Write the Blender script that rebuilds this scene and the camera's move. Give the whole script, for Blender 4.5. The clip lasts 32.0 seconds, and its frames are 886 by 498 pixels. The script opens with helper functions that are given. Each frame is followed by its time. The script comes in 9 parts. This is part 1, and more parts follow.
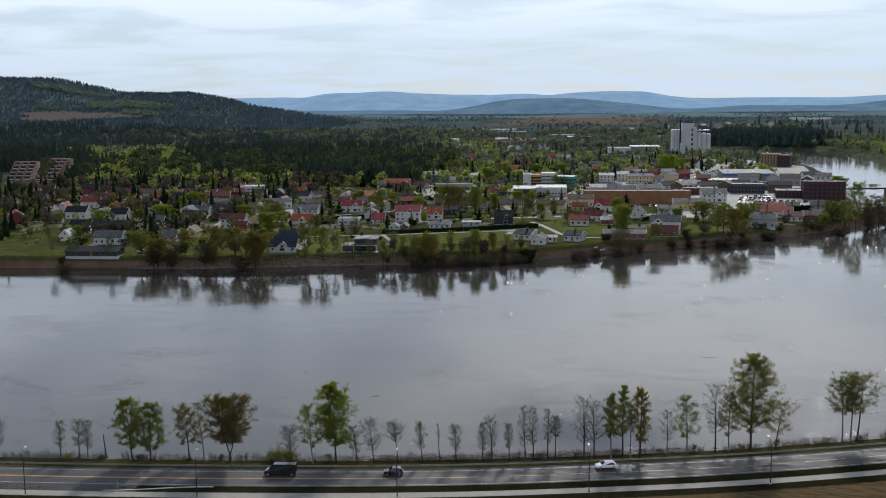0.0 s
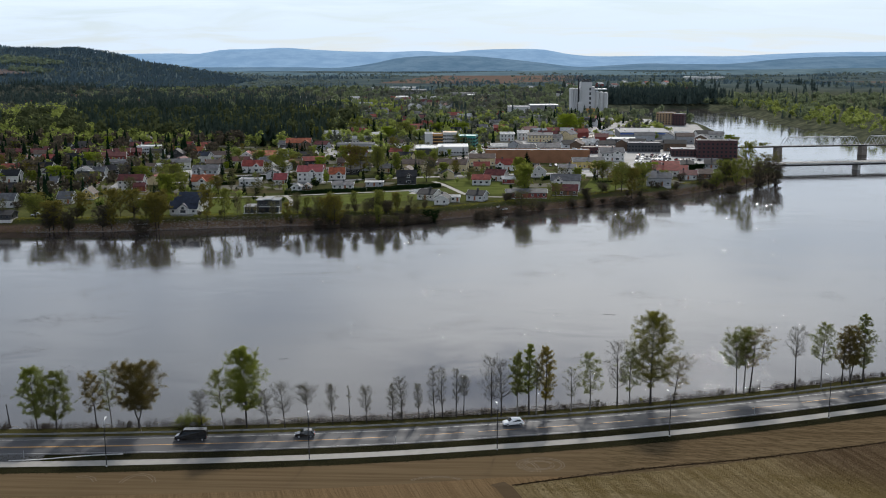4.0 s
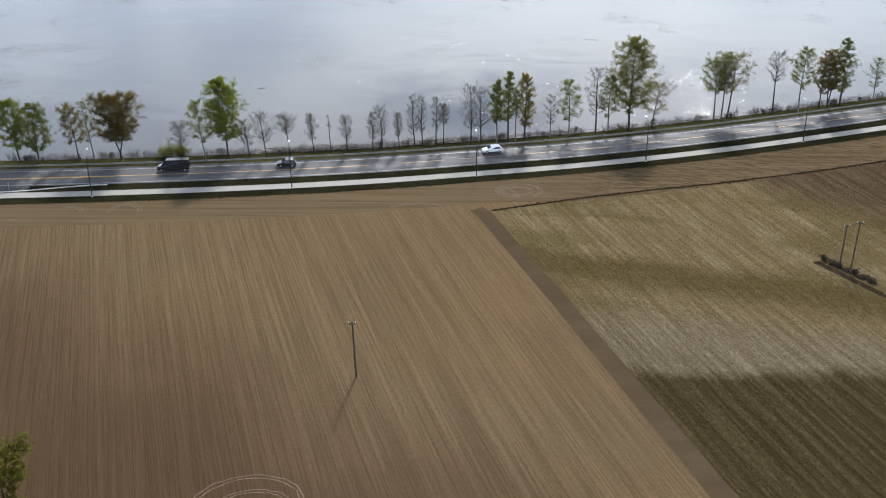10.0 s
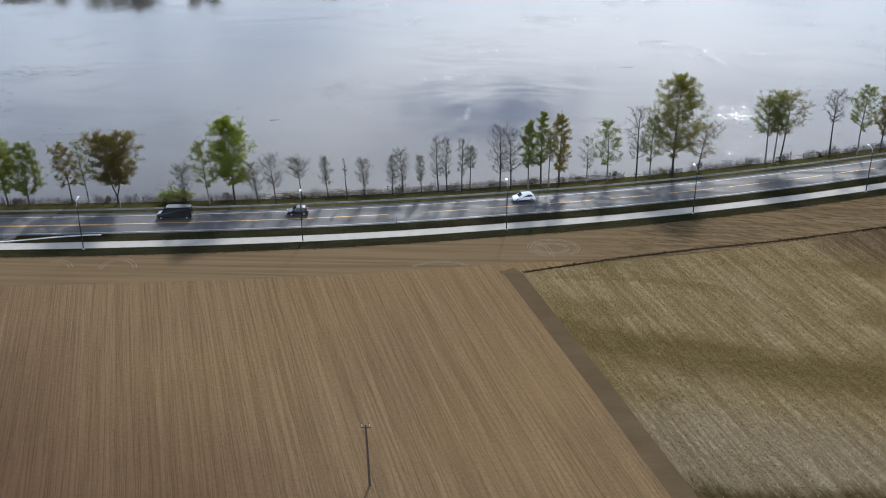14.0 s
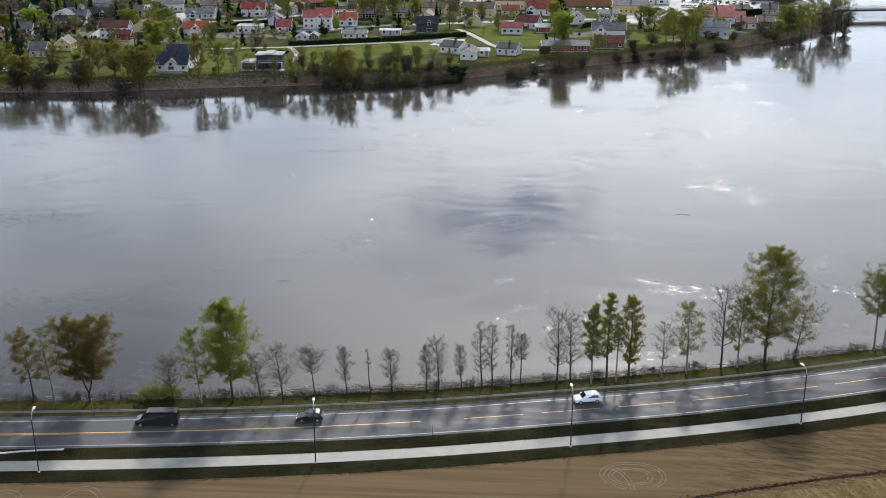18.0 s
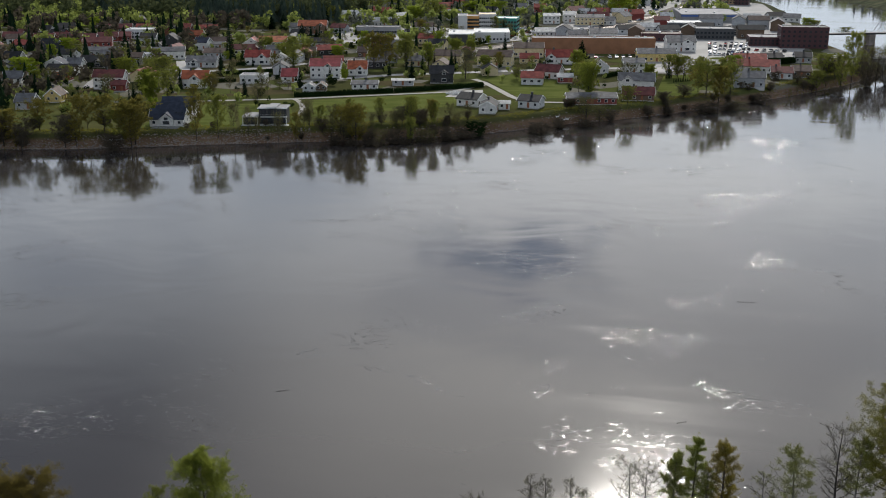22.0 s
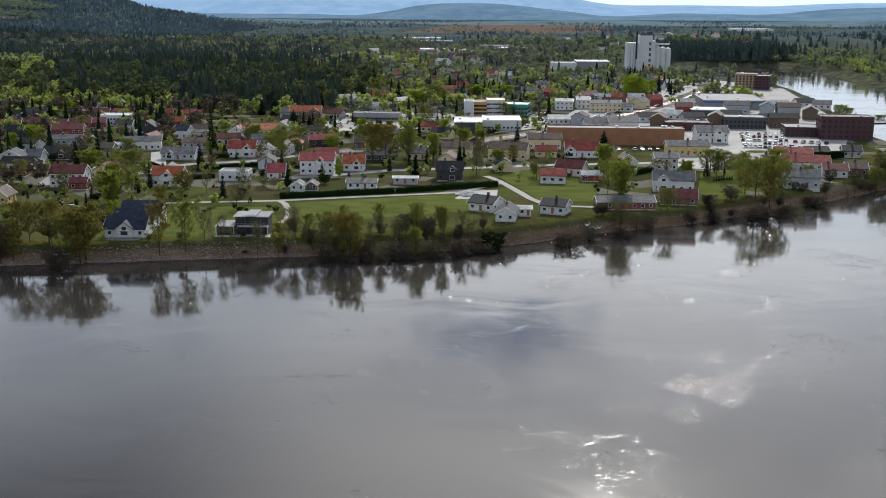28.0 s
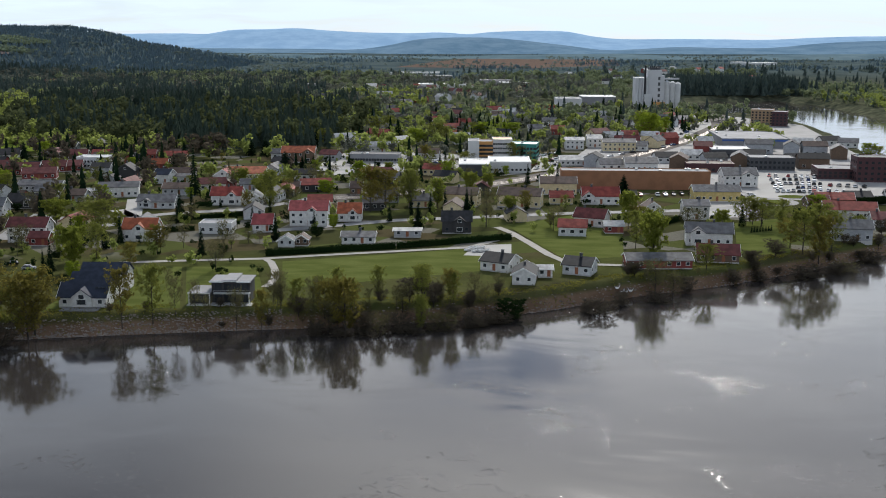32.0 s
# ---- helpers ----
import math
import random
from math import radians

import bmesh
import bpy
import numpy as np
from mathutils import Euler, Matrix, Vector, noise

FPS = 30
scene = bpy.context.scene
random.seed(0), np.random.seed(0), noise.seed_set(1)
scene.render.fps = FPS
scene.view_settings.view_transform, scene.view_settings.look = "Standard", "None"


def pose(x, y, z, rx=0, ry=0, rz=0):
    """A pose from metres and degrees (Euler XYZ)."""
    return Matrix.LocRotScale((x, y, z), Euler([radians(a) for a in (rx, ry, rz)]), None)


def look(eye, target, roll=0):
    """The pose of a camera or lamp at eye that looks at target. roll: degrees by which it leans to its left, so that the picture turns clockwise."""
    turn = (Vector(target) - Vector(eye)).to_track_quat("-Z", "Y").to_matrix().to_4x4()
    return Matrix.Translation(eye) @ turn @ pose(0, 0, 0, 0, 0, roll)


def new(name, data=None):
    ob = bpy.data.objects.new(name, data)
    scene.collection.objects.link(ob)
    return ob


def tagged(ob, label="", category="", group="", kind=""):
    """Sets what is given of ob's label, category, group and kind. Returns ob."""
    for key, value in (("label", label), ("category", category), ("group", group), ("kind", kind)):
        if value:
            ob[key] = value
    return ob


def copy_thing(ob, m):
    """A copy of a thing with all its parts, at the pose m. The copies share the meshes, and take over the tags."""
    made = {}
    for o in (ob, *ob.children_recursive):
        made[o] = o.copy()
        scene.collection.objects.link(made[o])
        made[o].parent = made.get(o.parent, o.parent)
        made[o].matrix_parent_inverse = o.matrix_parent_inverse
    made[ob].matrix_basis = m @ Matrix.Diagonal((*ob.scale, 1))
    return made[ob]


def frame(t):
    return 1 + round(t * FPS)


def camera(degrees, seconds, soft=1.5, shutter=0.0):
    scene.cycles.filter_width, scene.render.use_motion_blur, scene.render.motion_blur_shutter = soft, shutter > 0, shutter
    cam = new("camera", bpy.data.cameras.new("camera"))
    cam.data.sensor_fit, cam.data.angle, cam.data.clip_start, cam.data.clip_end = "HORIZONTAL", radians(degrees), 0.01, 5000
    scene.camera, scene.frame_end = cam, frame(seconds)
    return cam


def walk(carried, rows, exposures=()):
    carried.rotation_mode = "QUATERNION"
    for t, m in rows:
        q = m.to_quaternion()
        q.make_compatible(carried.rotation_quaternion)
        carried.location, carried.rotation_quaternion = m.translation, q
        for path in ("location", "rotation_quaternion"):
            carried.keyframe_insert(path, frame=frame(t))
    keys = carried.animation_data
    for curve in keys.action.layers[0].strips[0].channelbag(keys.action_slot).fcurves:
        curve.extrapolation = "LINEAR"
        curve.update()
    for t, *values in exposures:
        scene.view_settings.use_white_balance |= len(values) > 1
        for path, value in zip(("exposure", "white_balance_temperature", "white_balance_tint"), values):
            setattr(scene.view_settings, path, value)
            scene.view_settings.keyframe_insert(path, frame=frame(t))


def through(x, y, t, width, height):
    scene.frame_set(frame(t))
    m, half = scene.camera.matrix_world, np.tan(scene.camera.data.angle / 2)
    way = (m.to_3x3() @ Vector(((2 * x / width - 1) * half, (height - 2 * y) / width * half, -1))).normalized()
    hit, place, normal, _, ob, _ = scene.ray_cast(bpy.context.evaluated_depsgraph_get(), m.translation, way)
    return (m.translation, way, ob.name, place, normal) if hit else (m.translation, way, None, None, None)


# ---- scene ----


def drone(x, y, z, yaw, pitch, roll):
    """A camera pose: yaw to the left of +y, pitch above the level, roll."""
    return pose(x, y, z, 90 + pitch, 0, yaw) @ pose(0, 0, 0, 0, 0, roll)


cam = camera(44.85, 32.0, soft=1.0)
walk(cam, [
    (0.0, drone(-8.75, -200.04, 75.81, 5.479, -8.274, -0.566)),
    (0.5, drone(-8.65, -200.39, 75.90, 4.146, -8.271, -0.508)),
    (1.0, drone(-8.56, -200.68, 76.07, 2.695, -8.283, -0.446)),
    (1.5, drone(-8.61, -200.91, 76.25, 1.158, -8.277, -0.432)),
    (2.0, drone(-8.77, -201.07, 76.38, 0.928, -8.263, -0.486)),
    (2.5, drone(-8.85, -201.25, 76.47, 0.309, -8.240, -0.460)),
    (4.5, drone(-10.47, -202.22, 77.44, 0.120, -12.001, -0.225)),
    (5.0, drone(-10.41, -202.23, 77.51, 0.109, -13.539, -0.254)),
    (5.5, drone(-10.36, -202.21, 77.61, 0.109, -14.989, -0.314)),
    (6.0, drone(-10.29, -202.23, 77.62, 0.097, -16.361, -0.343)),
    (6.5, drone(-10.22, -202.29, 77.55, 0.087, -17.658, -0.366)),
    (7.0, drone(-10.26, -202.36, 77.55, 0.047, -18.854, -0.359)),
    (7.5, drone(-10.22, -202.38, 77.55, -0.844, -19.989, -0.328)),
    (8.0, drone(-10.29, -202.43, 77.55, -0.948, -21.136, -0.361)),
    (8.5, drone(-10.32, -202.45, 77.57, -0.946, -22.432, -0.369)),
    (9.0, drone(-10.30, -202.47, 77.59, -0.938, -23.751, -0.421)),
    (9.5, drone(-10.16, -202.54, 77.57, -0.895, -24.699, -0.457)),
    (10.0, drone(-10.06, -202.37, 77.62, -0.875, -25.055, -0.464)),
    (10.5, drone(-9.98, -201.74, 77.67, -0.921, -25.081, -0.460)),
    (11.0, drone(-9.94, -200.50, 77.76, -0.903, -25.051, -0.510)),
    (11.5, drone(-9.85, -198.48, 77.89, -0.777, -25.038, -0.555)),
    (12.0, drone(-9.91, -195.81, 78.09, -0.660, -25.071, -0.580)),
    (12.5, drone(-10.02, -192.57, 78.24, -0.495, -25.134, -0.500)),
    (13.0, drone(-10.29, -188.93, 78.33, 0.002, -25.122, -0.333)),
    (13.5, drone(-10.63, -184.70, 78.34, 0.127, -25.140, -0.284)),
    (15.5, drone(-12.29, -165.18, 79.43, 0.780, -22.942, -0.306)),
    (16.0, drone(-13.48, -160.03, 79.26, 0.709, -22.385, -0.236)),
    (16.5, drone(-14.69, -154.74, 79.01, 0.603, -21.155, -0.187)),
    (17.0, drone(-15.56, -149.44, 78.80, 0.609, -21.003, -0.127)),
    (17.5, drone(-16.19, -144.30, 78.59, 0.684, -19.805, -0.023)),
    (18.0, drone(-16.76, -139.32, 78.43, 0.766, -19.431, -0.034)),
    (18.5, drone(-17.28, -134.43, 78.48, 0.874, -18.716, -0.033)),
    (19.0, drone(-17.58, -129.63, 78.60, 1.044, -18.146, -0.105)),
    (19.5, drone(-18.08, -124.87, 78.68, 1.102, -18.187, -0.097)),
    (20.0, drone(-18.59, -120.13, 78.54, 1.113, -17.913, -0.004)),
    (20.5, drone(-19.19, -115.60, 78.12, 1.104, -17.252, 0.017)),
    (21.0, drone(-19.99, -111.03, 77.59, 1.139, -17.250, -0.039)),
    (21.5, drone(-20.70, -106.38, 77.21, 1.147, -17.278, -0.072)),
    (22.0, drone(-21.28, -101.62, 77.05, 1.147, -17.275, -0.029)),
    (22.5, drone(-21.75, -96.73, 77.06, 1.140, -17.266, 0.012)),
    (23.0, drone(-22.19, -91.67, 77.07, 1.136, -16.642, 0.023)),
    (23.5, drone(-22.58, -86.38, 76.93, 1.129, -16.033, 0.042)),
    (24.0, drone(-22.98, -80.87, 76.75, 1.103, -15.599, 0.081)),
    (24.5, drone(-23.39, -75.15, 76.58, 1.095, -15.617, 0.140)),
    (25.0, drone(-23.83, -69.27, 76.50, 1.109, -15.592, 0.114)),
    (25.5, drone(-24.35, -63.40, 76.36, 1.084, -14.959, 0.144)),
    (27.5, drone(-26.60, -40.16, 75.83, 0.984, -13.218, 0.233)),
    (28.0, drone(-27.31, -34.07, 75.70, 0.942, -13.243, 0.264)),
    (28.5, drone(-28.09, -27.92, 75.54, 0.892, -13.099, 0.268)),
    (29.0, drone(-28.89, -21.75, 75.35, 0.835, -12.795, 0.212)),
    (29.5, drone(-29.53, -15.63, 75.22, 0.809, -12.521, 0.216)),
    (30.0, drone(-29.97, -9.55, 75.10, 0.800, -12.332, 0.202)),
    (30.5, drone(-30.36, -3.58, 74.97, 0.793, -12.105, 0.185)),
    (31.0, drone(-30.72, 2.21, 74.78, 0.794, -11.936, 0.163)),
    (31.5, drone(-31.08, 7.92, 74.73, 0.813, -11.788, 0.124)),
    (32.0, drone(-31.45, 13.60, 74.72, 0.809, -11.480, 0.121)),
], exposures=[(0, 0.16, 6350, 10), (2.5, 0.13, 6420, 10), (4.5, 0.53, 6450, 10), (6, 0.95, 6500, 10), (9, 1.05, 6250, 10), (13, 1.03, 6000, 10), (16, 1.12, 6150, 10), (18, 1.02, 6300, 10), (20, 0.72, 6450, 10), (22, 0.38, 6550, 10),
              (28, 0.63, 6420, 10), (32, 0.52, 6420, 10)])

# ---- world, sun ----
SUN_ELEVATION, SUN_AZIMUTH = 33.5, 10.0  # degrees; azimuth to the right of +y
world = bpy.data.worlds.new("sky")
scene.world = world
world.use_nodes = True
wn, wl = world.node_tree.nodes, world.node_tree.links
wn.clear()
w_out = wn.new("ShaderNodeOutputWorld")
w_bg = wn.new("ShaderNodeBackground")
w_sky = wn.new("ShaderNodeTexSky")
w_sky.sky_type, w_sky.sun_disc = "NISHITA", False
w_sky.sun_elevation, w_sky.sun_rotation = radians(SUN_ELEVATION), radians(SUN_AZIMUTH)
w_sky.altitude, w_sky.air_density, w_sky.dust_density, w_sky.ozone_density = 200, 1.0, 0.2, 3.0
w_scale = wn.new("ShaderNodeMixRGB")
w_scale.blend_type, w_scale.inputs[0].default_value = "MULTIPLY", 1.0
w_scale.inputs[2].default_value = (0.046, 0.051, 0.058, 1)
w_co = wn.new("ShaderNodeTexCoord")
w_sep = wn.new("ShaderNodeSeparateXYZ")
w_add = wn.new("ShaderNodeMath")
w_add.operation, w_add.inputs[1].default_value = "ADD", 0.12
w_max = wn.new("ShaderNodeMath")
w_max.operation, w_max.inputs[1].default_value = "MAXIMUM", 0.05
w_dx, w_dy = wn.new("ShaderNodeMath"), wn.new("ShaderNodeMath")
w_dx.operation = w_dy.operation = "DIVIDE"
w_comb = wn.new("ShaderNodeCombineXYZ")
w_map = wn.new("ShaderNodeMapping")
w_map.inputs["Scale"].default_value = (0.75, 1.0, 1.0)
w_map.inputs["Location"].default_value = (1.3, 0.4, 0.0)
w_noise = wn.new("ShaderNodeTexNoise")
w_noise.inputs["Scale"].default_value, w_noise.inputs["Detail"].default_value = 1.5, 7.0
w_noise.inputs["Roughness"].default_value, w_noise.inputs["Distortion"].default_value = 0.55, 0.6
w_ramp = wn.new("ShaderNodeValToRGB")
w_ramp.color_ramp.elements[0].position, w_ramp.color_ramp.elements[0].color = 0.38, (0.62, 0.62, 0.62, 1)
w_ramp.color_ramp.elements[1].position, w_ramp.color_ramp.elements[1].color = 0.56, (0.97, 0.97, 0.97, 1)
w_mix = wn.new("ShaderNodeMixRGB")
# thin bright cloud, brighter round the veiled sun
w_dot = wn.new("ShaderNodeVectorMath")
w_dot.operation = "DOT_PRODUCT"
w_dot.inputs[1].default_value = (
    math.cos(radians(SUN_ELEVATION)) * math.sin(radians(SUN_AZIMUTH)), math.cos(radians(SUN_ELEVATION)) * math.cos(radians(SUN_AZIMUTH)),
    math.sin(radians(SUN_ELEVATION)))
w_near = wn.new("ShaderNodeMapRange")
w_near.interpolation_type = "SMOOTHSTEP"
w_near.inputs["From Min"].default_value, w_near.inputs["From Max"].default_value = 0.885, 1.0
w_cloud = wn.new("ShaderNodeMixRGB")
w_cloud.inputs[2].default_value = (2.0, 1.98, 1.94, 1)
w_rise = wn.new("ShaderNodeMapRange")
w_rise.interpolation_type = "SMOOTHSTEP"
w_rise.inputs["From Min"].default_value, w_rise.inputs["From Max"].default_value = 0.27, 0.46
w_base = wn.new("ShaderNodeMixRGB")
w_base.inputs[1].default_value, w_base.inputs[2].default_value = (0.95, 1.03, 1.13, 1), (0.29, 0.34, 0.43, 1)
wl.new(w_sep.outputs[2], w_rise.inputs["Value"])
wl.new(w_rise.outputs[0], w_base.inputs[0])
# a bluer band of haze above the hills
w_low = wn.new("ShaderNodeMapRange")
w_low.interpolation_type = "SMOOTHSTEP"
w_low.inputs["From Min"].default_value, w_low.inputs["From Max"].default_value = 0.0, 0.16
w_haze = wn.new("ShaderNodeMixRGB")
w_haze.inputs[1].default_value = (0.58, 0.68, 0.80, 1)
wl.new(w_sep.outputs[2], w_low.inputs["Value"])
wl.new(w_low.outputs[0], w_haze.inputs[0])
wl.new(w_haze.outputs[0], w_cloud.inputs[1])
wl.new(w_base.outputs[0], w_haze.inputs[2])
wl.new(w_co.outputs["Generated"], w_dot.inputs[0])
wl.new(w_dot.outputs["Value"], w_near.inputs["Value"])
wl.new(w_near.outputs[0], w_cloud.inputs[0])
wl.new(w_cloud.outputs[0], w_mix.inputs[2])
wl.new(w_sky.outputs[0], w_scale.inputs[1])
wl.new(w_co.outputs["Generated"], w_sep.inputs[0])
wl.new(w_sep.outputs[2], w_add.inputs[0])
wl.new(w_add.outputs[0], w_max.inputs[0])
for div, axis in ((w_dx, 0), (w_dy, 1)):
    wl.new(w_sep.outputs[axis], div.inputs[0])
    wl.new(w_max.outputs[0], div.inputs[1])
    wl.new(div.outputs[0], w_comb.inputs[axis])
wl.new(w_comb.outputs[0], w_map.inputs[0])
wl.new(w_map.outputs[0], w_noise.inputs["Vector"])
wl.new(w_noise.outputs[0], w_ramp.inputs[0])
# a ragged blue gap in the cloud, low under the sun
w_gap = wn.new("ShaderNodeVectorMath")
w_gap.operation, w_gap.inputs[1].default_value = "SUBTRACT", (0.052, 0.0, 0.302)
w_flat = wn.new("ShaderNodeVectorMath")
w_flat.operation, w_flat.inputs[1].default_value = "MULTIPLY", (1.05, 0.0, 3.4)
w_len = wn.new("ShaderNodeVectorMath")
w_len.operation = "LENGTH"
w_rag = wn.new("ShaderNodeTexNoise")
w_rag.inputs["Scale"].default_value, w_rag.inputs["Detail"].default_value = 17.0, 9.0
w_sum = wn.new("ShaderNodeMath")
w_sum.operation, w_sum.inputs[1].default_value = "MULTIPLY_ADD", 0.30
w_open = wn.new("ShaderNodeMapRange")
w_open.interpolation_type = "SMOOTHSTEP"
w_open.inputs["From Min"].default_value, w_open.inputs["From Max"].default_value = 0.185, 0.255
w_open.inputs["To Min"].default_value = 0.14
w_cover = wn.new("ShaderNodeMath")
w_cover.operation = "MULTIPLY"
wl.new(w_co.outputs["Generated"], w_gap.inputs[0])
wl.new(w_gap.outputs[0], w_flat.inputs[0])
wl.new(w_flat.outputs[0], w_len.inputs[0])
wl.new(w_flat.outputs[0], w_rag.inputs["Vector"])
wl.new(w_rag.outputs["Fac"], w_sum.inputs[0])
wl.new(w_len.outputs["Value"], w_sum.inputs[2])
wl.new(w_sum.outputs[0], w_open.inputs["Value"])
wl.new(w_ramp.outputs[0], w_cover.inputs[0])
wl.new(w_open.outputs[0], w_cover.inputs[1])
wl.new(w_cover.outputs[0], w_mix.inputs[0])
wl.new(w_scale.outputs[0], w_mix.inputs[1])
wl.new(w_mix.outputs[0], w_bg.inputs[0])
wl.new(w_bg.outputs[0], w_out.inputs[0])

sun = new("sun", bpy.data.lights.new("sun", "SUN"))
sun.data.energy, sun.data.angle, sun.data.color = 2.6, radians(4.5), (1.0, 0.955, 0.88)
sun.matrix_world = look(
    (300 * math.sin(radians(SUN_AZIMUTH)), 300 * math.cos(radians(SUN_AZIMUTH)), 300 * math.tan(radians(SUN_ELEVATION))), (0, 0, 0))

# ---- materials ----
MATS = {}


def shader(name, rough=0.8, metal=0.0, spec=0.5):
    m = bpy.data.materials.new(name)
    m.use_nodes = True
    b = m.node_tree.nodes["Principled BSDF"]
    b.inputs["Roughness"].default_value, b.inputs["Metallic"].default_value = rough, metal
    b.inputs["Specular IOR Level"].default_value = spec
    MATS[name] = m
    return m, m.node_tree.nodes, m.node_tree.links, b


def mix(n, l, fac, a, b, mode="MIX"):
    """A colour mix of sockets or constants."""
    node = n.new("ShaderNodeMixRGB")
    node.blend_type = mode
    for socket, value in zip(node.inputs, (fac, a, b)):
        if isinstance(value, bpy.types.NodeSocket):
            l.new(value, socket)
        elif isinstance(value, tuple):
            socket.default_value = (*value, 1)
        else:
            socket.default_value = value
    return node.outputs[0]


def noise_of(n, l, scale, detail=4.0, stretch=(1, 1, 1), turn=0.0, rough=0.55, distort=0.0):
    """Noise over world space, turned and then stretched."""
    geo, tm, mp, tx = n.new("ShaderNodeNewGeometry"), n.new("ShaderNodeMapping"), n.new("ShaderNodeMapping"), n.new("ShaderNodeTexNoise")
    tm.inputs["Rotation"].default_value, mp.inputs["Scale"].default_value = (0, 0, turn), stretch
    tx.inputs["Scale"].default_value, tx.inputs["Detail"].default_value = scale, detail
    tx.inputs["Roughness"].default_value, tx.inputs["Distortion"].default_value = rough, distort
    l.new(geo.outputs["Position"], tm.inputs[0])
    l.new(tm.outputs[0], mp.inputs[0])
    l.new(mp.outputs[0], tx.inputs["Vector"])
    return tx.outputs["Fac"]


def ramp(n, l, fac, low, high):
    """A smooth step of fac between low and high."""
    node = n.new("ShaderNodeMapRange")
    node.interpolation_type = "SMOOTHSTEP"
    node.inputs["From Min"].default_value, node.inputs["From Max"].default_value = low, high
    l.new(fac, node.inputs["Value"])
    return node.outputs[0]


def bump(n, l, b, height, strength, distance):
    node = n.new("ShaderNodeBump")
    node.inputs["Strength"].default_value, node.inputs["Distance"].default_value = strength, distance
    l.new(height, node.inputs["Height"])
    l.new(node.outputs[0], b.inputs["Normal"])


def plain(name, colour, rough=0.8, metal=0.0, spread=0.18, scale=1.2, fine=9.0, spec=0.4, relief=0.0):
    """A surface of one colour, uneven at two scales, that differs a little from thing to thing."""
    m, n, l, b = shader(name, rough, metal, spec)
    dark = tuple(c * (1 - spread) for c in colour)
    light = tuple(min(1, c * (1 + spread)) for c in colour)
    big = mix(n, l, ramp(n, l, noise_of(n, l, scale, 4), 0.3, 0.7), dark, light)
    small = noise_of(n, l, fine, 3)
    full = mix(n, l, 0.35, big, mix(n, l, small, dark, light))
    info = n.new("ShaderNodeObjectInfo")
    full = mix(n, l, mix(n, l, info.outputs["Random"], (0.0, 0.0, 0.0), (0.25, 0.25, 0.25)), full, dark)
    l.new(full, b.inputs["Base Color"])
    if relief:
        bump(n, l, b, small, 0.5, relief)
    return m


def boarded(name, colour, pitch=0.16, rough=0.7):
    """Painted weatherboard: horizontal boards with a shadow gap."""
    m, n, l, b = shader(name, rough)
    geo, sep = n.new("ShaderNodeNewGeometry"), n.new("ShaderNodeSeparateXYZ")
    saw = n.new("ShaderNodeMath")
    saw.operation = "PINGPONG"
    saw.inputs[1].default_value = pitch
    l.new(geo.outputs["Position"], sep.inputs[0])
    l.new(sep.outputs[2], saw.inputs[0])
    dark, light = tuple(c * 0.8 for c in colour), tuple(min(1, c * 1.05) for c in colour)
    l.new(mix(n, l, ramp(n, l, noise_of(n, l, 0.9, 5), 0.3, 0.75), dark, light), b.inputs["Base Color"])
    bump(n, l, b, saw.outputs[0], 0.6, 0.03)
    return m


def tiled(name, colour, rough=0.75):
    """Roof tiles in courses, with weathering and moss."""
    m, n, l, b = shader(name, rough, spec=0.2)
    geo, sep = n.new("ShaderNodeNewGeometry"), n.new("ShaderNodeSeparateXYZ")
    saw = n.new("ShaderNodeMath")
    saw.operation, saw.inputs[1].default_value = "PINGPONG", 0.18
    l.new(geo.outputs["Position"], sep.inputs[0])
    l.new(sep.outputs[2], saw.inputs[0])
    dark, light = tuple(c * 0.62 for c in colour), tuple(min(1, c * 1.2) for c in colour)
    worn = mix(n, l, ramp(n, l, noise_of(n, l, 0.5, 6), 0.32, 0.7), dark, light)
    info = n.new("ShaderNodeObjectInfo")
    worn = mix(n, l, mix(n, l, info.outputs["Random"], (0.0, 0.0, 0.0), (0.35, 0.35, 0.35)), worn, dark)
    l.new(mix(n, l, ramp(n, l, noise_of(n, l, 6, 3), 0.62, 0.8), worn, dark), b.inputs["Base Color"])
    bump(n, l, b, saw.outputs[0], 0.7, 0.05)
    return m


def leafy(name, dark, light, through=0.28, rough=0.6):
    """Leaves: two greens from clump to clump, letting some light through."""
    m = bpy.data.materials.new(name)
    m.use_nodes = True
    n, l = m.node_tree.nodes, m.node_tree.links
    n.clear()
    out, add = n.new("ShaderNodeOutputMaterial"), n.new("ShaderNodeMixShader")
    dif, tra = n.new("ShaderNodeBsdfDiffuse"), n.new("ShaderNodeBsdfTranslucent")
    geo, info = n.new("ShaderNodeNewGeometry"), n.new("ShaderNodeObjectInfo")
    c = mix(n, l, geo.outputs["Random Per Island"], dark, light)
    c = mix(n, l, mix(n, l, info.outputs["Random"], (0.0, 0.0, 0.0), (0.45, 0.45, 0.45)), c, dark)
    l.new(c, dif.inputs[0])
    l.new(c, tra.inputs[0])
    add.inputs[0].default_value = through
    l.new(dif.outputs[0], add.inputs[1])
    l.new(tra.outputs[0], add.inputs[2])
    l.new(add.outputs[0], out.inputs[0])
    MATS[name] = m
    return m


def glass_pane(name):
    m, n, l, b = shader(name, 0.06, 0.0, 0.35)
    b.inputs["Base Color"].default_value = (0.025, 0.03, 0.035, 1)
    return m


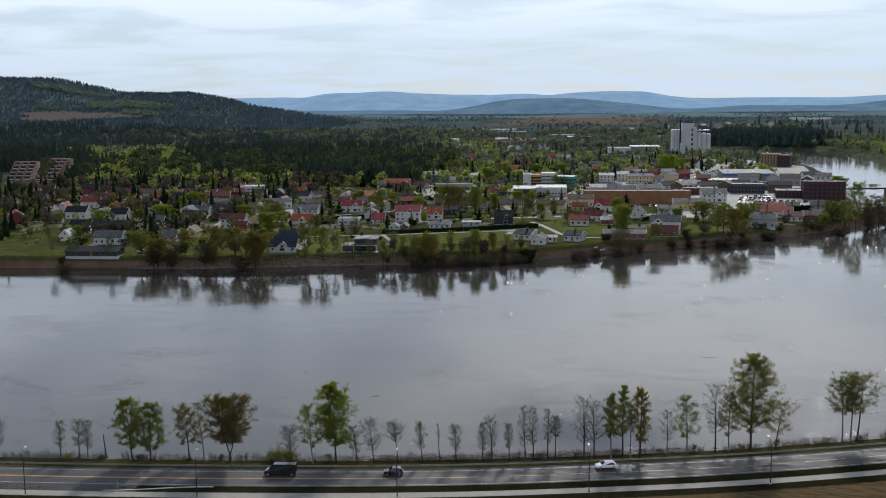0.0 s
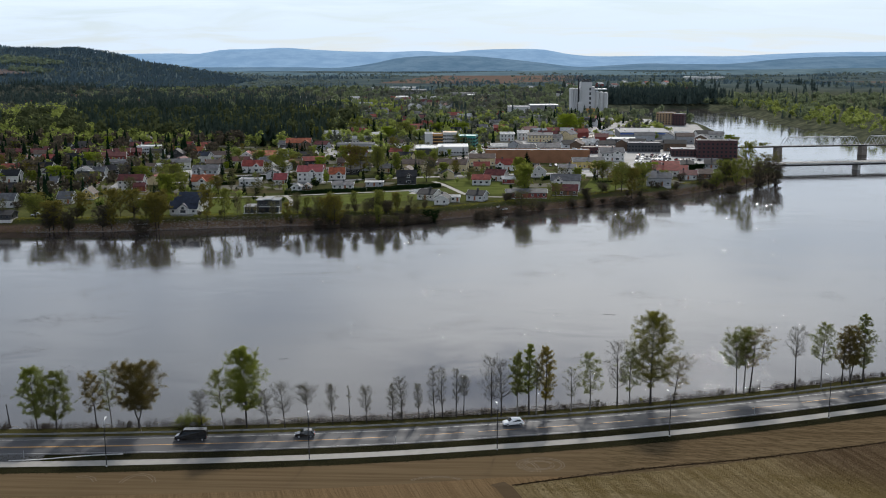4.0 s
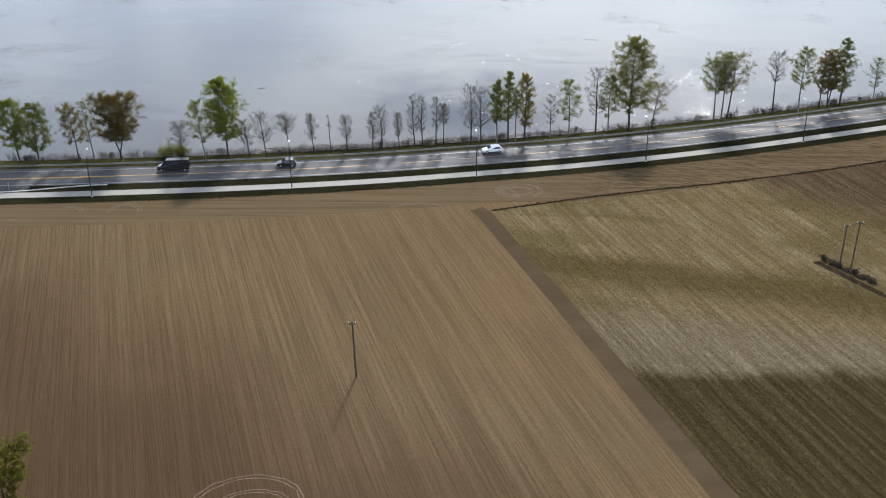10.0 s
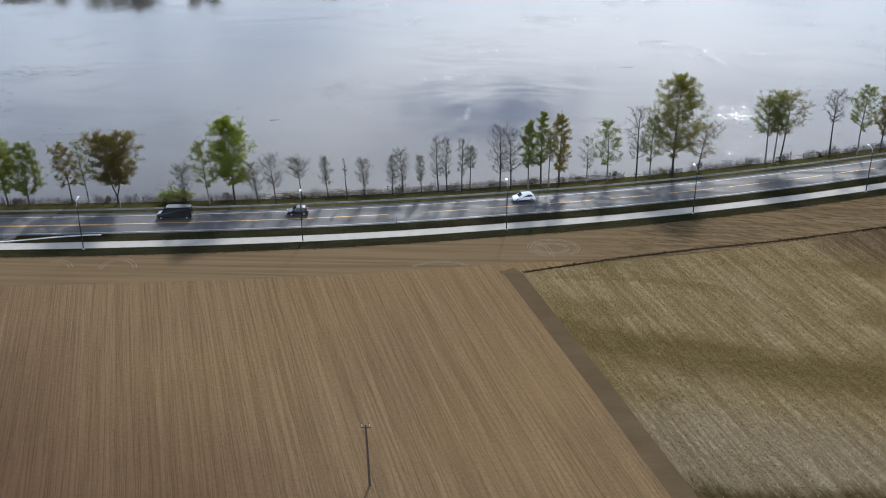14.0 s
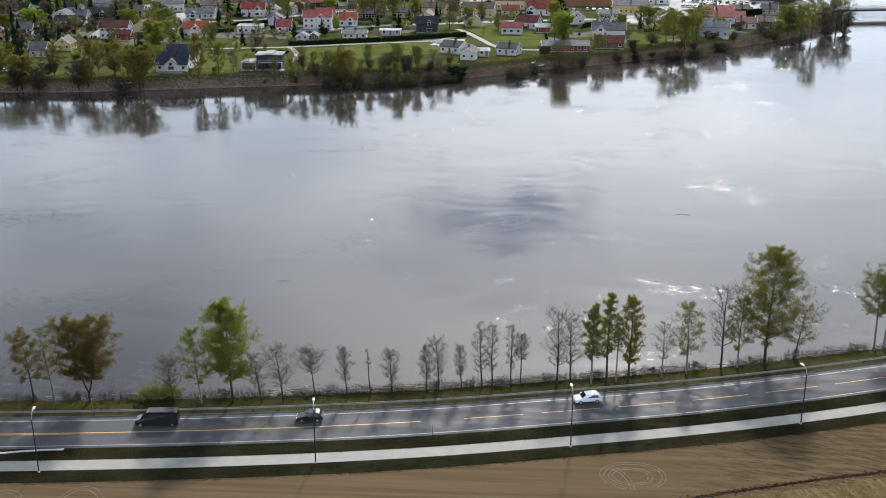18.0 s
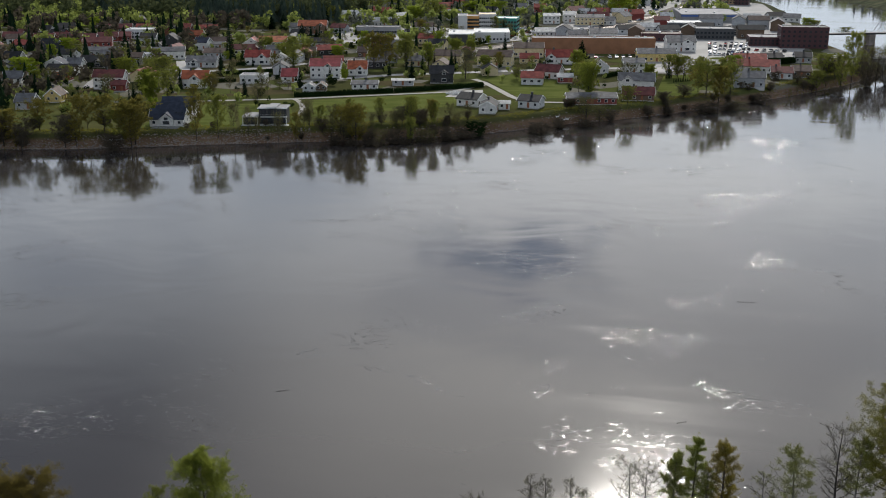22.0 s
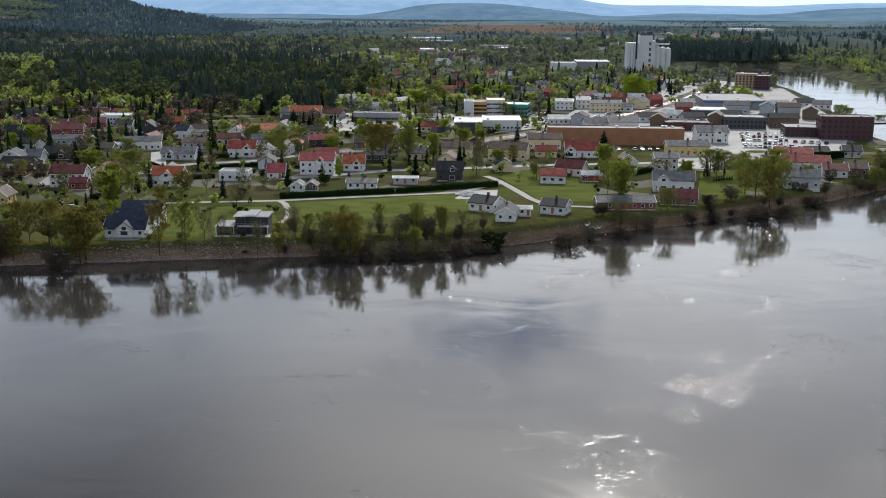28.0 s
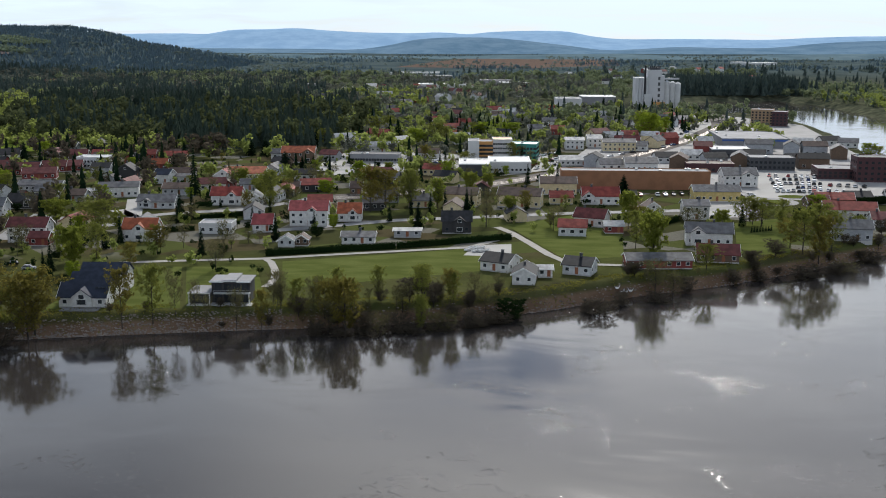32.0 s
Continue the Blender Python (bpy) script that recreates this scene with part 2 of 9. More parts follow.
boarded("white_board", (0.62, 0.61, 0.585))
boarded("cream_board", (0.60, 0.50, 0.30))
boarded("yellow_board", (0.55, 0.42, 0.16))
boarded("grey_board", (0.34, 0.35, 0.36))
boarded("pale_board", (0.52, 0.53, 0.53))
boarded("black_board", (0.028, 0.028, 0.03))
boarded("brown_board", (0.12, 0.075, 0.045))
boarded("red_board", (0.20, 0.035, 0.028))
tiled("roof_black", (0.021, 0.022, 0.025))
tiled("roof_blue", (0.03, 0.038, 0.058))
tiled("roof_grey", (0.12, 0.12, 0.125))
tiled("roof_red", (0.25, 0.055, 0.042))
tiled("roof_pink", (0.31, 0.075, 0.072))
tiled("roof_orange", (0.33, 0.095, 0.045))
tiled("roof_maroon", (0.13, 0.038, 0.036))
tiled("roof_brown", (0.10, 0.068, 0.055))
tiled("roof_light", (0.42, 0.42, 0.41))
plain("white_paint", (0.68, 0.68, 0.66), 0.5, spread=0.08)
plain("white_flat", (0.48, 0.48, 0.47), 0.7, spread=0.12, scale=0.15)
plain("grey_flat", (0.22, 0.22, 0.225), 0.85, spread=0.2, scale=0.12)
plain("dark_flat", (0.06, 0.062, 0.066), 0.8, spread=0.25, scale=0.2)
plain("concrete", (0.42, 0.41, 0.39), 0.85, spread=0.18, scale=0.15, relief=0.01)
plain("silo_concrete", (0.50, 0.50, 0.50), 0.8, spread=0.14, scale=0.06)
plain("dark_metal", (0.03, 0.03, 0.032), 0.7, 0.2, spec=0.2)
plain("rail_dull", (0.17, 0.175, 0.18), 0.75, 0.3, spread=0.2, scale=0.6, spec=0.2)
plain("galvanised", (0.42, 0.43, 0.44), 0.42, 0.8, spread=0.12)
plain("lamp_head", (0.45, 0.46, 0.47), 0.4, 0.2, spread=0.06)
plain("ochre_panel", (0.46, 0.235, 0.07), 0.6, spread=0.1)
plain("tan_panel", (0.30, 0.20, 0.115), 0.7, spread=0.14)
plain("teal_panel", (0.02, 0.20, 0.175), 0.45, spread=0.15)
plain("rust_brick", (0.235, 0.112, 0.058), 0.85, spread=0.16, scale=0.25, fine=3)
plain("maroon_panel", (0.055, 0.018, 0.021), 0.6, spread=0.15)
plain("blue_panel", (0.03, 0.09, 0.30), 0.5, spread=0.1)
plain("door_brown", (0.25, 0.09, 0.04), 0.6)
plain("wood_pole", (0.085, 0.062, 0.045), 0.9, spread=0.3)
plain("bark", (0.032, 0.026, 0.022), 0.95, spread=0.4, scale=3, relief=0.02)
plain("birch_bark", (0.16, 0.145, 0.13), 0.85, spread=0.55, scale=4)
plain("twig", (0.045, 0.036, 0.030), 0.95, spread=0.35)
plain("driftwood", (0.25, 0.22, 0.19), 0.95, spread=0.35)
plain("rubber", (0.02, 0.02, 0.02), 0.9)
plain("car_white", (0.78, 0.78, 0.78), 0.22, spread=0.03, spec=0.6)
plain("car_black", (0.012, 0.012, 0.013), 0.18, spread=0.1, spec=0.7)
plain("car_silver", (0.45, 0.46, 0.48), 0.25, 0.5, spread=0.05)
plain("car_red", (0.30, 0.02, 0.02), 0.25, spread=0.05, spec=0.6)
plain("car_blue", (0.03, 0.06, 0.16), 0.25, spread=0.05, spec=0.6)
plain("rim", (0.5, 0.5, 0.52), 0.3, 0.8)
plain("tail_light", (0.35, 0.01, 0.01), 0.2)
plain("head_light", (0.75, 0.75, 0.75), 0.1)
plain("line_white", (0.33, 0.33, 0.325), 0.6, spread=0.15, scale=2)
plain("line_yellow", (0.60, 0.30, 0.055), 0.6, spread=0.15, scale=2)
plain("gravel_path", (0.275, 0.26, 0.23), 0.9, spread=0.12, scale=0.6, relief=0.01)
plain("town_asphalt", (0.21, 0.205, 0.20), 0.85, spread=0.25, scale=0.06, fine=0.7)
plain("parking_gravel", (0.31, 0.30, 0.28), 0.9, spread=0.2, scale=0.05, fine=0.6)
plain("ballast", (0.060, 0.047, 0.038), 0.95, spread=0.25, scale=0.2)
plain("rail_steel", (0.20, 0.17, 0.15), 0.4, 0.8)
plain("rock", (0.21, 0.18, 0.155), 0.95, spread=0.35, scale=0.5, relief=0.05)
glass_pane("glass")
leafy("leaf_green", (0.078, 0.092, 0.020), (0.185, 0.205, 0.044), through=0.7)
leafy("leaf_fresh", (0.115, 0.140, 0.024), (0.270, 0.300, 0.055), through=0.7)
leafy("leaf_rust", (0.135, 0.110, 0.018), (0.290, 0.230, 0.040), through=0.7)
leafy("leaf_bronze", (0.095, 0.084, 0.020), (0.215, 0.185, 0.045), through=0.6)
leafy("leaf_bud", (0.085, 0.082, 0.036), (0.165, 0.155, 0.066), through=0.5)
leafy("verge_blade", (0.020, 0.021, 0.009), (0.062, 0.058, 0.026), through=0.3)
leafy("leaf_light", (0.105, 0.118, 0.026), (0.230, 0.245, 0.058), through=0.6)
leafy("leaf_olive", (0.096, 0.098, 0.018), (0.235, 0.220, 0.040), through=0.7)
leafy("leaf_brown", (0.096, 0.078, 0.022), (0.225, 0.175, 0.048), through=0.7)
leafy("leaf_lime", (0.142, 0.193, 0.020), (0.304, 0.365, 0.041), through=0.45)
leafy("needles", (0.006, 0.014, 0.008), (0.018, 0.034, 0.014), through=0.1)
leafy("hedge_leaf", (0.008, 0.018, 0.006), (0.024, 0.044, 0.013), through=0.15)
leafy("forest_leaf", (0.046, 0.058, 0.028), (0.086, 0.098, 0.044), through=0.4)
# far spruces, hill and mid-distance trees: haze put in as paler, bluer colour
leafy("hazy_far_needles", (0.046, 0.068, 0.056), (0.102, 0.130, 0.090), through=0.45)
leafy("hazy_hill_needles", (0.138, 0.198, 0.236), (0.178, 0.240, 0.264), through=0.6)
leafy("hazy_hill_fresh", (0.128, 0.168, 0.118), (0.190, 0.232, 0.150), through=0.5)
leafy("hazy_hill_leaf", (0.110, 0.142, 0.130), (0.165, 0.198, 0.165), through=0.5)
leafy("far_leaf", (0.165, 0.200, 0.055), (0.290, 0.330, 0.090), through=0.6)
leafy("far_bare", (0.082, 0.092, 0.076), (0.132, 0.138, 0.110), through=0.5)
leafy("hazy_mid_leaf", (0.118, 0.146, 0.086), (0.190, 0.220, 0.120), through=0.55)
leafy("hazy_mid_needles", (0.056, 0.080, 0.074), (0.104, 0.134, 0.112), through=0.4)
leafy("bare_crown", (0.056, 0.048, 0.036), (0.125, 0.106, 0.076), through=0.4)
leafy("reed", (0.077, 0.059, 0.035), (0.175, 0.140, 0.084), through=0.2)


def road_material():
    m, n, l, b = shader("asphalt", 0.7, spec=0.15)
    big = ramp(n, l, noise_of(n, l, 0.05, 5, (1, 4, 1)), 0.3, 0.7)
    fine = noise_of(n, l, 14, 3)
    c = mix(n, l, big, (0.044, 0.044, 0.047), (0.078, 0.077, 0.080))
    l.new(mix(n, l, 0.3, c, mix(n, l, fine, (0.05, 0.05, 0.05), (0.13, 0.13, 0.13))), b.inputs["Base Color"])
    wet_or_shade = ramp(n, l, noise_of(n, l, 0.09, 4, (0.5, 4, 1)), 0.35, 0.7)
    node = n.new("ShaderNodeMapRange")
    node.inputs["To Min"].default_value, node.inputs["To Max"].default_value = 0.60, 0.85
    l.new(wet_or_shade, node.inputs["Value"])
    l.new(node.outputs[0], b.inputs["Roughness"])
    bump(n, l, b, fine, 0.3, 0.004)


def water_material():
    m, n, l, b = shader("river_water", 0.09, spec=0.5)
    b.inputs["IOR"].default_value = 1.33
    silt = ramp(n, l, noise_of(n, l, 0.02, 4, (0.5, 1, 1), 0.15), 0.3, 0.7)
    l.new(mix(n, l, silt, (0.025, 0.0215, 0.020), (0.035, 0.031, 0.029)), b.inputs["Base Color"])
    calm = ramp(n, l, noise_of(n, l, 0.022, 5, (0.45, 1.6, 1), 0.2, distort=1.5), 0.48, 0.66)
    broken = ramp(n, l, noise_of(n, l, 0.95, 6, (0.65, 1.0, 1), 0.2, rough=0.8, distort=0.3), 0.545, 0.580)
    field = ramp(n, l, noise_of(n, l, 0.040, 8, (0.75, 0.95, 1), 0.2, rough=0.80, distort=0.4), 0.535, 0.615)
    ruffle = mix(n, l, 1.0, broken, field, "MULTIPLY")
    gloss = n.new("ShaderNodeMath")
    gloss.operation, gloss.inputs[1].default_value = "MULTIPLY_ADD", -0.045
    rough = n.new("ShaderNodeMapRange")
    rough.inputs["To Min"].default_value, rough.inputs["To Max"].default_value = 0.080, 0.120
    l.new(calm, rough.inputs["Value"])
    l.new(ruffle, gloss.inputs[0])
    l.new(rough.outputs[0], gloss.inputs[2])
    l.new(gloss.outputs[0], b.inputs["Roughness"])
    swell = noise_of(n, l, 0.035, 2.5, (0.8, 1.1, 1), 0.2, rough=0.5, distort=0.8)
    chop = noise_of(n, l, 2.3, 1, (0.8, 1.1, 1), 0.15)
    both = n.new("ShaderNodeMath")
    both.operation, both.inputs[1].default_value = "MULTIPLY_ADD", 5.0
    ruffled = mix(n, l, ruffle, (0.05, 0.05, 0.05), (1.4, 1.4, 1.4))
    l.new(swell, both.inputs[0])
    l.new(mix(n, l, 1.0, ruffled, chop, "MULTIPLY"), both.inputs[2])
    bump(n, l, b, both.outputs[0], 0.55, 0.04)


def ground_material():
    """Turf and leaf mould, with bare brown earth on steep banks and far fields."""
    m, n, l, b = shader("turf", 1.0, spec=0.0)
    big = ramp(n, l, noise_of(n, l, 0.012, 5), 0.36, 0.64)
    mid = ramp(n, l, noise_of(n, l, 0.11, 5), 0.35, 0.7)
    fine = noise_of(n, l, 1.3, 4)
    c = mix(n, l, mid, (0.056, 0.066, 0.020), (0.098, 0.106, 0.036))
    c = mix(n, l, mix(n, l, big, (0.0, 0.0, 0.0), (0.40, 0.40, 0.40)), c, (0.085, 0.070, 0.040))
    c = mix(n, l, mix(n, l, fine, (0.0, 0.0, 0.0), (0.5, 0.5, 0.5)), c, (0.027, 0.031, 0.011))
    geo, sep = n.new("ShaderNodeNewGeometry"), n.new("ShaderNodeSeparateXYZ")
    l.new(geo.outputs["Normal"], sep.inputs[0])
    plot, shade = n.new("ShaderNodeTexVoronoi"), n.new("ShaderNodeSeparateColor")
    plot.inputs["Scale"].default_value = 1 / 14
    l.new(geo.outputs["Position"], plot.inputs["Vector"])
    l.new(plot.outputs["Color"], shade.inputs[0])
    plots = n.new("ShaderNodeValToRGB")
    plots.color_ramp.interpolation = "CONSTANT"
    plots.color_ramp.elements[0].color = (0.060, 0.060, 0.028, 1)
    for place, tone in ((0.30, (0.088, 0.100, 0.034, 1)), (0.48, (0.042, 0.044, 0.018, 1)), (0.62, (0.092, 0.070, 0.044, 1)), (0.80, (0.20, 0.185, 0.165, 1))):
        plots.color_ramp.elements.new(place).color = tone
    plots.color_ramp.elements[-1].color = (0.11, 0.105, 0.10, 1)
    l.new(shade.outputs[0], plots.inputs[0])
    gardens = mix(n, l, mix(n, l, fine, (0.0, 0.0, 0.0), (0.55, 0.55, 0.55)), plots.outputs[0], (0.026, 0.032, 0.010))
    at0 = n.new("ShaderNodeSeparateXYZ")
    l.new(geo.outputs["Position"], at0.inputs[0])
    c = mix(n, l, mix(n, l, ramp(n, l, at0.outputs[1], 345.0, 372.0), (0.0, 0.0, 0.0), (0.85, 0.85, 0.85)), c, gardens)
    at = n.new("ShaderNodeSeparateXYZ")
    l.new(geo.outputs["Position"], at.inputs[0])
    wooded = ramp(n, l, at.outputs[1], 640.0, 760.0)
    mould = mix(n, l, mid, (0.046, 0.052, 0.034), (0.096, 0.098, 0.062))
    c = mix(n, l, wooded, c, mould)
    # distant ground turns blue-grey: haze put into its colour
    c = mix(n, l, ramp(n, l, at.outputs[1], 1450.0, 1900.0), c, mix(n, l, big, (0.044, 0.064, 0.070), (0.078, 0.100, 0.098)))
    steep = ramp(n, l, sep.outputs[2], 0.985, 0.90)
    low = ramp(n, l, at.outputs[2], 0.9, -0.7)
    both = n.new("ShaderNodeMath")
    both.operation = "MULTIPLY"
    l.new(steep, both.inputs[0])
    l.new(low, both.inputs[1])
    steep = both.outputs[0]
    earth = mix(n, l, mix(n, l, 0.5, mid, fine), (0.095, 0.060, 0.038), (0.215, 0.145, 0.098))
    l.new(mix(n, l, steep, c, earth), b.inputs["Base Color"])
    bump(n, l, b, fine, 0.6, 0.15)


def lawn_material(name, a, c2):
    m, n, l, b = shader(name, 1.0, spec=0.0)
    mid = ramp(n, l, noise_of(n, l, 0.07, 5, (1, 2.5, 1)), 0.3, 0.7)
    c = mix(n, l, mid, a, c2)
    fine = noise_of(n, l, 1.6, 4)
    l.new(mix(n, l, mix(n, l, fine, (0.0, 0.0, 0.0), (0.4, 0.4, 0.4)), c, tuple(v * 0.55 for v in a)), b.inputs["Base Color"])
    bump(n, l, b, fine, 0.5, 0.06)


FURROW = math.atan2(19.1, 69.4)  # the drills lean this far from the y axis


def tilled_material():
    """Harrowed clay soil with drill lines, drier streaks and clods."""
    m, n, l, b = shader("tilled_soil", 1.0, spec=0.0)
    streak = ramp(n, l, noise_of(n, l, 0.55, 7, (1, 0.004, 1), -FURROW, rough=0.74), 0.34, 0.68)
    fine = ramp(n, l, noise_of(n, l, 2.6, 5, (1, 0.012, 1), -FURROW, rough=0.7), 0.44, 0.68)
    gap = ramp(n, l, noise_of(n, l, 0.9, 4, (1, 0.018, 1), -FURROW), 0.56, 0.74)
    big = ramp(n, l, noise_of(n, l, 0.016, 5, distort=0.5), 0.38, 0.62)
    clod = ramp(n, l, noise_of(n, l, 1.8, 7, rough=0.75), 0.38, 0.66)
    c = mix(n, l, streak, (0.118, 0.079, 0.043), (0.164, 0.113, 0.063))
    c = mix(n, l, mix(n, l, fine, (0.0, 0.0, 0.0), (0.30, 0.30, 0.30)), c, (0.070, 0.045, 0.025))
    c = mix(n, l, mix(n, l, gap, (0.0, 0.0, 0.0), (0.4, 0.4, 0.4)), c, (0.165, 0.124, 0.075))
    c = mix(n, l, mix(n, l, big, (0.0, 0.0, 0.0), (0.4, 0.4, 0.4)), c, (0.175, 0.112, 0.052))
    geo, lay = n.new("ShaderNodeNewGeometry"), n.new("ShaderNodeVectorMath")
    lay.operation, lay.inputs[1].default_value = "DOT_PRODUCT", (-0.62, -0.78, 0)
    l.new(geo.outputs["Position"], lay.inputs[0])
    shift = n.new("ShaderNodeMath")
    shift.operation, shift.inputs[1].default_value = "MULTIPLY_ADD", 40.0
    l.new(noise_of(n, l, 0.03, 4), shift.inputs[0])
    l.new(lay.outputs["Value"], shift.inputs[2])
    c = mix(n, l, mix(n, l, ramp(n, l, shift.outputs[0], 84.0, 122.0), (0.0, 0.0, 0.0), (0.8, 0.8, 0.8)), c, (0.066, 0.038, 0.022))
    l.new(mix(n, l, mix(n, l, clod, (0.0, 0.0, 0.0), (0.34, 0.34, 0.34)), c, (0.062, 0.042, 0.023)), b.inputs["Base Color"])
    bump(n, l, b, fine, 0.8, 0.10)


def headland_material():
    """Soil turned along the field's edge, with wheel marks across the drills."""
    m, n, l, b = shader("headland_soil", 1.0, spec=0.0)
    streak = ramp(n, l, noise_of(n, l, 0.8, 5, (0.03, 1, 1), 0.05), 0.35, 0.65)
    big = ramp(n, l, noise_of(n, l, 0.06, 5), 0.3, 0.7)
    c = mix(n, l, streak, (0.084, 0.058, 0.032), (0.124, 0.088, 0.050))
    c = mix(n, l, mix(n, l, big, (0.0, 0.0, 0.0), (0.5, 0.5, 0.5)), c, (0.112, 0.082, 0.045))
    rough_part, sep = ramp(n, l, noise_of(n, l, 1.4, 7, (0.16, 1, 1), 0.32, rough=0.75), 0.45, 0.60), n.new("ShaderNodeSeparateXYZ")
    geo = n.new("ShaderNodeNewGeometry")
    l.new(geo.outputs["Position"], sep.inputs[0])
    east = mix(n, l, 1.0, rough_part, ramp(n, l, sep.outputs[0], 6.0, 30.0), "MULTIPLY")
    c = mix(n, l, mix(n, l, east, (0.0, 0.0, 0.0), (0.75, 0.75, 0.75)), c, (0.046, 0.034, 0.017))
    l.new(c, b.inputs["Base Color"])
    bump(n, l, b, streak, 0.4, 0.05)


def stubble_material():
    """Pale stubble with olive regrowth in bands, brown soil to the east, and cloud shade painted dark to the south."""
    m, n, l, b = shader("stubble", 1.0, spec=0.0)
    streak = ramp(n, l, noise_of(n, l, 0.9, 6, (1, 0.03, 1), -FURROW, rough=0.78), 0.40, 0.62)
    pale = ramp(n, l, noise_of(n, l, 0.22, 6, (1, 0.10, 1), -FURROW, rough=0.7), 0.50, 0.66)
    fine = ramp(n, l, noise_of(n, l, 1.6, 8, (1, 0.5, 1), -FURROW, rough=0.8), 0.42, 0.60)
    speck = ramp(n, l, noise_of(n, l, 5.0, 4, (1, 0.6, 1), -FURROW, rough=0.8), 0.50, 0.58)
    band = ramp(n, l, noise_of(n, l, 0.045, 7, (0.5, 1.4, 1), 0.25, rough=0.65, distort=0.8), 0.46, 0.60)
    c = mix(n, l, streak, (0.138, 0.100, 0.046), (0.200, 0.152, 0.080))
    c = mix(n, l, mix(n, l, pale, (0.0, 0.0, 0.0), (0.60, 0.60, 0.60)), c, (0.255, 0.202, 0.116))
    c = mix(n, l, mix(n, l, band, (0.0, 0.0, 0.0), (0.60, 0.60, 0.60)), c, (0.104, 0.078, 0.028))
    geo = n.new("ShaderNodeNewGeometry")
    wob = noise_of(n, l, 0.05, 6, rough=0.62)

    def field_ramp(ax, ay, w, low, high):
        s = n.new("ShaderNodeVectorMath")
        s.operation = "DOT_PRODUCT"
        s.inputs[1].default_value = (ax, ay, 0)
        l.new(geo.outputs["Position"], s.inputs[0])
        k = n.new("ShaderNodeMath")
        k.operation, k.inputs[1].default_value = "MULTIPLY_ADD", w
        l.new(wob, k.inputs[0])
        l.new(s.outputs["Value"], k.inputs[2])
        return ramp(n, l, k.outputs[0], low, high)

    # cloud shade painted into the soil colour, south of a wobbling edge
    wet_or_shade = field_ramp(-0.10, -1.0, 14.0, 79.0, 83.5)
    olive = mix(n, l, 1.0, field_ramp(0.3469, 0.9379, 12.0, -38.5, -30.0), field_ramp(-0.3469, -0.9379, 12.0, 34.0, 40.0), "MULTIPLY")
    c = mix(n, l, mix(n, l, olive, (0.0, 0.0, 0.0), (0.70, 0.70, 0.70)), c, (0.080, 0.058, 0.020))
    grey = mix(n, l, 1.0, field_ramp(-0.25, -0.97, 14.0, 55.0, 66.0), (0.55, 0.55, 0.55), "MULTIPLY")
    c = mix(n, l, grey, c, mix(n, l, streak, (0.150, 0.118, 0.078), (0.225, 0.185, 0.128)))
    brown = field_ramp(0.85, 0.55, 22.0, 46.0, 64.0)
    c = mix(n, l, mix(n, l, brown, (0.0, 0.0, 0.0), (0.88, 0.88, 0.88)), c, mix(n, l, streak, (0.062, 0.040, 0.024), (0.105, 0.072, 0.045)))
    c = mix(n, l, mix(n, l, wet_or_shade, (0.0, 0.0, 0.0), (0.93, 0.93, 0.93)), c, mix(n, l, streak, (0.036, 0.026, 0.010), (0.074, 0.053, 0.023)))
    c = mix(n, l, mix(n, l, speck, (0.0, 0.0, 0.0), (0.4, 0.4, 0.4)), c, mix(n, l, 0.55, c, (0.03, 0.022, 0.010)))
    l.new(mix(n, l, mix(n, l, fine, (0.0, 0.0, 0.0), (0.42, 0.42, 0.42)), c, mix(n, l, 0.5, c, (0.040, 0.029, 0.013))), b.inputs["Base Color"])
    bump(n, l, b, fine, 0.8, 0.12)


def far_hill_material(name, low, high, haze_glow):
    """Wooded ridges in the distance; blue haze is put into their colour and emission."""
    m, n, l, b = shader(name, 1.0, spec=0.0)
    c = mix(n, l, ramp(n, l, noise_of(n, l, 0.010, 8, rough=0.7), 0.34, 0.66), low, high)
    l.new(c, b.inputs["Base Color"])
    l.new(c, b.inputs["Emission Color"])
    b.inputs["Emission Strength"].default_value = haze_glow


road_material()
water_material()
ground_material()
tilled_material()
headland_material()
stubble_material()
lawn_material("lawn", (0.078, 0.094, 0.025), (0.120, 0.136, 0.042))
lawn_material("verge_grass", (0.013, 0.013, 0.007), (0.036, 0.032, 0.017))
lawn_material("bank_grass", (0.026, 0.024, 0.010), (0.070, 0.064, 0.024))
lawn_material("edge_soil", (0.070, 0.049, 0.028), (0.092, 0.066, 0.040))
lawn_material("furrow_soil", (0.026, 0.018, 0.011), (0.050, 0.035, 0.022))
lawn_material("meadow", (0.14, 0.19, 0.03), (0.22, 0.27, 0.05))
lawn_material("far_field", (0.125, 0.085, 0.072), (0.17, 0.13, 0.10))
# brown felled soil, greyed with painted haze
lawn_material("felled_slope", (0.105, 0.090, 0.086), (0.150, 0.122, 0.112))
lawn_material("forest_floor", (0.030, 0.040, 0.014), (0.065, 0.075, 0.025))
# haze painted into the ridge colours, strongest on the farthest
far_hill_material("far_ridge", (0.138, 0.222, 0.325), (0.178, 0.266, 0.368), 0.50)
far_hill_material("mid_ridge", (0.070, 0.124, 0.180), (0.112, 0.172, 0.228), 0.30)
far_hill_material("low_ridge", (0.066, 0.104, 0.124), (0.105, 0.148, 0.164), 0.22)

# ---- building helpers ----
rnd = random.Random(7)
WATER, TOWN = -3.0, 2.0


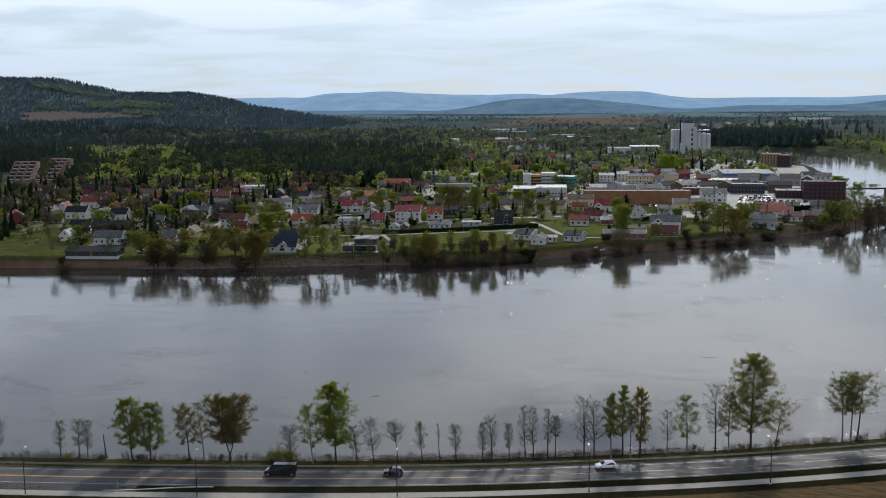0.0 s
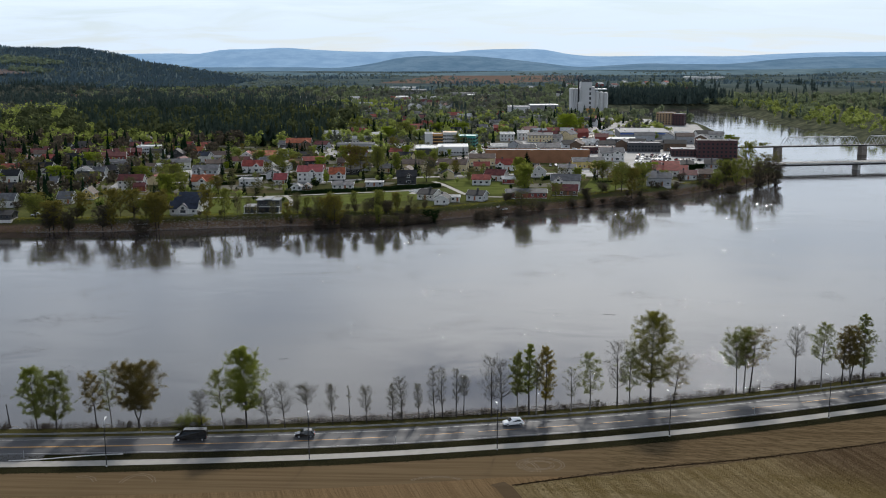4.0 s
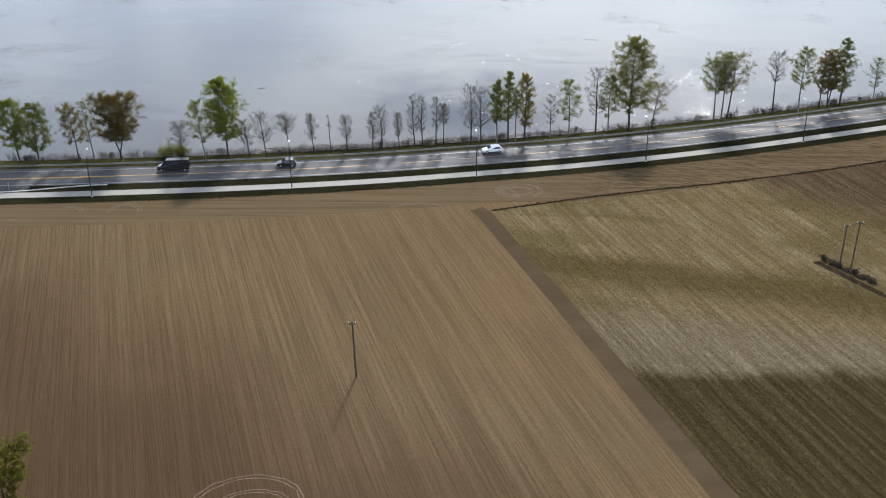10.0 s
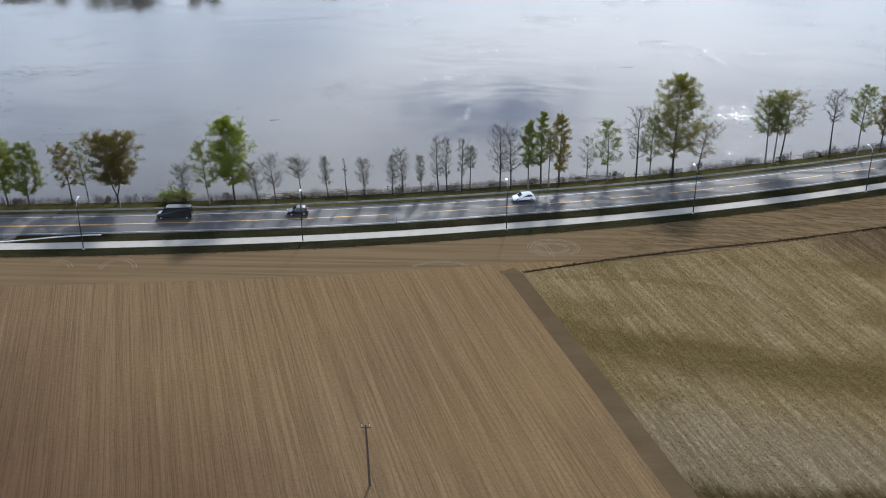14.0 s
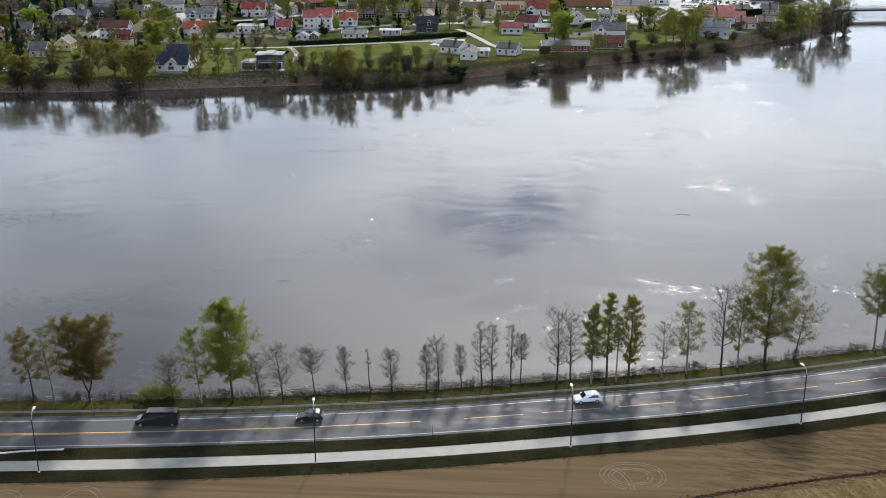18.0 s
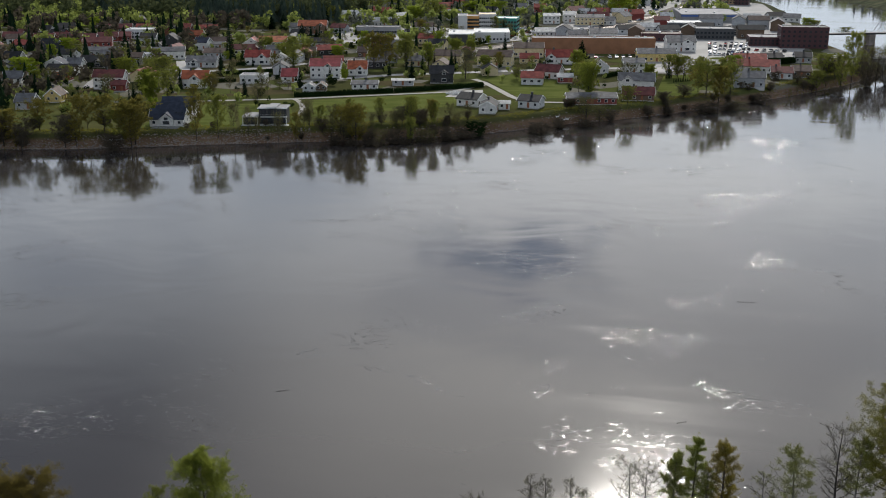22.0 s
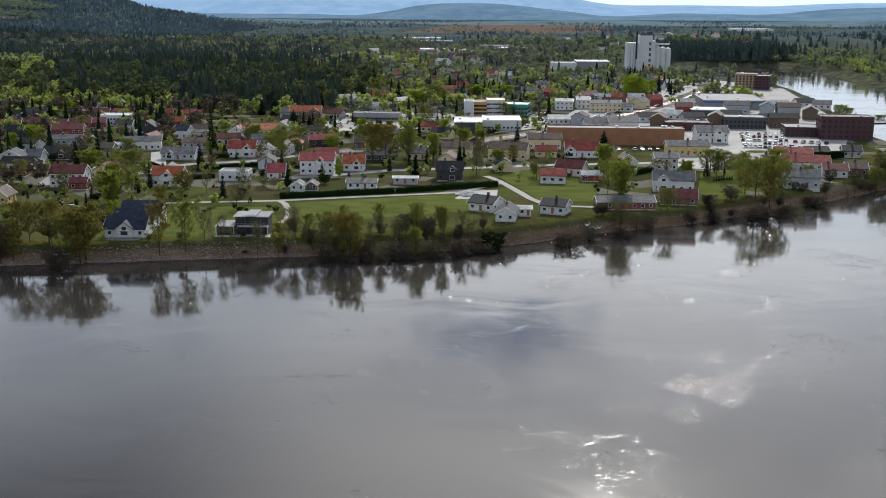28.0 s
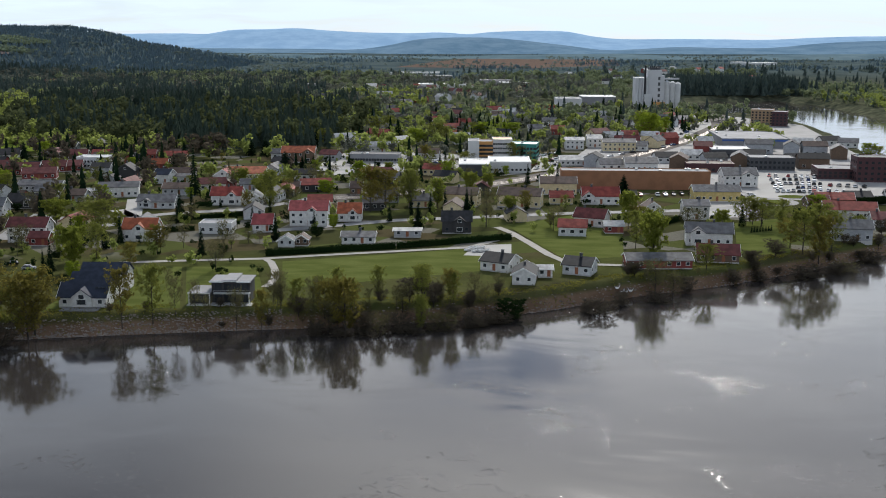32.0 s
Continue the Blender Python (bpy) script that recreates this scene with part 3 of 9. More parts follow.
def part(name, bm, material, parent=None, label=""):
    """Links a bmesh as one mesh object, under a thing or under a part."""
    me = bpy.data.meshes.new(name)
    bm.to_mesh(me)
    bm.free()
    me.materials.append(MATS[material])
    ob = new(name, me)
    ob.parent = parent
    if label:
        ob["label"] = label
    return ob


def share(name, mesh, m, parent=None):
    """One more object on a mesh that others use too."""
    ob = new(name, mesh)
    ob.parent = parent
    ob.matrix_basis = m
    return ob


def thing(name, m, label, category, group=""):
    ob = new(name)
    ob.empty_display_size = 0.5
    ob.matrix_basis = m
    return tagged(ob, label, category, group)


def box(bm, x0, x1, y0, y1, z0, z1, m=None):
    vs = [bm.verts.new((x, y, z)) for z in (z0, z1) for y in (y0, y1) for x in (x0, x1)]
    for f in ((0, 2, 3, 1), (4, 5, 7, 6), (0, 1, 5, 4), (2, 6, 7, 3), (0, 4, 6, 2), (1, 3, 7, 5)):
        bm.faces.new([vs[i] for i in f])
    if m is not None:
        bmesh.ops.transform(bm, matrix=m, verts=vs)
    return vs


def boxed(x0, x1, y0, y1, z0, z1, edge=0.0):
    bm = bmesh.new()
    box(bm, x0, x1, y0, y1, z0, z1)
    if edge:
        bmesh.ops.bevel(bm, geom=bm.edges[:], offset=edge, segments=1, affect="EDGES")
    return bm


def tube(bm, a, b, ra, rb, sides=6):
    """A tapered round bar from a to b."""
    a, b = Vector(a), Vector(b)
    turn = (b - a).to_track_quat("Z", "Y").to_matrix()
    rings = []
    for c, r in ((a, ra), (b, rb)):
        rings.append([bm.verts.new(c + turn @ Vector((r * math.cos(k), r * math.sin(k), 0))) for k in
                      (2 * math.pi * i / sides for i in range(sides))])
    for i in range(sides):
        j = (i + 1) % sides
        bm.faces.new((rings[0][i], rings[0][j], rings[1][j], rings[1][i]))
    bm.faces.new(rings[1])
    bm.faces.new(rings[0][::-1])


def bar(a, b, ra, rb, sides=6):
    bm = bmesh.new()
    tube(bm, a, b, ra, rb, sides)
    return bm


def raw(name, verts, faces, material, parent=None):
    me = bpy.data.meshes.new(name)
    me.from_pydata(verts, [], faces)
    me.materials.append(MATS[material])
    ob = new(name, me)
    ob.parent = parent
    return ob


def curve_of(knots):
    """A smooth function through knots (x, y), straight beyond its ends."""
    kx, ky = (np.array(c, float) for c in zip(*knots))
    slope = np.gradient(ky, kx)

    def f(x):
        x = np.asarray(x, float)
        i = np.clip(np.searchsorted(kx, x) - 1, 0, len(kx) - 2)
        h = kx[i + 1] - kx[i]
        t = np.clip((x - kx[i]) / h, 0, 1)
        y = ((1 + 2 * t) * (1 - t) ** 2 * ky[i] + t * (1 - t) ** 2 * h * slope[i]
             + t * t * (3 - 2 * t) * ky[i + 1] + t * t * (t - 1) * h * slope[i + 1])
        return y + np.where(x < kx[0], (x - kx[0]) * slope[0], 0) + np.where(x > kx[-1], (x - kx[-1]) * slope[-1], 0)

    return f


# the road's middle, the near shore and the town's shore, as y over x
road_y = curve_of([(-400, -0.7), (-130, -0.7), (-100, -0.4), (-70, 0.6), (-50, 1.8), (-35, 3.1), (-20, 4.9), (0, 8.2), (20, 11.9),
                   (40, 16.7), (60, 22.5), (75, 27.4), (90, 32.5), (120, 43), (200, 77), (300, 129)])
town_y = curve_of([(-600, 262), (-260, 272), (-160, 274), (-110, 283), (-85, 287), (-59, 291), (-33, 297), (-7, 308), (20, 325),
                   (51, 340), (84, 362), (120, 389), (162, 426), (204, 476), (260, 540), (400, 700)])

# the river's outline, seen from above
RIVER = [(-5000, 22)] + [(x, float(road_y(x)) + 13.5) for x in (-400, -200, -130, -100, -70, -50, -35, -20, 0, 20, 40, 60, 75, 90, 120)]
RIVER += [(180, 95), (260, 190), (320, 340), (345, 520), (352, 800), (346, 980), (362, 1120), (335, 1260), (250, 1240), (150, 1160), (0, 1120),
          (0, 1030), (120, 1060), (200, 1060), (258, 985), (252, 900), (248, 818), (228, 700), (214, 634), (205, 560), (206, 500)]
RIVER += [(x, float(town_y(x))) for x in (204, 162, 120, 84, 51, 20, -7, -33, -59, -85, -110, -160, -260, -600)] + [(-5000, 100)]
RIVER = np.array(RIVER)


def river_side(x, y):
    """Distance to the river's edge: above zero on land, below in the water."""
    x, y = np.asarray(x, float), np.asarray(y, float)
    best, inside = np.full(x.shape, 1e9), np.zeros(x.shape, bool)
    for (ax, ay), (bx, by) in zip(RIVER, np.roll(RIVER, -1, 0)):
        t = np.clip(((x - ax) * (bx - ax) + (y - ay) * (by - ay)) / ((bx - ax) ** 2 + (by - ay) ** 2), 0, 1)
        best = np.minimum(best, np.hypot(x - ax - t * (bx - ax), y - ay - t * (by - ay)))
        inside ^= ((ay > y) != (by > y)) & (x < (bx - ax) * (y - ay) / (by - ay + 1e-12) + ax)
    return np.where(inside, -best, best)


def step(a, b, v):
    t = np.clip((v - a) / (b - a), 0, 1)
    return t * t * (3 - 2 * t)


HILL = curve_of([(-3000, 100), (-2000, 112), (-1500, 121), (-1345, 118), (-1270, 115), (-1215, 114), (-1158, 102), (-1130, 96), (-1059, 81), (-1017, 75), (-988, 78),
                 (-946, 75), (-875, 76), (-847, 72), (-778, 58), (-736, 46), (-667, 34), (-612, 22), (-543, 11), (-475, 3), (-420, 0), (-300, 0), (200, 0)])


def land(x, y):
    """The height of the ground."""
    x, y = np.asarray(x, float), np.asarray(y, float)
    d = river_side(x, y)
    far = step(120, 200, y)
    z = TOWN * far
    z = z + HILL(np.clip(x, -3000, 200)) * np.exp(-((y - 2360) / 480) ** 2)
    z = z + 10 * np.exp(-(((x - 500) / 250) ** 2 + ((y - 1900) / 260) ** 2))
    bank = step(0, 3.2 + 1.6 * far, d)
    return np.where(d > 0, WATER + (z - WATER) * bank, WATER - np.minimum(-d * 0.35, 3.0))


def grow(start, end, first, rate):
    out, v, s = [], start, first
    while v < end:
        out.append(v)
        v += s
        s *= rate
    return out + [end]


def build_ground():
    side = grow(264, 4900, 8, 1.13)
    xs = np.array([-v for v in side[::-1]] + list(range(-258, 260, 6)) + side)
    near = [-4200, -2000, -900, -500, -330] + list(range(-240, -30, 15)) + [-26, -20, -16, -12, -9, -6, -5, -4, -3, -2, -1, 0, 1, 2.5, 5, 10, 30]
    far = [-30, -10, -4, -2, 0, 1.2, 2.4, 3.6, 5, 6.5, 8, 11, 15] + list(range(20, 300, 12)) + grow(300, 4400, 16, 1.035)
    shore = road_y(np.clip(xs, -400, 300)) + 13.5
    town = town_y(np.clip(xs, -600, 400))
    rows = [shore + o for o in near] + [town + o for o in far]
    xx, yy = np.broadcast_to(xs, (len(rows), len(xs))), np.array(rows)
    zz = land(xx, yy)
    n = len(xs)
    verts = np.stack([xx, yy, zz], -1).reshape(-1, 3).tolist()
    faces = [(r * n + c, r * n + c + 1, (r + 1) * n + c + 1, (r + 1) * n + c) for r in range(len(rows) - 1) for c in range(n - 1)]
    ob = raw("ground", verts, faces, "turf")
    for p in ob.data.polygons:
        p.use_smooth = True
    tagged(ob, "turf, bare earth banks and wooded hills round the river", "ground", kind="structure")


def build_water():
    ob = raw("water", [(-4900, -60, WATER), (500, -60, WATER), (500, 1400, WATER), (-4900, 1400, WATER)], [(0, 1, 2, 3)], "river_water")
    tagged(ob, "wide slow brown river with a mirror-like surface", "river", kind="structure")


def ribbon(name, xs, low, high, z, material, label, category, thick=0.0, kind="structure"):
    """A strip along the road between the offsets low and high from its middle; thick: a raised strip with real sides."""
    xs = np.array(xs, float)
    y = road_y(xs)
    lo = low(xs) if callable(low) else np.full(len(xs), low)
    hi = high(xs) if callable(high) else np.full(len(xs), high)
    n = len(xs)
    verts = [(a, b + c, z) for a, b, c in zip(xs, y, lo)] + [(a, b + c, z) for a, b, c in zip(xs, y, hi)]
    faces = [(i, i + 1, n + i + 1, n + i) for i in range(n - 1)]
    if thick:
        verts += [(a, b, z - thick) for a, b, _ in verts]
        faces += [(i, 2 * n + i, 2 * n + i + 1, i + 1) for i in range(n - 1)]
        faces += [(n + i, n + i + 1, 3 * n + i + 1, 3 * n + i) for i in range(n - 1)]
    return tagged(raw(name, verts, faces, material), label, category, kind=kind)


LANES = []  # points on the lanes and streets


def strip(name, points, width, z, material, label, category):
    """A lane of even width through points (x, y)."""
    pts = [Vector((x, y)) for x, y in points]
    for a, b in zip(pts, pts[1:]):
        LANES.extend((a.x + (b.x - a.x) * k / 8, a.y + (b.y - a.y) * k / 8, width / 2 + 2.5) for k in range(9))
    verts = []
    for i, p in enumerate(pts):
        d = (pts[min(i + 1, len(pts) - 1)] - pts[max(i - 1, 0)]).normalized()
        s = Vector((-d.y, d.x)) * width / 2
        verts += [(p.x - s.x, p.y - s.y, z), (p.x + s.x, p.y + s.y, z)]
    faces = [(2 * i, 2 * i + 2, 2 * i + 3, 2 * i + 1) for i in range(len(pts) - 1)]
    return tagged(raw(name, verts, faces, material), label, category, kind="structure")


def patch(name, points, z, material, label, category):
    """A flat piece of ground with the given corners."""
    return tagged(raw(name, [(x, y, z) for x, y in points], [tuple(range(len(points)))], material), label, category, kind="structure")


def hill_range(name, knots, y, depth, material, label):
    """A long wooded ridge, heights as knots (x, z)."""
    f = curve_of(knots)
    xs = np.linspace(knots[0][0], knots[-1][0], 220)
    prof = [(-depth, 0.0), (-0.75 * depth, 0.18), (-0.5 * depth, 0.5), (-0.25 * depth, 0.82), (0, 1.0), (0.25 * depth, 0.8)]
    verts, n = [], len(xs)
    for o, k in prof:
        for x in xs:
            h = float(f(x)) * (1 + 0.05 * noise.noise(Vector((x / 170, o / 200, 3.1))))
            verts.append((x, y + o, max(-1.0, h * k - (1 - k) * 2)))
    faces = [(r * n + c, r * n + c + 1, (r + 1) * n + c + 1, (r + 1) * n + c) for r in range(len(prof) - 1) for c in range(n - 1)]
    ob = raw(name, verts, faces, material)
    for p in ob.data.polygons:
        p.use_smooth = True
    tagged(ob, label, "hills", kind="structure")


build_ground()
build_water()
ROAD_X = list(range(-400, -130, 15)) + list(range(-130, 131, 3)) + list(range(140, 301, 10))
ribbon("verge_river", ROAD_X, 4.4, 10.4, 0.02, "bank_grass", "rough grass strip between the road and the river trees", "verge")
ribbon("road", ROAD_X, -4.4, 5.3, 0.06, "asphalt", "dark two-lane asphalt road along the river", "road", thick=0.12)
ribbon("verge_path", ROAD_X, -7.8, -4.4, 0.03, "verge_grass", "dark mown grass verge between road and footpath", "verge")
ribbon("pavement", ROAD_X, -10.5, -7.8, 0.07, "gravel_path", "pale gravelled foot and cycle path beside the road", "footpath", thick=0.12)
ribbon("verge_field", ROAD_X, -13.6, -10.5, 0.03, "verge_grass", "rough grass strip between footpath and field", "verge")
patch("field_1", [(-330, -330), (-330, -15), (-90, -14.2), (-60, -12.4), (-30, -10.4), (0, -5.4), (60, 5), (118, 24), (120, 14), (73.9, -2), (48.5, -9.3), (32.2, -13), (16.3, -17), (1.6, -21.6), (20.7, -89.6), (90, -330)], 0.012,
      "tilled_soil", "harrowed brown clay field with drill lines", "field")
HEAD_X = list(range(-330, 130, 6))
ribbon("field_2", HEAD_X, lambda x: -24.5 - 3.0 * step(0, 20, x), -13.6, 0.02, "headland_soil",
       "soil headland with curved wheel marks along the field's edge", "field")
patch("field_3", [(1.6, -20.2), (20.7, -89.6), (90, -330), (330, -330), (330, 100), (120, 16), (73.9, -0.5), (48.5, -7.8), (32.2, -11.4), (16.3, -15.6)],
      0.016, "stubble", "pale stubble field with green regrowth and painted cloud shade", "field")
strip("furrow", [(1.6, -20.0), (16.3, -15.4), (32.2, -11.2), (48.5, -7.6), (73.9, -0.3), (120, 16)], 0.55, 0.03, "furrow_soil",
      "dark furrow between headland and stubble", "furrow")
strip("field_edge", [(-1.0, -19.0), (0.2, -21), (10.0, -55.4), (19.3, -89.6), (33, -140), (86, -330)], 3.0, 0.022, "edge_soil",
      "smooth bare soil along the stubble's edge", "field edge")
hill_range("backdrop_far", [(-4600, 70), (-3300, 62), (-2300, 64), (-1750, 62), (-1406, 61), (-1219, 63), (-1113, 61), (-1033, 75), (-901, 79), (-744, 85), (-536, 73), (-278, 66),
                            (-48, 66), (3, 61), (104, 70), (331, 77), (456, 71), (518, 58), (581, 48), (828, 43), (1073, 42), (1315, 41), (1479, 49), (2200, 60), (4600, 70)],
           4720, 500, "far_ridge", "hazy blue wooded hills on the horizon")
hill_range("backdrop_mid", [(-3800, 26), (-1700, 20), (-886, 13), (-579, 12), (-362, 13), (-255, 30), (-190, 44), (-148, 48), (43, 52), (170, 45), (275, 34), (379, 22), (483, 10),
                            (607, 13), (751, 21), (894, 18), (1096, 20), (1232, 33), (1800, 46), (3800, 40)], 3900, 420, "mid_ridge", "hazy blue-green wooded ridge in the distance")
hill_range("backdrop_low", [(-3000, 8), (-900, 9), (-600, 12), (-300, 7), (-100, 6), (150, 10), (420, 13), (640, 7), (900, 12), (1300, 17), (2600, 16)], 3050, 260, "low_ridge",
           "low hazy blue-green woods on the far plain")

# ---- kinds of things ----
SHARED = {}
BUILT = []  # ground taken by houses: x, y, reach


def window_mesh(w, h, trim="white_paint"):
    """Meshes of a window: a frame with sill, and its pane. Outer face towards -y."""
    key = ("window", round(w, 2), round(h, 2), trim)
    if key not in SHARED:
        bm = bmesh.new()
        t = 0.09
        rings = [[bm.verts.new((sx * (w / 2 - i), y, sz * (h / 2 - i))) for sx, sz in ((-1, -1), (1, -1), (1, 1), (-1, 1))]
                 for y, i in ((0.02, 0.0), (-0.06, 0.0), (-0.06, t), (0.02, t))]
        for r in range(4):
            for k in range(4):
                j = (k + 1) % 4
                q = rings[(r + 1) % 4]
                bm.faces.new((rings[r][k], rings[r][j], q[j], q[k]))
        pb = bmesh.new()
        box(pb, -w / 2 + t, w / 2 - t, -0.02, 0.015, -h / 2 + t, h / 2 - t)
        meshes = []
        for b, mat in ((bm, trim), (pb, "glass")):
            me = bpy.data.meshes.new("window")
            b.to_mesh(me)
            b.free()
            me.materials.append(MATS[mat])
            meshes.append(me)
        SHARED[key] = meshes
    return SHARED[key]


def window(parent, x, y, z, turn, w=1.1, h=1.2, trim="white_paint"):
    frame_mesh, pane = window_mesh(w, h, trim)
    if parent.matrix_basis.translation.y > 430 and parent.parent is None:
        key = ("far_window", round(w, 2), round(h, 2), trim)
        if key not in SHARED:
            bm = bmesh.new()
            bm.from_mesh(frame_mesh)
            count = len(bm.faces)
            bm.from_mesh(pane)
            bm.faces.ensure_lookup_table()
            for f in bm.faces[count:]:
                f.material_index = 1
            me = bpy.data.meshes.new("window")
            bm.to_mesh(me)
            bm.free()
            me.materials.append(MATS[trim])
            me.materials.append(MATS["glass"])
            SHARED[key] = me
        return share("window", SHARED[key], pose(x, y, z, 0, 0, turn), parent)
    ob = share("window", frame_mesh, pose(x, y, z, 0, 0, turn), parent)
    share("pane", pane, Matrix(), ob)
    return ob


def gable_prism(bm, L, D, eave, rise, z0=0.0):
    """A body of length L along x and depth D, with gable ends."""
    pts = [(-D / 2, z0), (D / 2, z0), (D / 2, eave), (0, eave + rise), (-D / 2, eave)]
    ends = [[bm.verts.new((x, y, z)) for y, z in pts] for x in (-L / 2, L / 2)]
    bm.faces.new(ends[0][::-1])
    bm.faces.new(ends[1])
    for i in range(5):
        j = (i + 1) % 5
        bm.faces.new((ends[0][i], ends[0][j], ends[1][j], ends[1][i]))


def roof_slabs(bm, L, D, eave, rise, over=0.5, thick=0.22, lift=0.03):
    """Two pitched slabs that meet at the ridge."""
    k = rise / (D / 2)
    for s in (-1, 1):
        y0, z0 = s * (D / 2 + over), eave - k * over + lift
        y1, z1 = 0.0, eave + rise + lift
        vs = []
        for x in (-L / 2 - over, L / 2 + over):
            for y, z in ((y0, z0), (y1, z1), (y1, z1 + thick), (y0, z0 + thick)):
                vs.append(bm.verts.new((x, y, z)))
        order = ((0, 1, 2, 3), (7, 6, 5, 4), (0, 4, 5, 1), (1, 5, 6, 2), (2, 6, 7, 3), (3, 7, 4, 0))
        for f in order:
            bm.faces.new([vs[i] for i in f])
    bmesh.ops.recalc_face_normals(bm, faces=bm.faces[:])


def barge(parent, L, D, eave, rise, material, over=0.5):
    """Barge boards under the verge of both gables."""
    for s in (-1, 1):
        bm = bmesh.new()
        x = s * (L / 2 + over)
        k = rise / (D / 2)
        for sy in (-1, 1):
            a, b = (sy * (D / 2 + over), eave - k * over), (0.0, eave + rise)
            vs = []
            for xx in (x - 0.04, x + 0.04):
                for (y, z), dz in ((a, -0.16), (b, -0.16), (b, 0.30), (a, 0.30)):
                    vs.append(bm.verts.new((xx, y, z + dz)))
            for f in ((0, 1, 2, 3), (7, 6, 5, 4), (0, 4, 5, 1), (1, 5, 6, 2), (2, 6, 7, 3), (3, 7, 4, 0)):
                bm.faces.new([vs[i] for i in f])
        part("barge_board", bm, material, parent)


WORDS = {"white_board": "white weatherboarded", "cream_board": "pale yellow timber", "yellow_board": "ochre yellow timber", "grey_board": "grey timber",
         "pale_board": "pale grey timber", "black_board": "black-stained timber", "brown_board": "dark brown timber", "red_board": "dark red timber",
         "roof_black": "black tiled roof", "roof_blue": "blue-black tiled roof", "roof_grey": "grey roof", "roof_red": "red tiled roof",
         "roof_pink": "bright pinkish red roof", "roof_orange": "orange tiled roof", "roof_maroon": "maroon tiled roof", "roof_brown": "brown tiled roof",
         "roof_light": "pale sheet roof", "concrete": "concrete", "rust_brick": "rust-brown brick", "white_flat": "white rendered", "dark_flat": "dark grey",
         "grey_flat": "grey"}


def house(x, y, rot, L, D, storeys, rise, wall, roof, cross=None, chimney=True, name="house", z=TOWN, where="in a garden", win=1.0):
    """A timber house, ridge along its own x axis, front towards -y. cross: (place, width) of a gable in the front slope."""
    eave = 0.45 + 2.65 * storeys
    BUILT.append((x, y, max(L, D) / 2 + 2.0))
    h = thing(name, pose(x, y, z, 0, 0, rot), f"{WORDS[wall]} {name} with {WORDS[roof]} {where}", name, "houses in the town")
    part("plinth", boxed(-L / 2 - 0.03, L / 2 + 0.03, -D / 2 - 0.03, D / 2 + 0.03, -1.0, 0.4), "concrete", h)
    bm = bmesh.new()
    gable_prism(bm, L, D, eave, rise, 0.4)
    bmesh.ops.recalc_face_normals(bm, faces=bm.faces[:])
    part("wall", bm, wall, h)
    bm = bmesh.new()
    roof_slabs(bm, L, D, eave, rise)
    part("roof", bm, roof, h)
    trim = "dark_flat" if wall == "black_board" else "white_paint"
    barge(h, L, D, eave, rise, "black_board" if wall == "white_flat" else trim)
    if chimney:
        cx = L * rnd.uniform(-0.28, 0.28)
        bm = boxed(cx - 0.4, cx + 0.4, -0.3, 0.35, eave + rise - 0.6, eave + rise + 1.1)
        box(bm, cx - 0.48, cx + 0.48, -0.38, 0.43, eave + rise + 1.1, eave + rise + 1.25)
        part("chimney", bm, "dark_flat", h)
    whole = max(1, int(storeys))
    n = max(2, int(L / 2.7))
    for s in range(whole):
        zc = 1.75 + 2.65 * s
        for i in range(n):
            px = -L / 2 + L * (i + 0.5) / n
            if s == 0 and i == n // 2:
                part("door", boxed(px - 0.5, px + 0.5, -D / 2 - 0.06, -D / 2 + 0.03, 0.4, 2.5), "door_brown", h)
            else:
                window(h, px, -D / 2 - 0.01, zc, 0, 1.25 * win, 1.25, trim)
        for side in (-1, 1):
            for py in (-D / 4, D / 4):
                window(h, side * (L / 2 + 0.01), py, zc, 90 * side, 1.1, 1.2, trim)
    if rise > 2.0:
        for side in (-1, 1):
            window(h, side * (L / 2 + 0.01), 0, eave + rise * 0.35, 90 * side, 1.1, 1.1)
    if cross:
        cp, cw = cross
        out, cr = 0.7, min(rise - 0.2, cw / 2 * (rise / (D / 2)) * 1.05)
        m = Matrix.Translation((cp, -D / 4 - out / 2, 0)) @ Matrix.Rotation(radians(90), 4, "Z")
        bm = bmesh.new()
        gable_prism(bm, D / 2 + out, cw, eave, cr, 0.4)
        bmesh.ops.recalc_face_normals(bm, faces=bm.faces[:])
        bm.transform(m)
        g = part("gable", bm, wall, h)
        bm = bmesh.new()
        roof_slabs(bm, D / 2 + out, cw, eave, cr, 0.35)
        bm.transform(m)
        part("gable_roof", bm, roof, g)
        window(g, cp, -D / 2 - out - 0.02, eave + 0.1, 0, min(1.6, cw * 0.4), 1.3)
        if whole > 1 or cw > 3:
            window(g, cp, -D / 2 - out - 0.02, 1.75, 0, min(2.4, cw * 0.55), 1.5)
    return h


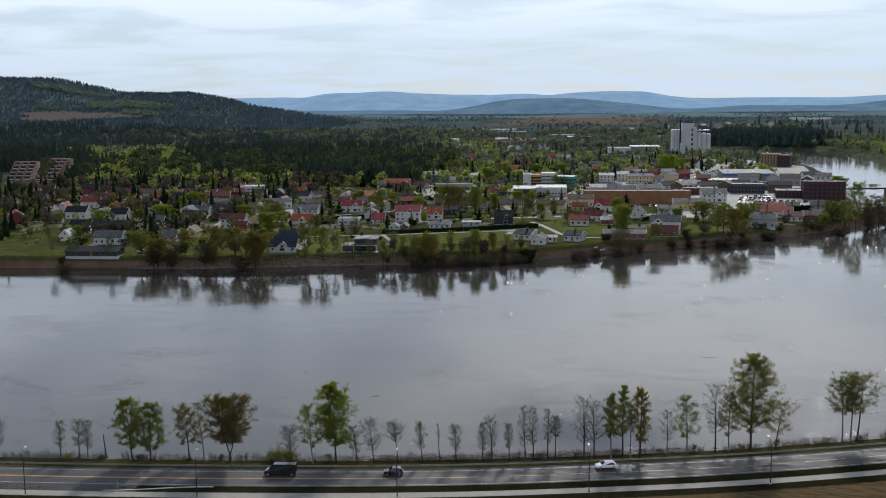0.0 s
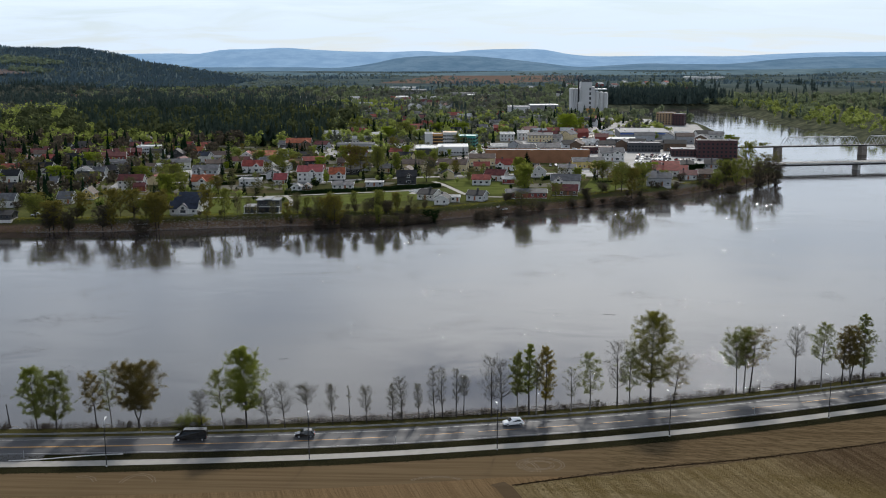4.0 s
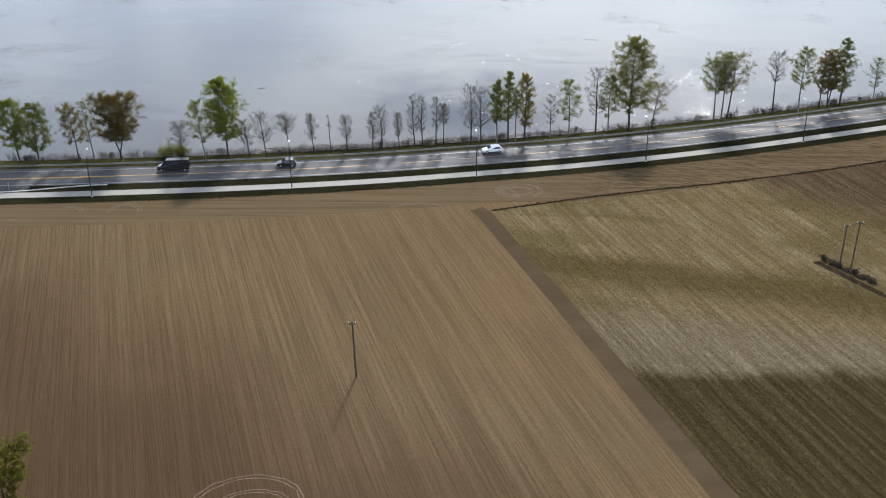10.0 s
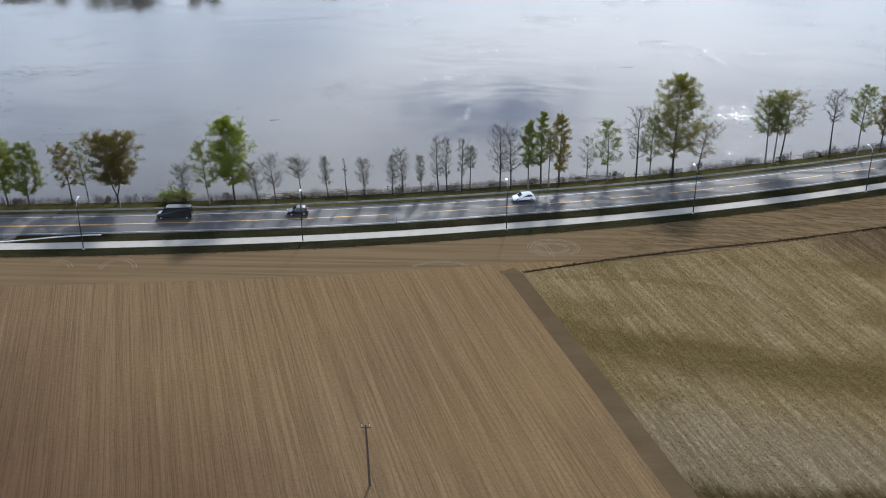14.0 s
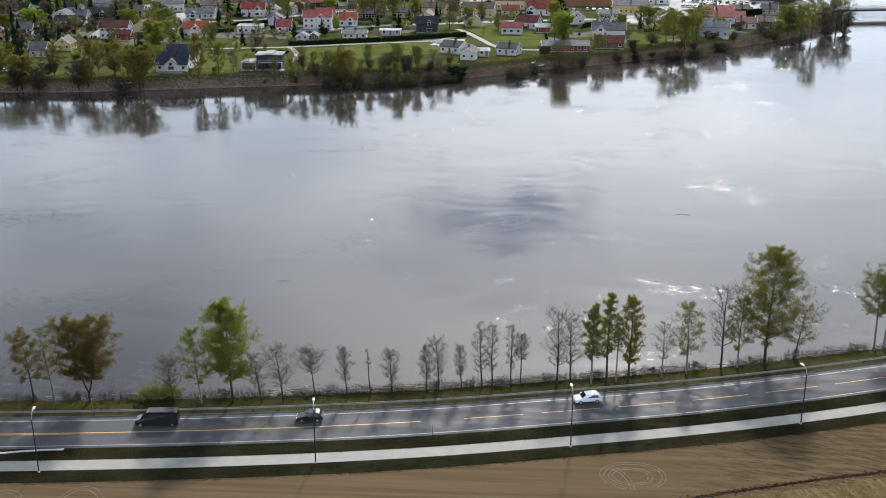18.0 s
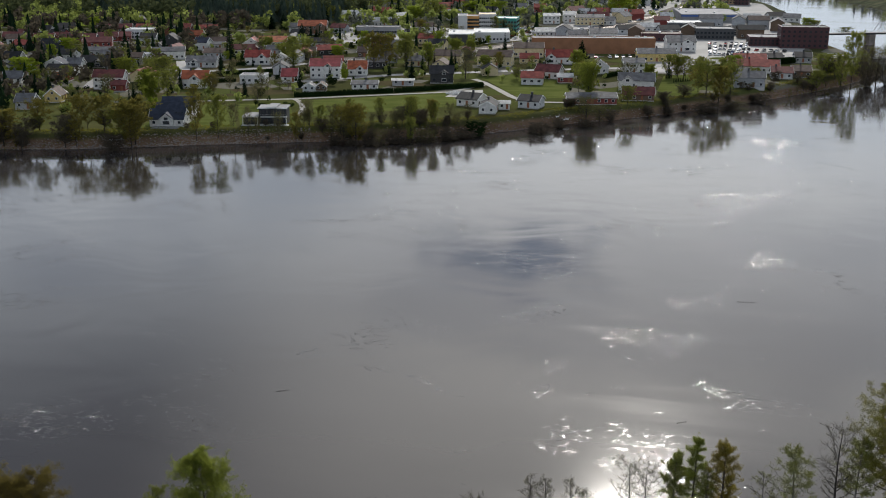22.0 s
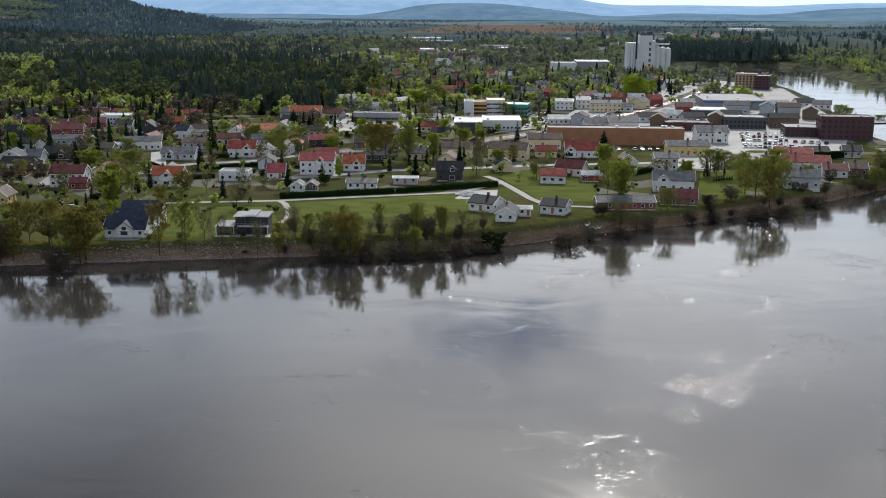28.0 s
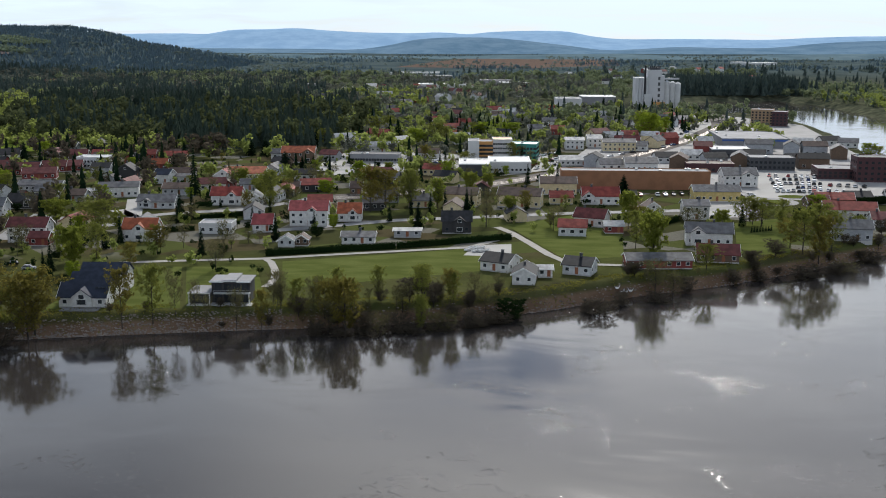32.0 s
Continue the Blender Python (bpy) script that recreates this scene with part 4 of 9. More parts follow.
def block(name, x, y, rot, W, D, H, wall, roof, label, category, rows=0, cols=0, ww=1.4, wh=1.3, z=TOWN, parapet=0.4, low=1.6, band=None):
    """A flat-roofed building with a parapet and rows of windows on its front and ends."""
    BUILT.append((x, y, math.hypot(W, D) / 2 + 1.0))
    h = thing(name, pose(x, y, z, 0, 0, rot), label, category, "buildings in the town")
    bm = boxed(-W / 2, W / 2, -D / 2, D / 2, -1.0, H)
    part("wall", bm, wall, h)
    part("roof", boxed(-W / 2 + 0.3, W / 2 - 0.3, -D / 2 + 0.3, D / 2 - 0.3, H - 0.2, H + 0.06), roof, h)
    for a in ((-W / 2 - 0.05, W / 2 + 0.05, -D / 2 - 0.05, -D / 2 + 0.25), (-W / 2 - 0.05, W / 2 + 0.05, D / 2 - 0.25, D / 2 + 0.05),
              (-W / 2 - 0.05, -W / 2 + 0.25, -D / 2 + 0.25, D / 2 - 0.25), (W / 2 - 0.25, W / 2 + 0.05, -D / 2 + 0.25, D / 2 - 0.25)):
        part("parapet", boxed(*a, H - 0.15, H + parapet), "white_paint" if roof == "white_flat" else wall, h)
    trim = "white_paint" if wall in ("white_flat", "pale_board") else "dark_metal"
    for r in range(rows):
        zc = low + r * (H - low - 0.6) / max(1, rows - 0.35)
        for c in range(cols):
            window(h, -W / 2 + W * (c + 0.5) / cols, -D / 2 - 0.01, zc, 0, ww, wh, trim)
        k = max(2, int(cols * D / W))
        for side in (-1, 1):
            for c in range(min(k, 8)):
                window(h, side * (W / 2 + 0.01), -D / 2 + D * (c + 0.5) / min(k, 8), zc, 90 * side, ww, wh, trim)
    if band:
        part("band", boxed(-W / 2 - 0.12, W / 2 + 0.12, -D / 2 - 0.12, -D / 2 - 0.052, H - 1.4, H - 0.3), band, h)
    if W > 14:
        for i in range(int(W // 12)):
            px, py = rnd.uniform(-W / 2 + 2, W / 2 - 2), rnd.uniform(-D / 3, D / 3)
            part("roof_vent", boxed(px - 0.7, px + 0.7, py - 0.5, py + 0.5, H, H + 0.9, 0.06), "galvanised", h)
    return h


def segments_mesh(segs, sides=4):
    """Verts and faces of many tapered bars (a, b, ra, rb)."""
    verts, faces = [], []
    for a, b, ra, rb in segs:
        a, b = Vector(a), Vector(b)
        d = b - a
        if d.length < 1e-4:
            continue
        u = d.orthogonal().normalized()
        v = d.normalized().cross(u)
        i0 = len(verts)
        for c, r in ((a, ra), (b, rb)):
            for k in range(sides):
                t = 2 * math.pi * k / sides
                verts.append(c + u * (r * math.cos(t)) + v * (r * math.sin(t)))
        for k in range(sides):
            j = (k + 1) % sides
            faces.append((i0 + k, i0 + j, i0 + sides + j, i0 + sides + k))
    return verts, faces


def leaf_cards(centres, size, rg, squash=1.0):
    """Small tilted leaf clumps, one bent quad each, as verts and faces."""
    n = len(centres)
    if not n:
        return [], []
    a = rg.normal(size=(n, 3))
    a /= np.linalg.norm(a, axis=1)[:, None]
    b = np.cross(a, rg.normal(size=(n, 3)))
    b /= np.linalg.norm(b, axis=1)[:, None]
    s = size * rg.uniform(0.6, 1.35, size=(n, 1))
    c = np.asarray(centres)
    bend = np.cross(a, b) * s * 0.25
    v = np.stack([c - a * s * 0.5 + bend, c - b * s * 0.42 * squash, c + a * s * 0.5 + bend, c + b * s * 0.42 * squash], 1).reshape(-1, 3)
    f = np.arange(4 * n).reshape(-1, 4)
    return v.tolist(), f.tolist()


def crown_reach(shape, u):
    """How far the crown reaches at the share u of its height, against half its width."""
    if shape == "egg":
        return min(1.0, 1.75 * (u + 0.05) ** 0.42 * (1 - u) ** 0.72 + 0.05)
    if shape == "oval":
        return math.sqrt(max(0.02, 1 - (1.75 * u - 0.72) ** 2 / 1.15))
    if shape == "cone":
        return (1 - u) ** 0.75 * 0.95 + 0.08
    if shape == "column":
        return 0.95 * math.sqrt(max(0.05, 1 - (1.9 * u - 0.9) ** 4)) * (1.15 - 0.45 * u)
    return 0.45 + 0.55 * math.sin(math.pi * min(1, u * 0.85 + 0.12))


def grow_tree(h, w, seed, crown_base=0.3, limbs=16, twigs=6, leaves=10, size=0.34, lean=(0, 0), stems=1, shape="oval", spread=0.75, detail=1.0, fork=0.22):
    """Wood segments and leaf centres of a tree with trunk, limbs and twigs; leaves sit along the twigs."""
    rg = np.random.RandomState(seed)
    segs, tips, c = [], [], []
    r0 = 0.0105 * h + 0.02
    split = np.array([lean[0], lean[1], h]) * (fork * 0.55 if stems > 1 and fork > 0 else 0.0)
    if stems > 1 and fork > 0:
        segs.append((np.array([0, 0, -0.4]), split, r0 * 1.25, r0 * 1.05))
    for st in range(stems):
        off = np.array([rg.uniform(-0.25, 0.25), rg.uniform(-0.2, 0.2), 0]) * (stems > 1 and fork <= 0)
        away = np.array([(st - (stems - 1) / 2) * w * fork * 2 / max(1, stems - 1), rg.uniform(-0.6, 0.6), 0]) if stems > 1 else np.zeros(3)
        top = np.array([lean[0], lean[1], h * (1 - 0.10 * st * rg.rand())])
        rs = r0 * (0.8 if stems > 1 else 1.0)
        pts, k = [], 8
        for i in range(k + 1):
            t = i / k
            wob = np.array([math.sin(4.1 * t + seed), math.cos(3.3 * t + seed * 1.7), 0]) * 0.016 * h * t
            pts.append(off + split + (top - split) * t + away * t ** 0.75 + wob * (1 - 0.3 * t))
        pts[0] = pts[0] - np.array([0, 0, 0.4 if stems == 1 or fork <= 0 else 0.0])
        for i in range(k):
            segs.append((pts[i], pts[i + 1], rs * (1 - i / k) ** 0.85 + 0.018, rs * (1 - (i + 1) / k) ** 0.85 + 0.016))
        low = max(0.02, (crown_base * h - split[2]) / (h - split[2]))
        for j in range(limbs):
            t = low + (0.97 - low) * (j + rg.rand() * 0.9) / limbs
            i = min(k - 1, int(t * k))
            base = pts[i] + (pts[i + 1] - pts[i]) * (t * k - i)
            u = min(1.0, (t - low) / (1 - low))
            reach = crown_reach(shape, u) * w / 2 * rg.uniform(0.76, 1.06) / (1.5 if stems > 1 else 1)
            az = 2.4 * j + rg.rand() * 1.3 + seed
            rise = reach * (spread + rg.uniform(0.0, 0.5))
            end = base + np.array([math.cos(az) * reach, math.sin(az) * reach, min(rise, h * 1.0 - base[2])])
            mid = (base + end) / 2 + np.array([rg.normal() * 0.05 * reach, rg.normal() * 0.05 * reach, -0.10 * reach])
            rl = max(0.018, r0 * 0.40 * (1 - u) + 0.010)
            segs += [(base, mid, rl, rl * 0.65), (mid, end, rl * 0.65, 0.012)]
            ends = [(mid, end)]
            for q in range(twigs):
                s = rg.uniform(0.18, 1.0)
                p = base + (mid - base) * min(1, 2 * s) if s < 0.5 else mid + (end - mid) * (2 * s - 1)
                d = np.clip(rg.normal(size=3), -1.6, 1.6) * (0.20 * reach + 0.12) + np.array([math.cos(az), math.sin(az), 0.6]) * 0.16 * reach
                e = p + d
                segs.append((p, e, max(0.012, rl * 0.28), 0.008))
                ends.append((p, e))
                for _ in range(2 if detail > 1 else 0):
                    a = p + d * rg.uniform(0.3, 0.9)
                    b = a + np.clip(rg.normal(size=3), -1.6, 1.6) * (0.11 * reach + 0.06) + np.array([0, 0, 0.10 * reach])
                    segs.append((a, b, 0.011, 0.007))
                    ends.append((a, b))
            tips += [b for _, b in ends]
            if leaves:
                for a, b in ends:
                    m = rg.poisson(leaves)
                    c.append(a + (b - a) * rg.uniform(0.1, 1.03, size=(m, 1)) + np.clip(rg.normal(size=(m, 3)), -1.5, 1.5) * (0.09 + 0.012 * w))
        tips.append(pts[-1])
        if leaves:
            c.append(pts[-1] + rg.normal(size=(leaves, 3)) * np.array([0.12, 0.12, 0.3]))
    tips = np.array(tips)
    c = np.concatenate(c) if c else np.zeros((0, 3))
    if len(c):
        c = c[c[:, 2] > crown_base * h * 0.75]
    body = c if len(c) > 20 else tips
    axis = np.array([lean[0], lean[1]]) / h
    away2 = body[:, :2] - body[:, 2:] * axis
    sx = w / max(0.4, np.percentile(away2[:, 0], 99) - np.percentile(away2[:, 0], 1))
    sz = h / max(body[:, 2].max(), 0.85 * h)

    def fit(p):
        p = np.array(p, float)
        mid = p[..., 2:] * axis
        p[..., :2] = mid + (p[..., :2] - mid) * sx
        p[..., 2] *= sz
        return p

    segs = [(fit(a), fit(b), ra, rb) for a, b, ra, rb in segs]
    return segs, fit(c), rg


def plant(name, x, y, z, h, w, seed, leaf, bark, label, category="tree", group="", **shape):
    """A tree of its own: trunk with limbs, and a crown of leaf clumps."""
    size = shape.pop("size", 0.34)
    segs, c, rg = grow_tree(h, w, seed, size=size, **shape)
    t = thing(name, pose(x, y, z), label, category, group)
    k = 7 * max(1, shape.get("stems", 1))
    trunk = [s for s in segs if s[2] > 0.06] or segs[:7]
    fine = [s for s in segs if s[2] <= 0.06] if len(trunk) < len(segs) else []
    v, f = segments_mesh(trunk, 6)
    raw("trunk", v, f, bark, t)
    if fine:
        v, f = segments_mesh(fine, 3)
        raw("branchwork", v, f, "twig", t)
    if len(c):
        v, f = leaf_cards(c, size, rg)
        raw("crown", v, f, leaf, t)
    return t


def spruce(name, x, y, z, h, w, seed, label):
    """A spruce: a straight trunk and drooping whorls of needled boughs."""
    rg = np.random.RandomState(seed)
    t = thing(name, pose(x, y, z), label, "tree", "trees in the town")
    part("trunk", bar((0, 0, -0.3), (0, 0, h * 0.95), 0.014 * h, 0.02, 6), "bark", t)
    verts, faces = [], []
    for i in range(int(h * 1.7)):
        u = i / (h * 1.7)
        zc, r = h * (0.06 + 0.92 * u), w / 2 * (1 - u) ** 0.85 + 0.12
        for k in range(9):
            az = 2 * math.pi * k / 9 + i * 0.7 + rg.rand() * 0.5
            rr = r * rg.uniform(0.65, 1.15)
            d = np.array([math.cos(az), math.sin(az), 0])
            s = np.array([-d[1], d[0], 0]) * (0.16 * rr + 0.12)
            root, tip = np.array([0, 0, zc + 0.25]), d * rr + np.array([0, 0, zc - 0.32 * rr])
            mid = d * rr * 0.55 + np.array([0, 0, zc - 0.02])
            n = len(verts)
            verts += [root, mid - s, tip, mid + s]
            faces.append((n, n + 1, n + 2, n + 3))
    raw("crown", [tuple(v) for v in verts], faces, "needles", t)
    return t


def car(name, m, paint, label, L=4.3, W=1.78, H=1.48, van=False, group="cars"):
    """A car with body, glasshouse, wheels with rims, lights and mirrors, front towards +x."""
    key = (name, paint, L, van)
    if key in SHARED:
        return tagged(copy_thing(SHARED[key], m), label)
    c = thing(name, m, label, "van" if van else "car", group)
    h, w = L / 2, W / 2
    if van:
        side = [(-h, 0.42), (-h, 1.0), (-h + 0.08, H - 0.12), (-h + 0.3, H), (h - 2.05, H), (h - 1.75, H - 0.1), (h - 0.85, 1.22), (h - 0.1, 1.0), (h, 0.75), (h, 0.4)]
        glass = [(-h + 0.7, 1.28), (-h + 0.75, H - 0.35), (h - 1.95, H - 0.35), (h - 1.25, 1.28)]
    else:
        side = [(-h, 0.40), (-h + 0.02, 0.85), (-h + 0.22, 1.0), (-h + 0.6, H - 0.08), (-h + 1.0, H), (h - 2.0, H), (h - 1.72, H - 0.06), (h - 1.05, 0.98), (h - 0.25, 0.84),
                (h - 0.02, 0.68), (h, 0.36)]
        glass = [(-h + 0.55, 0.98), (-h + 0.85, H - 0.13), (h - 1.85, H - 0.13), (h - 1.2, 0.98)]
    bm = bmesh.new()
    ring = []
    for s in (-1, 1):
        ring.append([bm.verts.new((x, s * (w - (0.16 if z > 1.02 else 0.0)), z)) for x, z in side])
    n = len(side)
    bm.faces.new(ring[0])
    bm.faces.new(ring[1][::-1])
    for i in range(n):
        j = (i + 1) % n
        bm.faces.new((ring[0][j], ring[0][i], ring[1][i], ring[1][j]))
    bmesh.ops.recalc_face_normals(bm, faces=bm.faces[:])
    bmesh.ops.bevel(bm, geom=bm.edges[:], offset=0.05, segments=2, affect="EDGES")
    body = part("body", bm, paint, c)
    for s in (-1, 1):
        bm = bmesh.new()
        vs = [bm.verts.new((x, s * (w - (0.15 if z > 1.02 else 0.03) + o), z)) for o in (0.0, 0.02) for x, z in glass]
        for f in ((0, 1, 2, 3), (7, 6, 5, 4), (0, 4, 5, 1), (1, 5, 6, 2), (2, 6, 7, 3), (3, 7, 4, 0)):
            bm.faces.new([vs[i] for i in f])
        part("side_window", bm, "glass", body)
        part("mirror", boxed(h - 1.45, h - 1.2, s * (w + 0.02) - 0.08, s * (w + 0.02) + 0.08, 0.95, 1.1, 0.03), paint, body)
        part("headlight", boxed(h - 0.14, h + 0.015, s * (w - 0.28) - 0.17, s * (w - 0.28) + 0.17, 0.62, 0.76, 0.02), "head_light", body)
        part("tail_light", boxed(-h - 0.015, -h + 0.1, s * (w - 0.22) - 0.14, s * (w - 0.22) + 0.14, 0.72, 0.92, 0.02), "tail_light", body)
    i = 6 if van else 7
    (xa, za), (xb, zb) = side[5 if van else 6], side[i if van else 7]
    bm = bmesh.new()
    wa, wb = w - 0.22, w - 0.12
    off = 0.012
    vs = [bm.verts.new(p) for p in ((xa + off, -wa, za + off), (xa + off, wa, za + off), (xb + off, wb, zb + off), (xb + off, -wb, zb + off))]
    bm.faces.new(vs)
    bmesh.ops.solidify(bm, geom=bm.faces[:], thickness=0.015)
    part("windscreen", bm, "glass", body)
    for sx in (-h + 0.82, h - 0.82):
        for s in (-1, 1):
            wb_ = bar((sx, s * (w - 0.2), 0.32), (sx, s * (w + 0.012), 0.32), 0.32, 0.32, 16)
            wheel = part("wheel", wb_, "rubber", c)
            part("rim", bar((sx, s * (w + 0.008), 0.32), (sx, s * (w + 0.022), 0.32), 0.2, 0.18, 12), "rim", wheel)
    SHARED[key] = c
    return c


def street_lamp(x, y, turn):
    """A tall lamp post with a bent arm and a pale head over the road."""
    key = "street_lamp"
    m = pose(x, y, 0.03, 0, 0, turn)
    if key in SHARED:
        return copy_thing(SHARED[key], m)
    t = thing("street_lamp", m, "tall dark-footed steel street lamp beside the footpath", "street lamp", "street lamps along the road")
    part("base", bar((0, 0, -0.3), (0, 0, 0.25), 0.19, 0.17, 10), "concrete", t)
    part("pole", bar((0, 0, 0.2), (0, 0, 8.2), 0.10, 0.07, 10), "dark_metal", t)
    bm = bmesh.new()
    pts = [(0, 0, 8.15), (0, 0.12, 8.7), (0, 0.5, 9.05), (0, 1.2, 9.2)]
    for a, b in zip(pts, pts[1:]):
        tube(bm, a, b, 0.05, 0.045, 8)
    part("arm", bm, "galvanised", t)
    bm = boxed(-0.19, 0.19, 1.0, 1.85, 9.1, 9.28, 0.06)
    head = part("head", bm, "lamp_head", t, "pale grey lamp head")
    part("lens", boxed(-0.13, 0.13, 1.15, 1.75, 9.07, 9.105), "glass", head)
    SHARED[key] = t
    return t


def hedge(x0, y0, x1, y1, thick, h, label, seed=1, leaf="hedge_leaf", z=TOWN):
    """A clipped hedge of leaf clumps over stems."""
    rg = np.random.RandomState(seed)
    d = Vector((x1 - x0, y1 - y0))
    t = thing("hedge", pose(x0, y0, z, 0, 0, math.degrees(math.atan2(d.y, d.x))), label, "hedge")
    L = d.length
    n = int(L * h * thick * 16) + 60
    c = np.stack([rg.uniform(0, L, n), rg.uniform(-thick / 2, thick / 2, n), rg.uniform(0.1, h, n) + 0.12 * np.sin(np.arange(n))], 1)
    v, f = leaf_cards(c, 0.55, rg)
    raw("foliage", v, f, leaf, t)
    part("core", boxed(0.1, L - 0.1, -thick * 0.3, thick * 0.3, 0, h * 0.8), leaf, t)
    return t


def bush(name, x, y, z, h, w, seed, leaf, label, group="", density=1.0):
    segs, tips = [], []
    rg = np.random.RandomState(seed)
    for i in range(int(16 * density)):
        az, r = rg.rand() * 6.28, rg.uniform(0.15, 0.5) * w
        a = np.array([math.cos(az) * r * 0.35, math.sin(az) * r * 0.35, -0.1])
        b = np.array([math.cos(az) * r, math.sin(az) * r, h * rg.uniform(0.6, 1.0)])
        segs.append((a, b, 0.03, 0.012))
        for q in range(3):
            e = a + (b - a) * rg.uniform(0.4, 0.9)
            tip = e + rg.normal(size=3) * 0.16 * w + np.array([0, 0, 0.15 * h])
            segs.append((e, tip, 0.016, 0.009))
            tips.append(tip)
        tips.append(b)
    t = thing(name, pose(x, y, z), label, "bush", group)
    v, f = segments_mesh(segs, 3)
    raw("twigwork", v, f, "twig", t)
    c = np.repeat(np.array(tips), int(13 * density), axis=0)
    c = c + rg.normal(size=c.shape) * np.array([0.09 * w, 0.09 * w, 0.09 * h])
    c[:, 2] = np.maximum(c[:, 2], 0.1)
    v, f = leaf_cards(c, 0.18 + 0.02 * h, rg)
    raw("foliage", v, f, leaf, t)
    return t


def far_car(m, paint, label):
    """A small parked car seen from far off: body, glazed cabin and wheels."""
    key = ("far_car", paint)
    if key in SHARED:
        return tagged(copy_thing(SHARED[key], m), label)
    c = thing("parked_car", m, label, "car", "parked cars")
    bm = bmesh.new()
    pts = [(-2.1, 0.3), (-2.1, 0.85), (-1.0, 0.95), (0.9, 0.95), (2.0, 0.8), (2.1, 0.3)]
    ring = [[bm.verts.new((x, s * 0.87, z)) for x, z in pts] for s in (-1, 1)]
    bm.faces.new(ring[0])
    bm.faces.new(ring[1][::-1])
    for i in range(6):
        j = (i + 1) % 6
        bm.faces.new((ring[0][j], ring[0][i], ring[1][i], ring[1][j]))
    bmesh.ops.recalc_face_normals(bm, faces=bm.faces[:])
    part("body", bm, paint, c)
    bm = bmesh.new()
    lo = [bm.verts.new((x, y, 0.95)) for x, y in ((-1.9, -0.8), (1.0, -0.8), (1.0, 0.8), (-1.9, 0.8))]
    hi = [bm.verts.new((x, y, 1.42)) for x, y in ((-1.4, -0.66), (0.3, -0.66), (0.3, 0.66), (-1.4, 0.66))]
    for i in range(4):
        j = (i + 1) % 4
        bm.faces.new((lo[i], lo[j], hi[j], hi[i]))
    part("cabin", bm, "glass", c)
    part("roof", boxed(-1.42, 0.32, -0.67, 0.67, 1.42, 1.47), paint, c)
    for x in (-1.3, 1.3):
        for s in (-1, 1):
            part("wheel", bar((x, s * 0.7, 0.31), (x, s * 0.89, 0.31), 0.31, 0.31, 10), "rubber", c)
    SHARED[key] = c
    return c


TOWN_TREES = {
    "bronze": ("leaf_bronze", "bark", "broad airy tree with olive-bronze spring leaves", dict(limbs=26, twigs=7, leaves=6, crown_base=0.18, size=0.32, detail=2, spread=1.1, shape="egg")),
    "light": ("leaf_light", "bark", "slender birch with light green leaves", dict(limbs=26, twigs=7, leaves=6, crown_base=0.2, size=0.32, detail=2, shape="egg", spread=1.0)),
    "green": ("leaf_fresh", "bark", "dense green garden tree", dict(limbs=26, twigs=7, leaves=13, crown_base=0.16, size=0.38, detail=2)),
    "lime": ("leaf_lime", "bark", "bright lime-green spring maple", dict(limbs=26, twigs=7, leaves=13, crown_base=0.14, size=0.38, detail=2)),
    "bare": ("leaf_bud", "bark", "tall grey-brown tree with opening buds", dict(limbs=24, twigs=8, leaves=3, crown_base=0.22, size=0.26, spread=1.1, detail=2)),
    "bush": ("bare_crown", "bark", "dark twiggy leafless bush", dict(limbs=18, twigs=8, leaves=3, crown_base=0.06, size=0.28, stems=3, shape="wide", fork=0.3, detail=2)),
    "hedge": ("hedge_leaf", "bark", "dense dark green shrub", dict(limbs=20, twigs=7, leaves=12, crown_base=0.05, size=0.5, stems=2, shape="wide"))}


def town_tree(kind, x, y, h, w):
    """A tree across the river, one of three grown forms of its kind, fitted to its height and width."""
    form = (int(abs(x) * 7 + y * 3)) % 3
    z = float(land(x, y)) - 0.15
    if kind == "spruce":
        key, h0, w0 = ("spruce", form), 12.0, 4.6
        if key not in SHARED:
            SHARED[key] = spruce("spruce_tree", x, y, z, h0, w0, 900 + form, "dark green spruce among the houses")
            SHARED[key].matrix_basis = pose(x, y, z) @ Matrix.Diagonal((w / w0, w / w0, h / h0, 1))
            return
    else:
        leaf, bark, label, shape = TOWN_TREES[kind]
        key, h0, w0 = (kind, form), 12.0, 7.5
        if key not in SHARED:
            name = {"bush": "bush", "hedge": "shrub"}.get(kind, kind + "_tree")
            where = " on the far bank" if kind in ("bush", "bare", "bronze") else " across the river"
            SHARED[key] = plant(name, x, y, z, h0, w0, 700 + form + len(kind) * 10, leaf, bark, label + where, "bush" if kind in ("bush", "hedge") else "tree",
                                "trees across the river", **shape)
            SHARED[key].matrix_basis = pose(x, y, z) @ Matrix.Diagonal((w / w0, w / w0, h / h0, 1))
            return
    new_one = copy_thing(SHARED[key], pose(x, y, z))
    new_one.matrix_basis = pose(x, y, z, 0, 0, 40 * form + (x * 37) % 360) @ Matrix.Diagonal((w / w0, w / w0, h / h0, 1))


